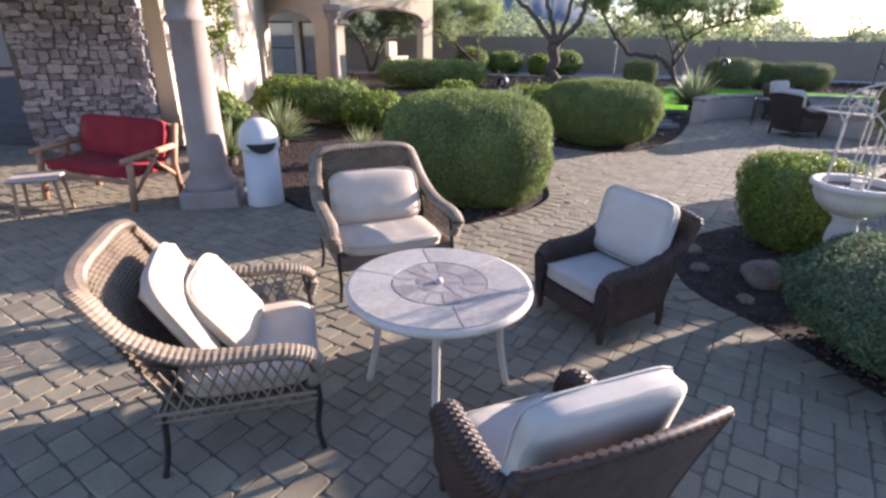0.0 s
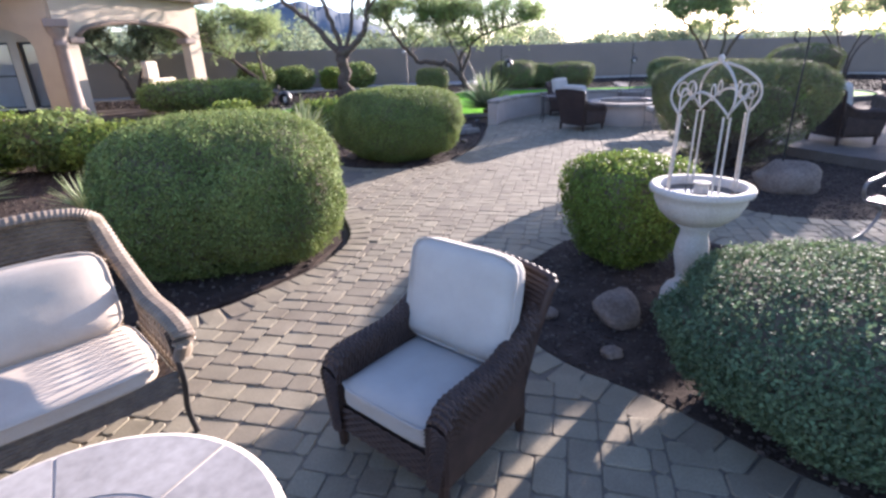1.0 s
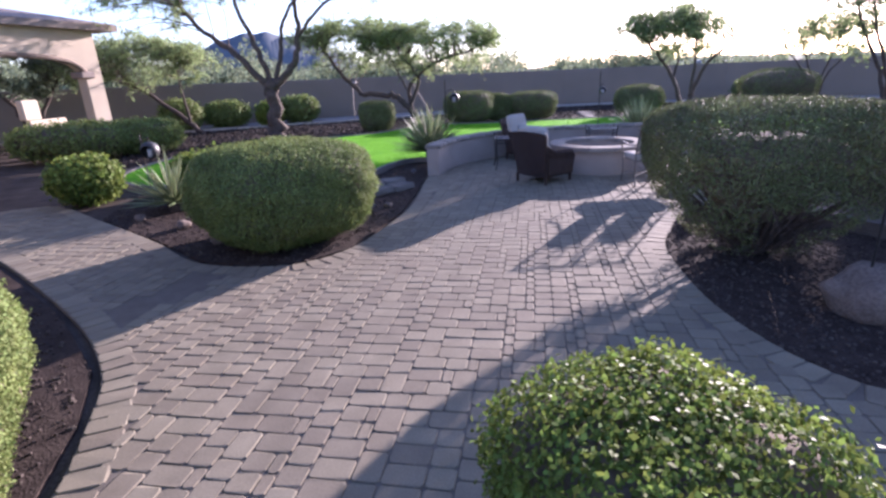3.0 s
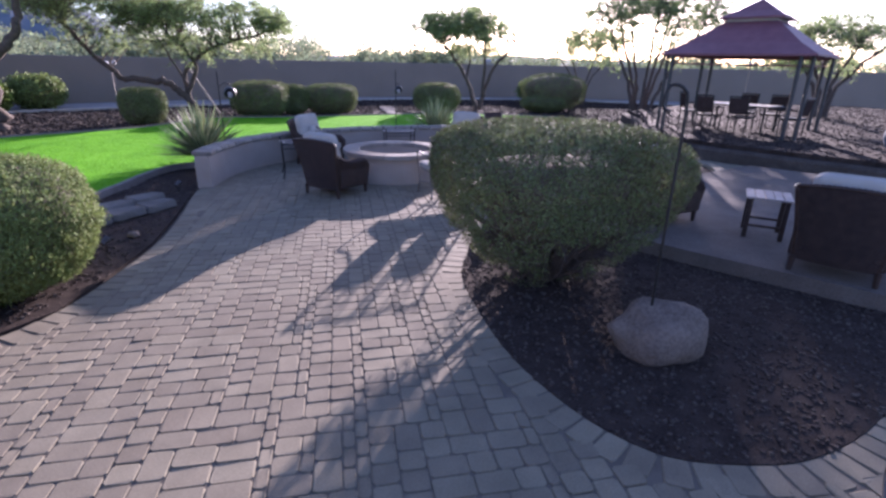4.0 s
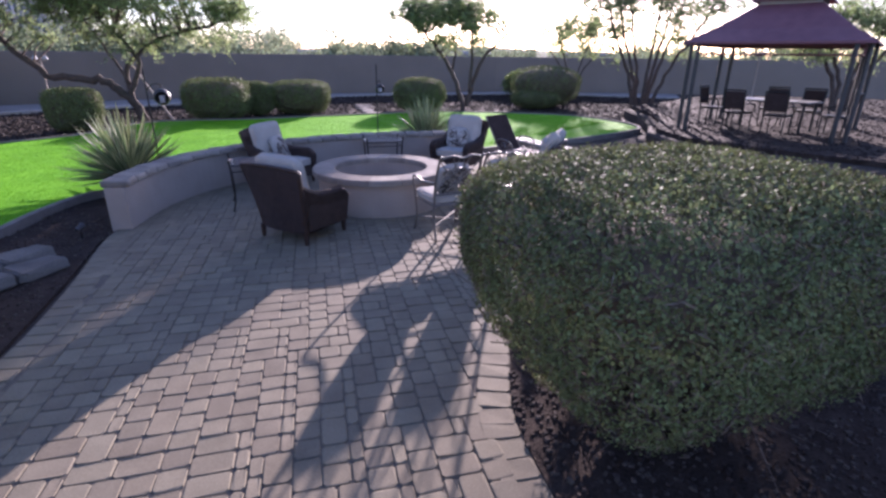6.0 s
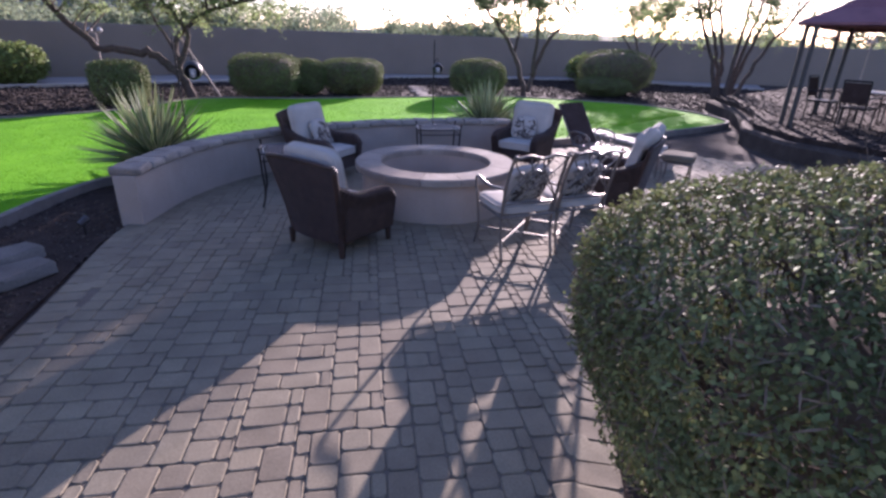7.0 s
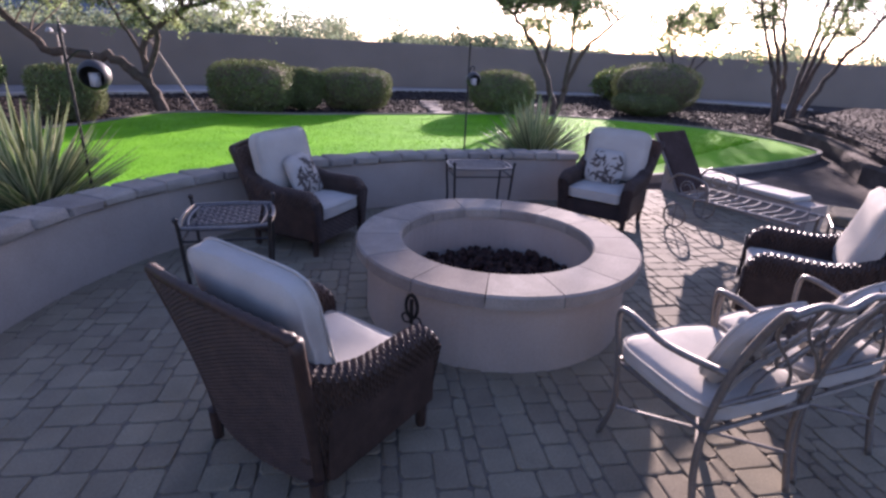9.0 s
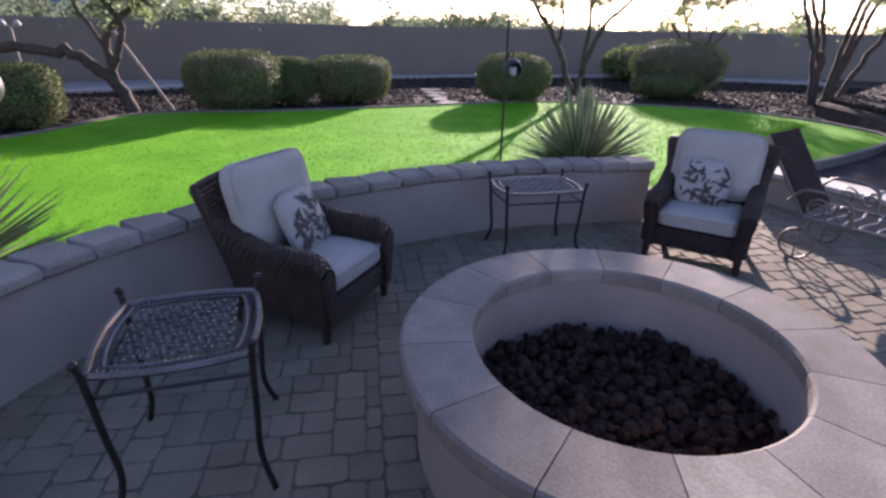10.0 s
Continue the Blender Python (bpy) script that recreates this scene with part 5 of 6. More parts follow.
def stone_face():
    """The fieldstone chimney breast: a core with single stones set proud of it."""
    a, b = Vector((-6.6, 8.9, 0)), Vector((-4.95, 9.75, 0))
    d = b - a
    m = Matrix.Translation(a) @ pose(0, 0, 0, 0, 0, math.degrees(math.atan2(d.y, d.x)))
    ob = thing("stone_chimney", "grey fieldstone chimney wall on the porch", "chimney", m, "", "structure")
    core = bmesh.new()
    box(core, 0, d.length, 0, 1.2, -0.05, 4.2)
    part("mortar_core", core, JOINT, ob)
    rng = np.random.default_rng(17)
    meshes = []
    for k in range(14):
        bm = bmesh.new()
        ring = [(cx + rng.normal(0, 0.05), cz + rng.normal(0, 0.06)) for cx, cz in ((0.38, -0.46), (0.49, -0.3), (0.48, 0.34), (0.36, 0.47), (-0.37, 0.46), (-0.48, 0.3), (-0.48, -0.33), (-0.36, -0.47))]
        n = 8
        out = [bm.verts.new((x, 0.02, z)) for x, z in ring]
        mid = [bm.verts.new((x * 0.97, -0.02 - rng.uniform(0, 0.02), z * 0.97)) for x, z in ring]
        top = [bm.verts.new((x * 0.84, -0.035 - rng.uniform(0, 0.025), z * 0.84)) for x, z in ring]
        for j in range(n):
            i2 = (j + 1) % n
            bm.faces.new((out[j], out[i2], mid[i2], mid[j]))
            bm.faces.new((mid[j], mid[i2], top[i2], top[j]))
        bm.faces.new(top)
        bmesh.ops.recalc_face_normals(bm, faces=bm.faces)
        me = bpy.data.meshes.new("stone")
        bm.to_mesh(me)
        bm.free()
        me.materials.append(STONE)
        meshes.append(me)
    z = 0.08
    while z < 3.6:
        h = rng.uniform(0.07, 0.15)
        x = rng.uniform(-0.05, 0.1)
        while x < d.length:
            w = rng.uniform(0.08, 0.27)
            s = new("stone", meshes[int(rng.integers(0, 14))])
            s.parent = ob
            s.matrix_basis = pose(min(max(x + w / 2, 0.08), d.length - 0.05), 0, z + h / 2 + rng.uniform(-0.02, 0.02), 0, rng.uniform(-5, 5), 0) @ Matrix.Diagonal((w * 1.0, 1, h * rng.uniform(0.95, 1.25), 1))
            x += w
        z += h


stone_face()


def porch_column(x, y, label, k=1.0):
    ob = thing("porch_column", label, "column", pose(x, y, 0, 0, 0, 12), "porch columns", "structure")
    bm = bmesh.new()
    box(bm, -0.33, 0.33, -0.33, 0.33, -0.02, 0.2, 0.02)
    part("plinth", bm, COLUMN, ob)
    bm = bmesh.new()
    lathe(bm, [(0.30, 0.2), (0.315, 0.24), (0.30, 0.29), (0.255, 0.31), (0.25, 0.34), (0.225, 0.4), (0.21, 1.2), (0.19, 2.28 * k), (0.225, 2.31 * k), (0.225, 2.36 * k), (0.195, 2.38 * k), (0.19, 2.55 * k), (0.24, 2.62 * k), (0.30, 2.75 * k), (0.30, 2.85 * k)], 32)
    part("shaft", bm, COLUMN, ob, "", True)
    bm = bmesh.new()
    box(bm, -0.34, 0.34, -0.34, 0.34, 2.85 * k, 3.1 * k, 0.02)
    part("capital", bm, COLUMN, ob)
    return ob


porch_column(-2.80, 6.55, "tan cast stone porch column on a square plinth", 0.9)
porch_column(-5.75, 5.95, "tan cast stone porch column in the shade", 0.9)
for x, y in ((-4.0, 23.05),):
    porch_column(x, y, "tan cast stone column at the arcade")
bm = bmesh.new()
box(bm, 0, 7.5, 0, 5.0, 3.1, 3.4)
pr = tagged(part("porch_roof", bm, STUCCO), "flat stucco porch roof on columns", "roof", "", "structure")
pr.matrix_basis = pose(-9.6, 5.2, 0, 0, 0, 12)


bm = bmesh.new()
box(bm, -4.2, 0.34, -0.26, 0.26, 2.79, 3.098, 0.015)
beam = tagged(part("porch_beam", bm, STUCCO), "tan stucco beam resting on the porch columns", "beam", "", "structure")
beam.matrix_basis = pose(-2.80, 6.55, 0, 0, 0, 11.5)


# ---- porch things ----
def log_bench(m):
    ob = thing("log_bench", "rustic peeled log bench with red cushions", "bench", m)
    for sx in (-1, 1):
        for y, top in ((0.30, 0.62), (-0.34, 0.92)):
            bm = bmesh.new()
            tube(bm, [(sx * 0.72, y + (-0.04 if y < 0 else 0.05), 0.0), (sx * 0.72, y, 0.45), (sx * 0.72, y - (0.12 if y < 0 else 0), top)], 0.038, 8)
            part("leg", bm, LOG, ob, "peeled log leg", True)
        bm = bmesh.new()
        tube(bm, [(sx * 0.72, -0.40, 0.66), (sx * 0.72, 0.38, 0.60)], 0.036, 8)
        part("armrest", bm, LOG, ob, "peeled log armrest", True)
        bm = bmesh.new()
        tube(bm, [(sx * 0.72, 0.28, 0.22), (sx * 0.72, -0.10, 0.60)], 0.024, 7)
        tube(bm, [(sx * 0.72, -0.34, 0.30), (sx * 0.72, 0.05, 0.60)], 0.024, 7)
        part("brace", bm, LOG, ob, "crossed log brace", True)
    for y, z in ((0.30, 0.34), (-0.34, 0.34), (-0.44, 0.88)):
        bm = bmesh.new()
        tube(bm, [(-0.74, y, z), (0.74, y, z)], 0.034, 8)
        part("rail", bm, LOG, ob, "", True)
    cushion("seat_cushion", 1.36, 0.64, 0.14, CUSHION_R, ob, pose(0, 0.0, 0.43), "faded red seat cushion", 9, 61)
    cushion("back_cushion", 1.36, 0.50, 0.13, CUSHION_R, ob, pose(0, -0.32, 0.72, -76, 0, 0), "faded red back cushion", 9, 62)
    return ob


log_bench(facing(-4.1, 6.65, 250))


def log_stool(x, y):
    ob = thing("log_side_table", "small rustic log side table", "side table", pose(x, y, 0, 0, 0, 20))
    part("tabletop", box(bmesh.new(), -0.24, 0.24, -0.2, 0.2, 0.42, 0.46, 0.012), WOODT, ob)
    for sx in (-1, 1):
        for sy in (-1, 1):
            part("leg", tube(bmesh.new(), [(sx * 0.22, sy * 0.18, 0), (sx * 0.19, sy * 0.15, 0.42)], 0.018, 7), LOG, ob)
    part("stretcher", tube(bmesh.new(), [(-0.2, -0.17, 0.14), (0.2, -0.17, 0.14)], 0.013, 6), LOG, ob)


log_stool(-4.5, 6.0)


def dome_bin(x, y):
    ob = thing("dome_bin", "white round litter bin with a domed lid", "litter bin", pose(x, y, 0, 0, 0, -65))
    bm = bmesh.new()
    lathe(bm, [(0.0, 0.0), (0.215, 0.0), (0.22, 0.02), (0.205, 0.70), (0.0, 0.70)], 32)
    part("body", bm, WHITE, ob, "", True)
    bm = bmesh.new()
    prof = [(0.235, 0.70), (0.24, 0.72), (0.235, 0.80), (0.20, 0.93), (0.13, 1.01), (0.06, 1.04), (0, 1.045)]
    lathe(bm, prof, 32)
    part("lid", bm, WHITE, ob, "smooth white domed lid", True)
    # the lid is closed; a dark strip on it paints the mouth's inner shade
    bm = bmesh.new()
    pts = [(0.243 * math.cos(a), 0.243 * math.sin(a)) for a in np.linspace(-0.75, 0.75, 9)]
    lo = [bm.verts.new((x, y, 0.66 + 0.011 * (i - 4) ** 2 * 0.5)) for i, (x, y) in enumerate(pts)]
    hi = [bm.verts.new((x * 1.0, y * 1.0, 0.775 - 0.0 * i)) for i, (x, y) in enumerate(pts)]
    lo2 = [bm.verts.new((x * 0.9, y * 0.9, 0.66)) for x, y in pts]
    for i in range(8):
        bm.faces.new((lo[i], lo[i + 1], hi[i + 1], hi[i]))
    part("mouth", bm, DARK, ob, "dark strip painted as the shade inside the mouth")


dome_bin(-2.14, 6.5)


# ---- fountain planter ----
def fountain(x, y):
    ob = thing("bird_fountain", "pale cast stone pedestal bowl under a wire dome", "fountain", pose(x, y, 0) @ Matrix.Diagonal((0.88, 0.88, 1.07, 1)))
    bm = bmesh.new()
    lathe(bm, [(0.0, -0.02), (0.15, -0.02), (0.165, 0.03), (0.185, 0.08), (0.18, 0.15), (0.15, 0.20), (0.10, 0.23), (0.085, 0.27), (0.10, 0.33), (0.125, 0.42), (0.12, 0.5), (0.10, 0.56), (0.105, 0.60), (0.145, 0.63), (0.0, 0.64)], 36)
    part("pedestal", bm, BUFF, ob, "turned baluster pedestal", True)
    bm = bmesh.new()
    lathe(bm, [(0.10, 0.63), (0.20, 0.66), (0.28, 0.72), (0.32, 0.79), (0.325, 0.83), (0.36, 0.845), (0.365, 0.87), (0.35, 0.885), (0.30, 0.88), (0.285, 0.85), (0.27, 0.80), (0.0, 0.78)], 44)
    part("bowl", bm, BUFF, ob, "wide bowl with a rolled lip", True)
    bm = bmesh.new()
    lathe(bm, [(0.275, 0.835), (0.0, 0.836)], 32)
    part("water_surface", bm, WATER, ob)
    bm = bmesh.new()
    lathe(bm, [(0.06, 0.78), (0.05, 0.88), (0.062, 0.90), (0, 0.905)], 16)
    part("riser", bm, BUFF, ob)
    frame_parts = []
    for i in range(4):
        a = math.pi / 4 + i * math.pi / 2 + 0.3
        c, s = math.cos(a), math.sin(a)
        bm = bmesh.new()
        for o in (-0.022, 0.022):
            tube(bm, [(0.24 * c - o * s, 0.24 * s + o * c, 0.84), (0.23 * c - o * s, 0.23 * s + o * c, 1.23)], 0.008, 6)
        frame_parts.append(part("post", bm, BUFF, ob, "paired slim rods"))
        bm = bmesh.new()
        tube(bm, spline([(0.235 * c, 0.235 * s, 1.23), (0.30 * c, 0.30 * s, 1.30), (0.28 * c, 0.28 * s, 1.37), (0.17 * c, 0.17 * s, 1.43), (0.03 * c, 0.03 * s, 1.465)], 5), 0.008, 6)
        frame_parts.append(part("dome_rib", bm, BUFF, ob))
        bm = bmesh.new()
        b = a + math.pi / 2
        p, q = Vector((0.235 * c, 0.235 * s, 1.24)), Vector((0.235 * math.cos(b), 0.235 * math.sin(b), 1.24))
        flat_mid = Vector(((p.x + q.x) / 2, (p.y + q.y) / 2, 0))
        tube(bm, [p + (q - p) * t + Vector((0, 0, 0.10 * math.sin(math.pi * t))) + flat_mid * 0.35 * math.sin(math.pi * t) for t in np.linspace(0, 1, 11)], 0.007, 5)
        for k in (0.3, 0.7):
            o = p + (q - p) * k + flat_mid * 0.25
            tube(bm, [o + Vector((0.035 * math.cos(t) * -s, 0.035 * math.cos(t) * c, 0.10 + 0.035 * math.sin(t))) for t in np.linspace(0, 6.283, 11)[:-1]], 0.005, 5, True)
        frame_parts.append(part("scroll_arch", bm, BUFF, ob, "scrolled wire arch"))
    bm = bmesh.new()
    bmesh.ops.create_icosphere(bm, subdivisions=2, radius=0.022, matrix=Matrix.Translation((0, 0, 1.48)))
    frame_parts.append(part("finial", bm, BUFF, ob, "", True))
    for o in frame_parts:
        o.matrix_basis = Matrix.Translation((0, 0, 0.84)) @ Matrix.Diagonal((1, 1, 1.2, 1)) @ Matrix.Translation((0, 0, -0.84))


fountain(3.32, 4.13)


def rock(x, y, sx, sy, sz, seed, label="rounded pale boulder", mat=None, z=0.0):
    bm = bmesh.new()
    bmesh.ops.create_icosphere(bm, subdivisions=3, radius=1)
    for v in bm.verts:
        k = 1 + 0.28 * noise.noise(v.co * 1.3 + Vector((seed * 9.1, 0, 0))) + 0.08 * noise.noise(v.co * 4 + Vector((0, seed * 5.3, 0)))
        v.co = Vector((v.co.x * sx * k, v.co.y * sy * k, v.co.z * sz * k))
    ob = tagged(part("boulder", bm, mat or BOULDER, None, "", True), label, "boulder")
    ob.matrix_basis = pose(x, y, z + sz * 0.45, 0, 0, seed * 47)
    return ob


rock(2.86, 4.28, 0.21, 0.16, 0.14, 1, "pale rounded rock in the fountain bed")
for i, (x, y, s) in enumerate(((2.56, 4.93, 0.10), (2.42, 4.5, 0.08), (3.85, 4.6, 0.10), (4.0, 4.25, 0.11), (3.9, 3.9, 0.09), (2.5, 3.9, 0.07), (3.1, 3.98, 0.08))):
    rock(x, y, s, s * 0.8, s * 0.6, 10 + i, "small pale rock in the fountain bed")
rock(7.12, 6.05, 0.38, 0.28, 0.27, 3, "large tan boulder under the tall shrub")
for i, (x, y, s) in enumerate(((5.15, 11.75, 0.07), (2.6, 11.2, 0.1), (2.2, 12.3, 0.12), (1.6, 13.2, 0.1))):
    rock(x, y, s, s * 0.8, s * 0.6, 30 + i, "small rock in the gravel bed")

flag = block_mesh("flagstone", 0.47, 0.33, 0.11, 0.025, FLAG, 3, 0.012)
for i in range(6):
    u, w = -0.5 * (i % 3), 0.37 * (i // 3)
    o = tagged(new("flagstone", flag), "thick grey stone step slab lying in the gravel bed", "flagstone", "flagstones beside the path")
    o.matrix_basis = pose(5.82 + 0.94 * u - 0.34 * w + 0.1 * (i // 3), 12.92 + 0.34 * u + 0.94 * w, -0.02 + 0.03 * (i // 3) + 0.008 * (i % 2), 0, 0, 20 + random.uniform(-5, 5))
flat_stone = block_mesh("stepping_stone", 0.42, 0.30, 0.075, 0.02, CAP, 3, 0.01)
for i, (x, y) in enumerate(((18.5, 21.9), (18.9, 22.6), (19.4, 23.3), (20.0, 24.0), (20.6, 24.8))):
    o = tagged(new("stepping_stone", flat_stone), "pale stepping stone in the far gravel", "stepping stone", "stepping stones past the lawn")
    o.matrix_basis = pose(x, y, -0.05, 0, 0, 20 + 31 * i) @ Matrix.Diagonal((1.7, 1.5, 1, 1))


def path_light(x, y):
    ob = thing("path_light", "small metal garden spotlight on a stake", "garden light", pose(x, y, 0, 0, 0, 30))
    part("stake", tube(bmesh.new(), [(0, 0, -0.05), (0, 0, 0.1)], 0.012, 6), IRON, ob)
    part("head", tube(bmesh.new(), [(-0.05, 0, 0.1), (0.05, 0, 0.14)], [0.03, 0.042], 10), GREY_METAL, ob)


path_light(4.75, 11.35)
path_light(6.45, 13.75)


def lantern_pole(x, y, h, side, label, z=0.05, globe=0.13, drop=0.32, reach=0.2):
    """A straight iron pole with a short arm from which a round lantern with an open front hangs."""
    ob = thing("hook_lantern", label, "lantern", pose(x, y, z, 0, 0, side))
    bm = bmesh.new()
    tube(bm, [(0, 0, -0.1), (0, 0, h - 0.06), (0, 0, h)], [0.013, 0.012, 0.004], 8)
    bmesh.ops.create_icosphere(bm, subdivisions=1, radius=0.02, matrix=Matrix.Translation((0, 0, h - 0.1)))
    part("pole", bm, IRON, ob)
    top = h - drop
    part("arm", tube(bmesh.new(), spline([(0, 0, top - 0.06), (reach * 0.5, 0, top + 0.03), (reach, 0, top + 0.03), (reach, 0, top - 0.02)], 5), 0.008, 6), IRON, ob)
    c = Vector((reach, 0, top - 0.03 - globe))
    bm = bmesh.new()
    prof = [(globe * math.sin(a), -globe * math.cos(a)) for a in np.linspace(0.85, math.pi, 12)]
    lathe(bm, prof + [(r * 0.93, q * 0.93) for r, q in prof[::-1]], 24)
    bm.transform(Matrix.Translation(c) @ pose(0, 0, 0, 80, 0, 152 - side))
    part("globe", bm, FRAME, ob, "round dark metal bowl with an open front", True)
    bm = bmesh.new()
    lathe(bm, [(0, -globe * 0.75), (0.045, -globe * 0.75), (0.045, globe * 0.15), (0.0, globe * 0.15)], 14)
    bm.transform(Matrix.Translation(c))
    part("candle", bm, WHITE, ob, "white pillar candle", True)


lantern_pole(8.17, 15.62, 1.82, -45, "black globe lantern with a candle hung on a garden pole", 0.05, 0.125, 0.28, 0.22)
lantern_pole(12.58, 15.17, 1.87, -45, "black ring lantern hanging on a garden pole", 0.05, 0.10, 0.37, 0.07)
lantern_pole(1.75, 14.4, 1.2, -20, "black globe lantern on a pole in the gravel", 0.0, 0.15, 0.1, 0.12)
hook = thing("garden_hook", "thin black hooked garden pole beside the shrub", "garden pole", pose(7.05, 6.1, 0, 0, 0, 120))
part("pole", tube(bmesh.new(), spline([(0, 0, -0.1), (0, 0, 1.0), (0, 0, 1.8), (0.03, 0, 1.95), (0.12, 0, 1.97), (0.15, 0, 1.85), (0.10, 0, 1.80)], 6), 0.011, 6), IRON, hook)


def post_lamp(x, y, h):
    ob = thing("post_lamp", "slim post with a pale twin lamp head", "garden lamp", pose(x, y, -0.05, 0, 0, 30))
    part("post", tube(bmesh.new(), [(0, 0, 0), (0, 0, h)], 0.03, 8), WOODT, ob)
    part("crossarm", box(bmesh.new(), -0.25, 0.25, -0.02, 0.02, h - 0.05, h, 0.005), WOODT, ob)
    for sx in (-1, 1):
        part("lamp_head", lathe(bmesh.new(), [(0.0, h), (0.09, h), (0.10, h + 0.03), (0.05, h + 0.12), (0, h + 0.14)], 12, sx * 0.2), WHITE, ob)


post_lamp(10.3, 30.2, 1.85)
post_lamp(31.7, 20.8, 2.3)
post_lamp(29.6, 11.2, 2.3)


# ---- gazebo terrace ----
def gazebo(x, y, z):
    ob = thing("gazebo", "dark metal gazebo with a two-tier roof", "gazebo", pose(x, y, z, 0, 0, 45) @ Matrix.Diagonal((0.80, 0.80, 0.88, 1)))
    n, r = 4, 2.9
    P = [(r * math.cos(2 * math.pi * i / n), r * math.sin(2 * math.pi * i / n)) for i in range(n)]
    for px, py in P:
        for k in (-0.2, 0.2):
            a = math.atan2(py, px)
            bm = bmesh.new()
            tube(bm, [(px - k * math.sin(a), py + k * math.cos(a), 0), (px - k * math.sin(a), py + k * math.cos(a), 2.4)], 0.062, 8)
            part("post", bm, FRAME, ob, "slim dark metal post")
    for name, r0, z0, r1, z1 in (("roof", 3.3, 2.36, 1.15, 3.32), ("cupola_roof", 1.4, 3.45, 0.02, 4.02)):
        bm = bmesh.new()
        lathe(bm, [(r0, z0 - 0.06), (r0, z0), (r0 * 0.6 + r1 * 0.4, z0 + (z1 - z0) * 0.34), (r1, z1), (r1 * 0.9, z1 - 0.05), (r0 - 0.05, z0 - 0.06)], n)
        part(name, bm, ROOF, ob, "dark red-brown metal roof")
    bm = bmesh.new()
    lathe(bm, [(1.1, 3.27), (1.1, 3.49)], n)
    part("vent_band", bm, WHITE, ob, "pale band between the roof tiers")
    bm = bmesh.new()
    tube(bm, [(0, 0, 4.0), (0, 0, 4.2)], [0.05, 0.01], 8)
    part("finial", bm, ROOF, ob)
    for i in range(n):
        bm = bmesh.new()
        a, b = Vector((*P[i], 2.28)), Vector((*P[(i + 1) % n], 2.28))
        tube(bm, [a, b], 0.035, 6)
        tube(bm, [a - Vector((0, 0, 0.22)), b - Vector((0, 0, 0.22))], 0.016, 6)
        for k in range(1, 9):
            tube(bm, [a + (b - a) * k / 9, a + (b - a) * k / 9 - Vector((0, 0, 0.22))], 0.01, 4)
        part("eave_rail", bm, ROOF, ob)
    return ob


gazebo(20.7, 9.1, 0.40)


def dining_set(x, y, z):
    t = thing("dining_table", "long dark metal dining table under the gazebo", "table", pose(x, y, z, 0, 0, 80))
    part("tabletop", box(bmesh.new(), -0.95, 0.95, -0.5, 0.5, 0.70, 0.74, 0.012), PALE_METAL, t)
    for sx in (-1, 1):
        for sy in (-1, 1):
            part("leg", tube(bmesh.new(), [(sx * 0.85, sy * 0.42, 0), (sx * 0.85, sy * 0.42, 0.70)], 0.03, 8), IRON, t)
    first = None
    for i, (dx, dy, a) in enumerate(((-0.55, -0.95, 0), (0.3, -0.98, 5), (-0.5, 0.95, 180), (0.4, 0.97, 175), (1.45, 0, 90), (-1.45, 0.05, -90))):
        m = pose(x, y, z, 0, 0, 80) @ pose(dx, dy, 0, 0, 0, a)
        if first is None:
            first = thing("dining_chair", "dark metal dining chair under the gazebo", "chair", m, "chairs round the gazebo table")
            part("seat", box(bmesh.new(), -0.25, 0.25, -0.25, 0.25, 0.42, 0.47, 0.012), IRON, first)
            part("back_panel", box(bmesh.new(), -0.23, 0.23, -0.015, 0.015, 0.08, 0.50, 0.01, pose(0, -0.25, 0.46, 9, 0, 0)), SLING, first, "dark woven back")
            for sx in (-1, 1):
                part("back_post", tube(bmesh.new(), [(sx * 0.24, -0.24, 0.43), (sx * 0.25, -0.33, 0.99)], 0.017, 6), IRON, first)
                part("armrest", tube(bmesh.new(), spline([(sx * 0.26, -0.27, 0.66), (sx * 0.27, 0.1, 0.67), (sx * 0.27, 0.24, 0.62), (sx * 0.25, 0.24, 0.44)], 4), 0.016, 6), IRON, first)
            part("top_rail", tube(bmesh.new(), [(-0.25, -0.33, 0.99), (0.25, -0.33, 0.99)], 0.022, 6), IRON, first)
            for sx in (-1, 1):
                for sy in (-1, 1):
                    part("leg", tube(bmesh.new(), [(sx * 0.23, sy * 0.23, 0), (sx * 0.23, sy * 0.23, 0.43)], 0.017, 6), IRON, first)
        else:
            copy_thing(first, m)


dining_set(20.7, 9.1, 0.40)

# raised seating terrace past the tall shrub
sheet("side_terrace", [(9.25, 8.6), (9.2, 6.6), (9.25, 5.2), (9.3, 4.2), (9.0, 2.5), (13, 1.5), (15.9, 4.0), (15.8, 7.5), (12.0, 8.4)], 0.16, TERRACE_PAVE, "raised paved seating terrace", "terrace", depth=0.2)


def slat_table(x, y, z, turn):
    ob = thing("wooden_side_table", "small dark wooden side table with a pale top", "side table", pose(x, y, z, 0, 0, turn))
    for k in range(5):
        part("slat", box(bmesh.new(), -0.26, 0.26, -0.24 + k * 0.098, -0.15 + k * 0.098, 0.48, 0.505, 0.005), WOODT, ob)
    for sx in (-1, 1):
        for sy in (-1, 1):
            part("leg", box(bmesh.new(), sx * 0.21 - 0.025, sx * 0.21 + 0.025, sy * 0.19 - 0.025, sy * 0.19 + 0.025, 0, 0.48, 0.004), WICKER_D, ob)
        part("stretcher", box(bmesh.new(), sx * 0.21 - 0.012, sx * 0.21 + 0.012, -0.165, 0.165, 0.14, 0.17), WICKER_D, ob)


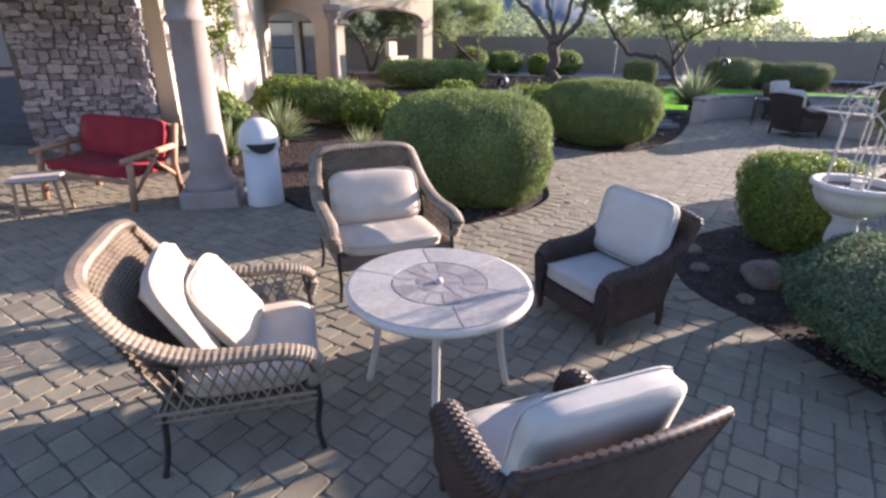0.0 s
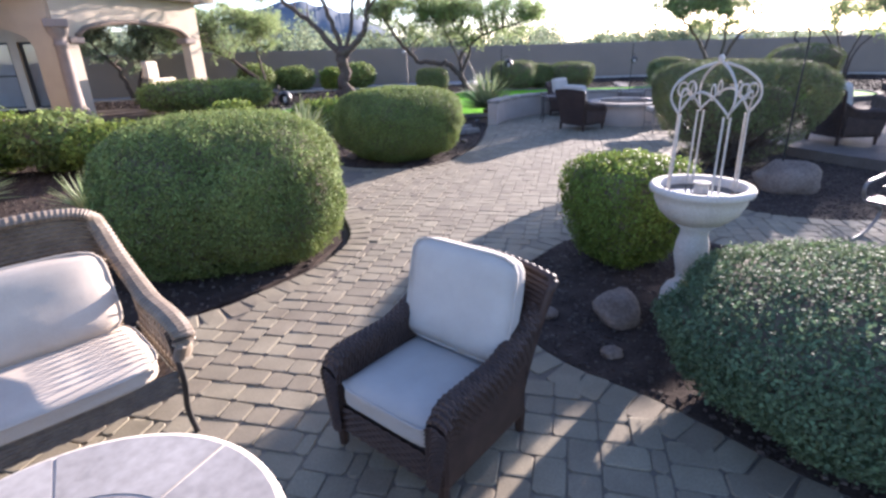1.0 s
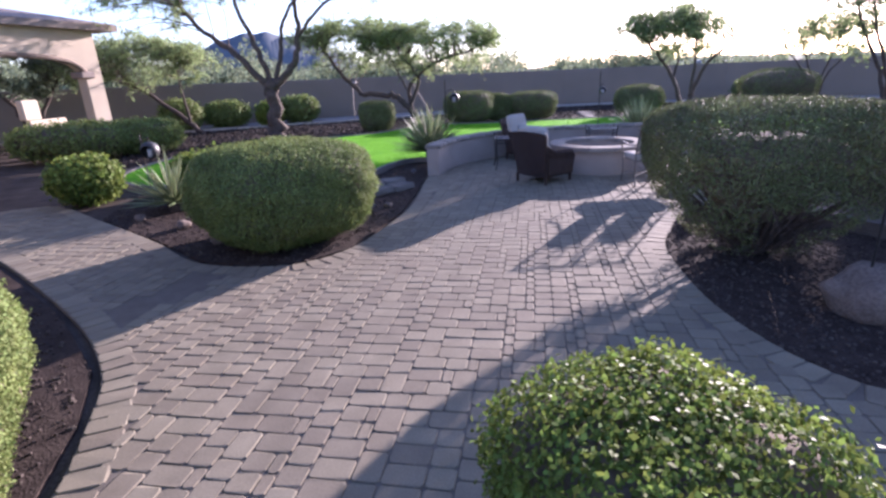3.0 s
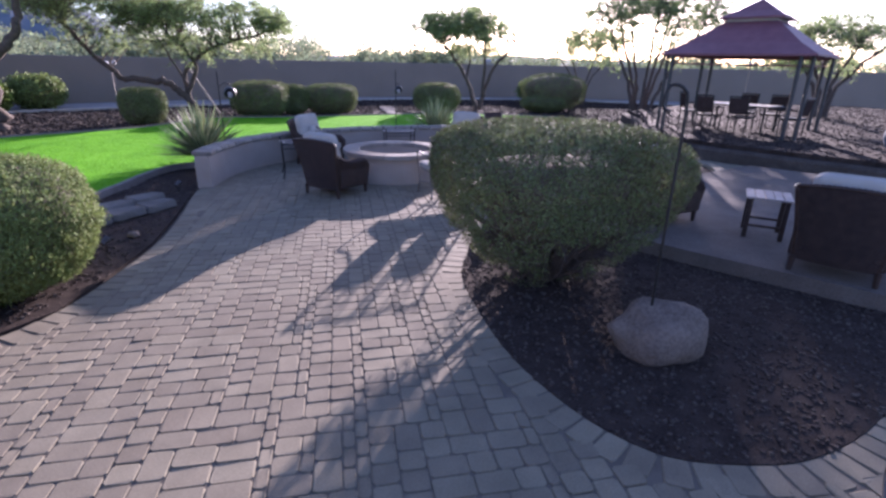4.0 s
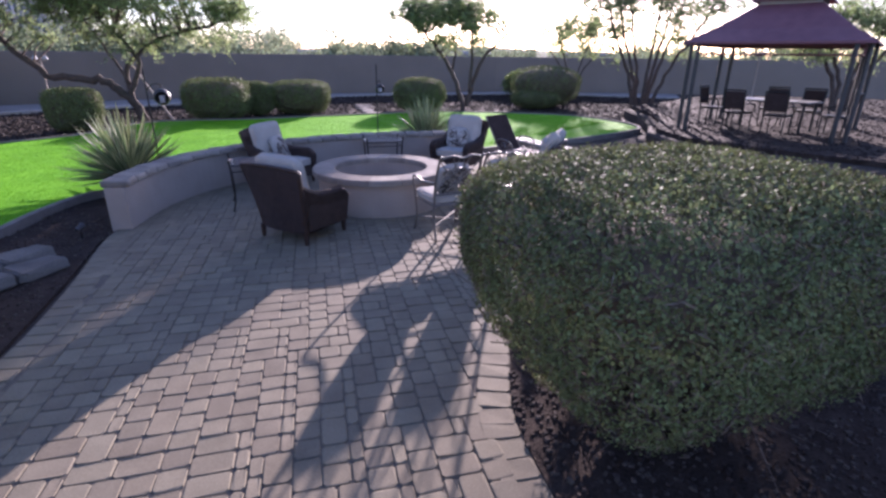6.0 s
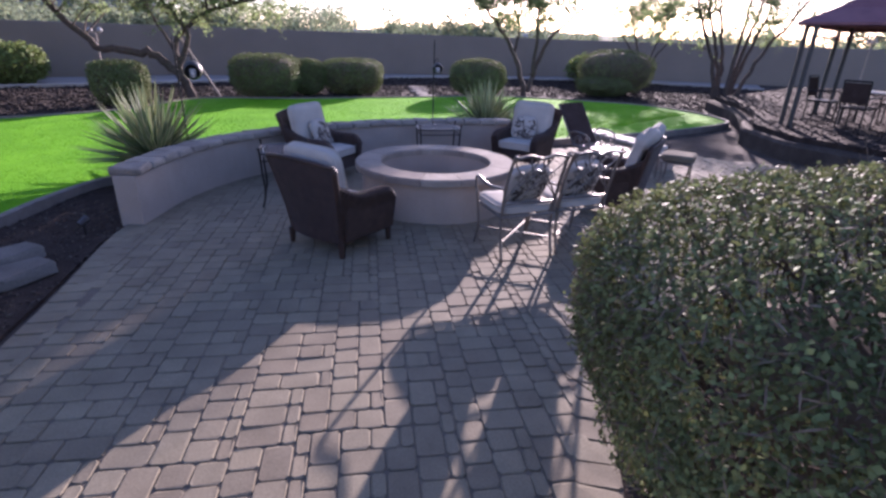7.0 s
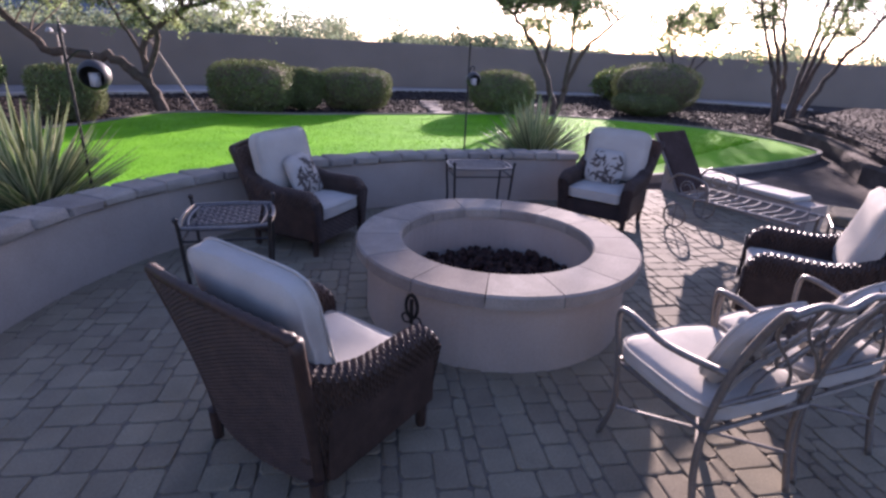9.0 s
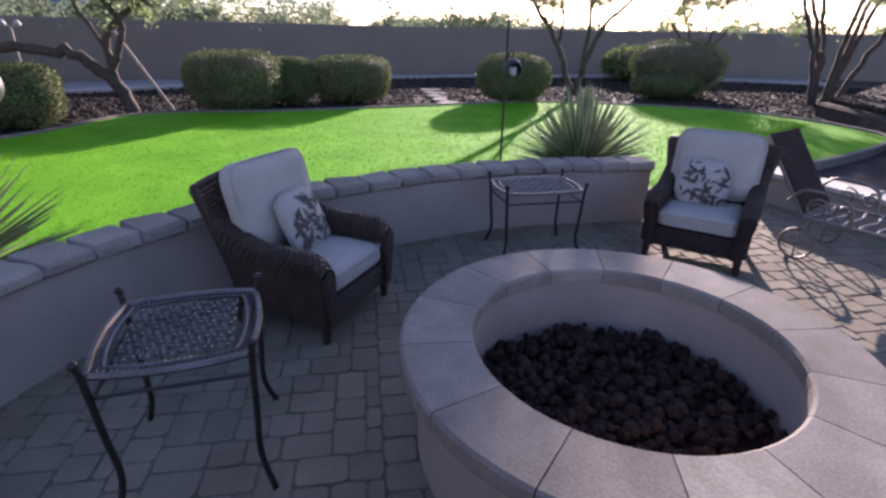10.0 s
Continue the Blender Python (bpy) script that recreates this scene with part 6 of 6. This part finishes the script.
slat_table(10.5, 6.1, 0.16, 15)
dark_chair(pose(0, 0, 0.16) @ facing(9.72, 5.25, 2), "dark brown wicker armchair on the raised terrace", seed=7)
dark_chair(pose(0, 0, 0.16) @ facing(10.3, 7.35, -20), "dark brown wicker armchair beside a wooden side table", seed=8)


def slat_chair(m):
    ob = thing("curved_metal_chair", "pale metal garden chair with curved slats", "chair", m, "pale curved garden chairs")
    for sx in (-1, 1):
        bm = bmesh.new()
        tube(bm, spline([(sx * 0.26, 0.30, 0.0), (sx * 0.26, -0.10, 0.05), (sx * 0.26, -0.28, 0.22), (sx * 0.26, 0.20, 0.40), (sx * 0.26, 0.26, 0.56), (sx * 0.26, -0.15, 0.60), (sx * 0.24, -0.36, 0.80)], 6), 0.016, 7)
        part("side_frame", bm, PALE_METAL, ob, "bent metal side frame", True)
    for k in range(8):
        bm = bmesh.new()
        t = k / 7
        y, z = (0.24 - 0.44 * t * 1.6, 0.40 - 0.05 * t) if t < 0.55 else (-0.16 - 0.24 * (t - 0.5), 0.40 + (t - 0.5) * 0.9)
        tube(bm, [(-0.26, y, z), (0, y - 0.02, z - 0.015), (0.26, y, z)], 0.013, 6)
        part("slat", bm, PALE_METAL, ob)
    return ob


sc = slat_chair(facing(6.2, 4.3, 190))
copy_thing(sc, facing(6.4, 3.65, 170))


def covered_grill(x, y, z):
    ob = thing("covered_grill", "round garden grill under a grey fabric cover", "grill", pose(x, y, z))
    bm = bmesh.new()
    bmesh.ops.create_uvsphere(bm, u_segments=28, v_segments=16, radius=1)
    for v in bm.verts:
        a = math.atan2(v.co.y, v.co.x)
        k = 1 + 0.05 * math.sin(7 * a) * max(0, 0.6 - v.co.z)
        v.co = Vector((v.co.x * 0.8 * k, v.co.y * 0.85 * k, max(0.0, 0.5 + v.co.z * 0.55)))
    part("cover", bm, COVER, ob, "draped grey cover", True)


covered_grill(17.3, 4.7, 0.40)

# bed ring east of the fire pit
ring = [(14.4 + 1.75 * math.cos(a), 8.85 + 1.1 * math.sin(a)) for a in np.linspace(0, 6.283, 33)[:-1]]
sheet("planting_bed", [(14.4 + 1.6 * math.cos(a), 8.85 + 0.95 * math.sin(a)) for a in np.linspace(0, 6.283, 33)[:-1]], 0.01, SOIL, "round mulch bed ringed by pale kerb stones", "planting bed", depth=0.05)
strip("bed_kerb", ring, 0.22, -0.02, 0.06, PAVER_REST, "pale kerb ring round the mulch bed", "kerb", True)
low_wall = strip("coping_wall", [(15.0, 13.2), (14.68, 12.3), (14.3, 11.2)], 0.3, -0.05, 0.3, WALLS, "low retaining wall with pale coping slabs", "wall")
slab = block_mesh("coping_slab", 0.62, 0.38, 0.06, 0.015, BUFF, 4, 0.004)
for p, a in along([(15.0, 13.2), (14.68, 12.3), (14.3, 11.2)], 0.64):
    o = new("coping_slab", slab)
    o.parent = low_wall
    o.matrix_basis = pose(p.x, p.y, 0.3, 0, 0, a)


def chaise(m):
    ob = thing("chaise_lounge", "pale scrolled metal chaise with a raised dark sling back", "sun lounger", m)
    for sx in (-1, 1):
        bm = bmesh.new()
        tube(bm, [(sx * 0.30, 0.0, 0.36), (sx * 0.30, 1.25, 0.36)], 0.016, 7)
        part("side_rail", bm, PALE_METAL, ob)
        bm = bmesh.new()
        tube(bm, [(sx * 0.29, 0.0, 0.36), (sx * 0.29, -0.42, 0.98)], 0.015, 7)
        part("back_rail", bm, PALE_METAL, ob)
        bm = bmesh.new()
        tube(bm, spline([(sx * 0.32, 0.35, 0.36), (sx * 0.34, 0.30, 0.56), (sx * 0.34, 0.0, 0.60), (sx * 0.33, -0.12, 0.48)], 5), 0.014, 7)
        for c, rr in ((0.10, 0.09), (0.28, 0.07)):
            tube(bm, [(sx * 0.33, c + rr * math.cos(t) * (1 - t / 16), 0.46 + rr * math.sin(t) * (1 - t / 16)) for t in np.linspace(0, 9, 20)], 0.008, 5)
        part("scroll_arm", bm, PALE_METAL, ob, "scrolled metal arm")
        bm = bmesh.new()
        tube(bm, [(sx * 0.32, 0.02 + 0.13 * math.cos(t), 0.13 + 0.13 * math.sin(t)) for t in np.linspace(0, 6.283, 19)[:-1]], 0.012, 6, True)
        for k in range(4):
            tube(bm, [(sx * 0.32, 0.02, 0.13), (sx * 0.32, 0.02 + 0.13 * math.cos(k * 1.57), 0.13 + 0.13 * math.sin(k * 1.57))], 0.007, 5)
        part("wheel", bm, PALE_METAL, ob, "spoked metal wheel")
        part("leg", tube(bmesh.new(), [(sx * 0.30, 1.2, 0), (sx * 0.30, 1.2, 0.36)], 0.016, 7), PALE_METAL, ob)
    bm = bmesh.new()
    box(bm, -0.28, 0.28, 0.0, 0.74, -0.02, 0.02, 0.012, pose(0, 0.0, 0.38, 124, 0, 0))
    part("sling_back", bm, SLING, ob, "dark brown sling backrest")
    for k in range(11):
        y = 0.06 + 0.115 * k
        part("seat_slat", tube(bmesh.new(), spline([(-0.3, y, 0.36), (-0.1, y + 0.02, 0.345), (0.1, y - 0.02, 0.345), (0.3, y, 0.36)], 3), 0.011, 6), PALE_METAL, ob)


chaise(facing(13.45, 12.3, -98))


def ottoman(x, y, turn):
    ob = thing("cushioned_ottoman", "pale metal footstool with a dark cushion", "footstool", pose(x, y, 0, 0, 0, turn))
    for sx in (-1, 1):
        for sy in (-1, 1):
            part("leg", tube(bmesh.new(), spline([(sx * 0.24, sy * 0.2, 0), (sx * 0.22, sy * 0.18, 0.15), (sx * 0.23, sy * 0.19, 0.34)], 4), 0.014, 7), PALE_METAL, ob)
    part("frame", box(bmesh.new(), -0.26, 0.26, -0.22, 0.22, 0.33, 0.36, 0.008), PALE_METAL, ob)
    cushion("seat_cushion", 0.54, 0.46, 0.1, OLIVE, ob, pose(0, 0, 0.41), "dark olive cushion", 5, 71)


ottoman(13.55, 10.75, 15)

# ---- distance ----
rng = np.random.default_rng(77)
places, normals = [], []
for i in range(420):
    az = radians(rng.uniform(-8, 132))
    dist = 42 + 130 * rng.uniform() ** 1.7
    cx, cy = 10 + dist * math.cos(az), 8 + dist * math.sin(az)
    if cy < 38.5 and cx < 52 and az > 0.45:
        continue
    tall = rng.uniform(1.8, 3.6) * (1.25 if az > 1.0 else 0.95) * (1 + dist / 260)
    wide = rng.uniform(1.4, 3.4)
    lobes = rng.normal(0, 1, (7, 3)) * (wide * 0.42, wide * 0.42, tall * 0.16) + (cx, cy, tall * 0.58)
    q = rng.normal(0, 1, (620, 3))
    q *= (rng.uniform(0.3, 1, 620) ** 0.5 / np.linalg.norm(q, axis=1))[:, None]
    q = q * (wide * 0.36, wide * 0.36, tall * 0.30) + lobes[rng.integers(0, 7, 620)]
    q = q[q[:, 2] > 0]
    places.append(q)
    normals.append(rng.normal(0, 1, q.shape) + (0, 0, 0.8))
places, normals = np.concatenate(places), np.concatenate(normals)
scrub = leaves_ob("desert_scrub", places, normals / np.linalg.norm(normals, axis=1)[:, None], 0.18, LEAF_D, None, 78)
tagged(scrub, "grey-green desert scrub and trees beyond the wall", "scrub", "", "stuff")


def ridge(name, az0, az1, dist, height, seed, mat, label, peak=0.5, steep=0.8):
    v, f, n = [], [], 90
    for i in range(n + 1):
        t = i / n
        az = radians(az0 + (az1 - az0) * t)
        shape = max(0.0, math.sin(math.pi * t)) ** steep * (1 - 0.5 * abs(t - peak))
        h = height * shape * (1 + 0.30 * noise.noise(Vector((t * 5 + seed, 0, 0))) + 0.12 * noise.noise(Vector((t * 17 + seed, 3, 0)))) - 0.06
        for k, (r, hh) in enumerate(((0.86, -0.06), (0.93, 0.45 * h), (1.0, h), (1.15, -0.06))):
            v.append((8 + dist * r * math.cos(az), 8 + dist * r * math.sin(az), hh))
    for i in range(n):
        for k in range(3):
            a = i * 4 + k
            f.append((a, a + 4, a + 5, a + 1))
    return tagged(raw(name, v, f, mat, None, "", True), label, "backdrop", "", "structure")


ridge("backdrop_mountain", 66, 97, 1300, 120, 4, MOUNTAIN, "blue-grey distant mountain", 0.55, 1.7)
ridge("backdrop_hills", 52, 140, 330, 15, 9, HILL, "low scrub-covered hill", 0.6)
ridge("backdrop_hills", 5, 75, 420, 9, 5, HILL, "low hazy scrub-covered rise", 0.4)

for i, (x, y, w) in enumerate(((75, 62, 14), (92, 45, 12), (58, 88, 12))):
    ob = thing("distant_house", "pale flat-roofed house beyond the boundary wall", "house", pose(x, y, 0, 0, 0, 30 + 40 * i))
    part("wall", box(bmesh.new(), -w / 2, w / 2, -4, 4, -0.05, 2.5), BUFF, ob)
    part("roof", box(bmesh.new(), -w / 2 - 0.3, w / 2 + 0.3, -4.3, 4.3, 2.5, 2.9, 0.05), WHITE, ob)

# walk along the boundary wall, with its edging, and the dark rock bed before it
WALK_EDGE = [(v.x, v.y) for v in spline([(-14, 31.5, 0), (0, 31.2, 0), (12.3, 30.4, 0), (20.0, 30.0, 0), (25.5, 28.6, 0), (30.5, 25.3, 0), (33.5, 22.4, 0), (36.5, 16.0, 0)], 5)]
sheet("boundary_walk", [*WALK_EDGE, (40.8, 17.5), (33.9, 26.6), (24.9, 31.7), (14, 34.5), (0, 35.2), (-12, 34.2)], -0.03, CONCRETE, "grey concrete walk along the boundary wall", "path", depth=0.03)
strip("walk_edging", WALK_EDGE, 0.28, -0.05, 0.06, BUFF, "pale stone edging of the far walk", "kerb")
FAR_BED = [*WALK_EDGE, (36, 14), (27, 14.2), (24.2, 14.5), (22.4, 13.2), (22.9, 16.4), (20.7, 20.2), (18.1, 21.4), (14.0, 23.0), (11.4, 24.4), (8.8, 22.8), (5.0, 22.5), (2.2, 21.1), (0.6, 20.0), (0.5, 26.0), (-10, 28)]
sheet("rock_bed", FAR_BED, -0.04, SOIL, "dark rock bed between the lawn and the far walk", "planting bed", depth=0.005)


def scatter(name, poly, count, lo, hi, z, mat, label, seed):
    """Angular stones strewn over a polygon, as one mesh."""
    g = np.random.default_rng(seed)
    xs, ys = [p[0] for p in poly], [p[1] for p in poly]
    at = []
    while len(at) < count:
        p = (g.uniform(min(xs), max(xs)), g.uniform(min(ys), max(ys)))
        if inside(*p, poly):
            at.append(p)
    at = np.array(at)
    base = np.array([(-1, -1, -1), (1, -1, -1), (1, 1, -1), (-1, 1, -1), (-0.7, -0.7, 0.8), (0.8, -0.6, 0.7), (0.6, 0.7, 0.9), (-0.7, 0.6, 0.7)])
    q = base[None] * g.uniform(0.65, 1.2, (count, 8, 3)) * g.uniform(lo, hi, (count, 1, 1))
    a = g.uniform(0, 6.28, (count, 1))
    x, y = q[:, :, 0] * np.cos(a) - q[:, :, 1] * np.sin(a), q[:, :, 0] * np.sin(a) + q[:, :, 1] * np.cos(a)
    v = np.stack([x + at[:, :1], y + at[:, 1:], q[:, :, 2] * 0.7 + z], axis=2).reshape(-1, 3)
    f = (np.arange(count)[:, None, None] * 8 + np.array([(4, 5, 6, 7), (0, 1, 5, 4), (1, 2, 6, 5), (2, 3, 7, 6), (3, 0, 4, 7)])[None]).reshape(-1, 4)
    return tagged(raw(name, v.tolist(), f.tolist(), mat), label, "gravel", "", "stuff")


scatter("bed_rocks", FAR_BED, 16000, 0.025, 0.07, -0.03, ROCK_DARK, "loose dark rocks strewn over the far bed", 61)
# dark stone here also carries the shade that lies over the terrace
scatter("terrace_rocks", TERRACE, 11000, 0.012, 0.035, 0.405, ROCK_DARK, "loose dark rocks on the gazebo terrace", 62)

# loose stones in the beds
rng = np.random.default_rng(9)
v, f = [], []
cube = [(-1, -1, -1), (1, -1, -1), (1, 1, -1), (-1, 1, -1), (-0.7, -0.7, 0.8), (0.8, -0.6, 0.7), (0.6, 0.7, 0.9), (-0.7, 0.6, 0.7)]
quads = [(4, 5, 6, 7), (0, 1, 5, 4), (1, 2, 6, 5), (2, 3, 7, 6), (3, 0, 4, 7)]
C_POLY = [(6.9, 13.9), (5.9, 12.4), (4.6, 10.65), (3.4, 9.84), (2.36, 10.55), (1.05, 13.65), (1.5, 15.5), (4, 16), (5.9, 14.5), (6.8, 15.5)]
D_POLY = [(1.56, 7.6), (1.0, 6.26), (0.05, 5.72), (-1.65, 6.35), (-3.1, 7.7), (-4.0, 14), (-1.6, 14.4), (1.15, 9.6)]
for poly, n in ((BED_FOUNTAIN, 2600), (BED_LARGE, 6500), (C_POLY, 5200), (D_POLY, 5200)):
    xs, ys = [p[0] for p in poly], [p[1] for p in poly]
    k = 0
    while k < n:
        x, y = rng.uniform(min(xs), max(xs)), rng.uniform(min(ys), max(ys))
        if not inside(x, y, poly):
            n -= 0.3
            continue
        k += 1
        a, s = rng.uniform(0, 6.28), rng.uniform(0.007, 0.018)
        b = len(v)
        z = 0.0 if poly in (BED_FOUNTAIN, BED_LARGE) else -0.018
        for px, py, pz in cube:
            px, py = px * rng.uniform(0.7, 1.2), py * rng.uniform(0.7, 1.2)
            v.append((x + s * (px * math.cos(a) - py * math.sin(a)), y + s * (px * math.sin(a) + py * math.cos(a)), z + s * 0.7 * pz + 0.003))
        f += [tuple(b + i for i in q) for q in quads]
tagged(raw("bed_gravel", v, f, STONES), "loose dark and tan gravel on the beds", "gravel", "", "stuff")

# grass blades on the lawn, denser near the wall
v, f = [], []
k = 0
while k < 52000:
    t = rng.uniform() ** 1.6
    x, y = rng.uniform(5, 22), 14 + 9 * t
    if not inside(x, y, LAWN_EDGE):
        continue
    k += 1
    a, h, w = rng.uniform(0, 6.28), rng.uniform(0.012, 0.028), rng.uniform(0.004, 0.008)
    b = len(v)
    lx, ly = rng.normal(0, 0.015, 2)
    v += [(x - w * math.cos(a), y - w * math.sin(a), 0.05), (x + w * math.cos(a), y + w * math.sin(a), 0.05), (x + lx, y + ly, 0.05 + h)]
    f.append((b, b + 1, b + 2))
tagged(raw("grass", v, f, GRASS), "short bright green grass blades of the lawn", "grass", "", "stuff")

# ---- pavers ----
rng = np.random.default_rng(21)
UNIT, TURN = 0.0765, -36.0
ct, st = math.cos(radians(TURN)), math.sin(radians(TURN))
paver_cache = {}


def paver_mesh(w, h, kind):
    key = (w, h, kind)
    if key not in paver_cache:
        lx, ly = w * UNIT - 0.0065, h * UNIT - 0.0065
        rr = np.random.default_rng(kind * 7 + w * 3 + h)
        vv, ff = [], []
        for ix, z, cut in ((1.0, -0.03, 0.018), (1.0, -0.0045, 0.018), (0.0, 0.0, 0.015)):
            e = 0.0 if ix else 0.005
            hx, hy = lx / 2 - e, ly / 2 - e
            for x, y in ((hx - cut, -hy), (hx, -hy + cut), (hx, hy - cut), (hx - cut, hy), (-hx + cut, hy), (-hx, hy - cut), (-hx, -hy + cut), (-hx + cut, -hy)):
                vv.append((x + rr.normal(0, 0.0016), y + rr.normal(0, 0.0016), z + (rr.normal(0, 0.0012) if z > -0.02 else 0)))
        for k in range(2):
            for j in range(8):
                ff.append((k * 8 + j, k * 8 + (j + 1) % 8, k * 8 + 8 + (j + 1) % 8, k * 8 + 8 + j))
        ff.append(tuple(range(16, 24)))
        paver_cache[key] = (vv, ff)
    return paver_cache[key]


X0, X1, Y0, Y1 = -7.5, 16.9, -0.6, 15.2
pieces = []
used = set()
nu, nv = 330, 330
for j in range(-nv, nv):
    for i in range(-150, nu):
        if (i, j) in used:
            continue
        gx, gy = i * UNIT, j * UNIT
        x, y = gx * ct - gy * st, gx * st + gy * ct
        if not (X0 < x < X1 and Y0 < y < Y1):
            continue
        opts = [(3, 2), (3, 2), (2, 2), (2, 2), (2, 3), (2, 2), (3, 2)]
        first = opts[int(rng.integers(0, 7))]
        for w, h in (first, (3, 2), (2, 2), (2, 1), (1, 2), (1, 1)):
            cells = [(i + a, j + b) for a in range(w) for b in range(h)]
            if not any(c in used for c in cells):
                used.update(cells)
                pieces.append((i + w / 2, j + h / 2, w, h))
                break
near_meshes = {}
v, f = [], []
singles = 0
for gx, gy, w, h in pieces:
    x, y = gx * UNIT * ct - gy * UNIT * st, gx * UNIT * st + gy * UNIT * ct
    if not inside(x, y, PATIO_ALL) or inside(x, y, BED_FOUNTAIN) or inside(x, y, BED_LARGE):
        continue
    if x > 8.9 and y < 8.7 and inside(x, y, [(9.2, 8.6), (9.2, 5), (8.9, 2), (16, 1), (16, 7.4)]):
        continue
    if min(edge_dist(x, y, PATIO_LINE), edge_dist(x, y, BED_FOUNTAIN), edge_dist(x, y, BED_LARGE)) < 0.20:
        continue
    kind = int(rng.integers(0, 4))
    tilt, lift = rng.normal(0, 0.35, 2), rng.normal(0, 0.0013)
    vv, ff = paver_mesh(w, h, kind)
    m = pose(x, y, lift, tilt[0], tilt[1], TURN + rng.normal(0, 0.5))
    if 4.6 < x < 6.7 and 8.55 < y < 10.9 and singles < 300:
        key = (w, h, kind)
        if key not in near_meshes:
            me = bpy.data.meshes.new("paver")
            me.from_pydata(vv, [], ff)
            me.materials.append(PAVER)
            near_meshes[key] = me
        o = new("paver", near_meshes[key])
        o.parent = patio
        o.matrix_basis = m
        singles += 1
    else:
        b = len(v)
        v += [m @ Vector(q) for q in vv]
        f += [tuple(b + i for i in q) for q in ff]
# border course, laid along the edges
for line, inset, closed in ((PATIO_LINE, -1, False), (BED_FOUNTAIN, 1, True), (BED_LARGE, 1, True)):
    ln = line + [line[0]] if closed else line
    area = sum(a[0] * b[1] - b[0] * a[1] for a, b in zip(ln, ln[1:]))
    for p, a in along(ln, 0.157):
        sgn = 1 if not closed else (-1 if area > 0 else 1)
        c, s = math.cos(radians(a)), math.sin(radians(a))
        x, y = p.x - s * 0.118 * sgn, p.y + c * 0.118 * sgn
        vv, ff = paver_mesh(2, 3, int(rng.integers(0, 4)))
        m = pose(x, y, rng.normal(0, 0.001), 0, 0, a + rng.normal(0, 1))
        b = len(v)
        v += [m @ Vector(q) for q in vv]
        f += [tuple(b + i for i in q) for q in ff]
tagged(raw("paver_field", v, f, PAVER_REST, patio), "tumbled tan and rose pavers", "", "", "stuff")
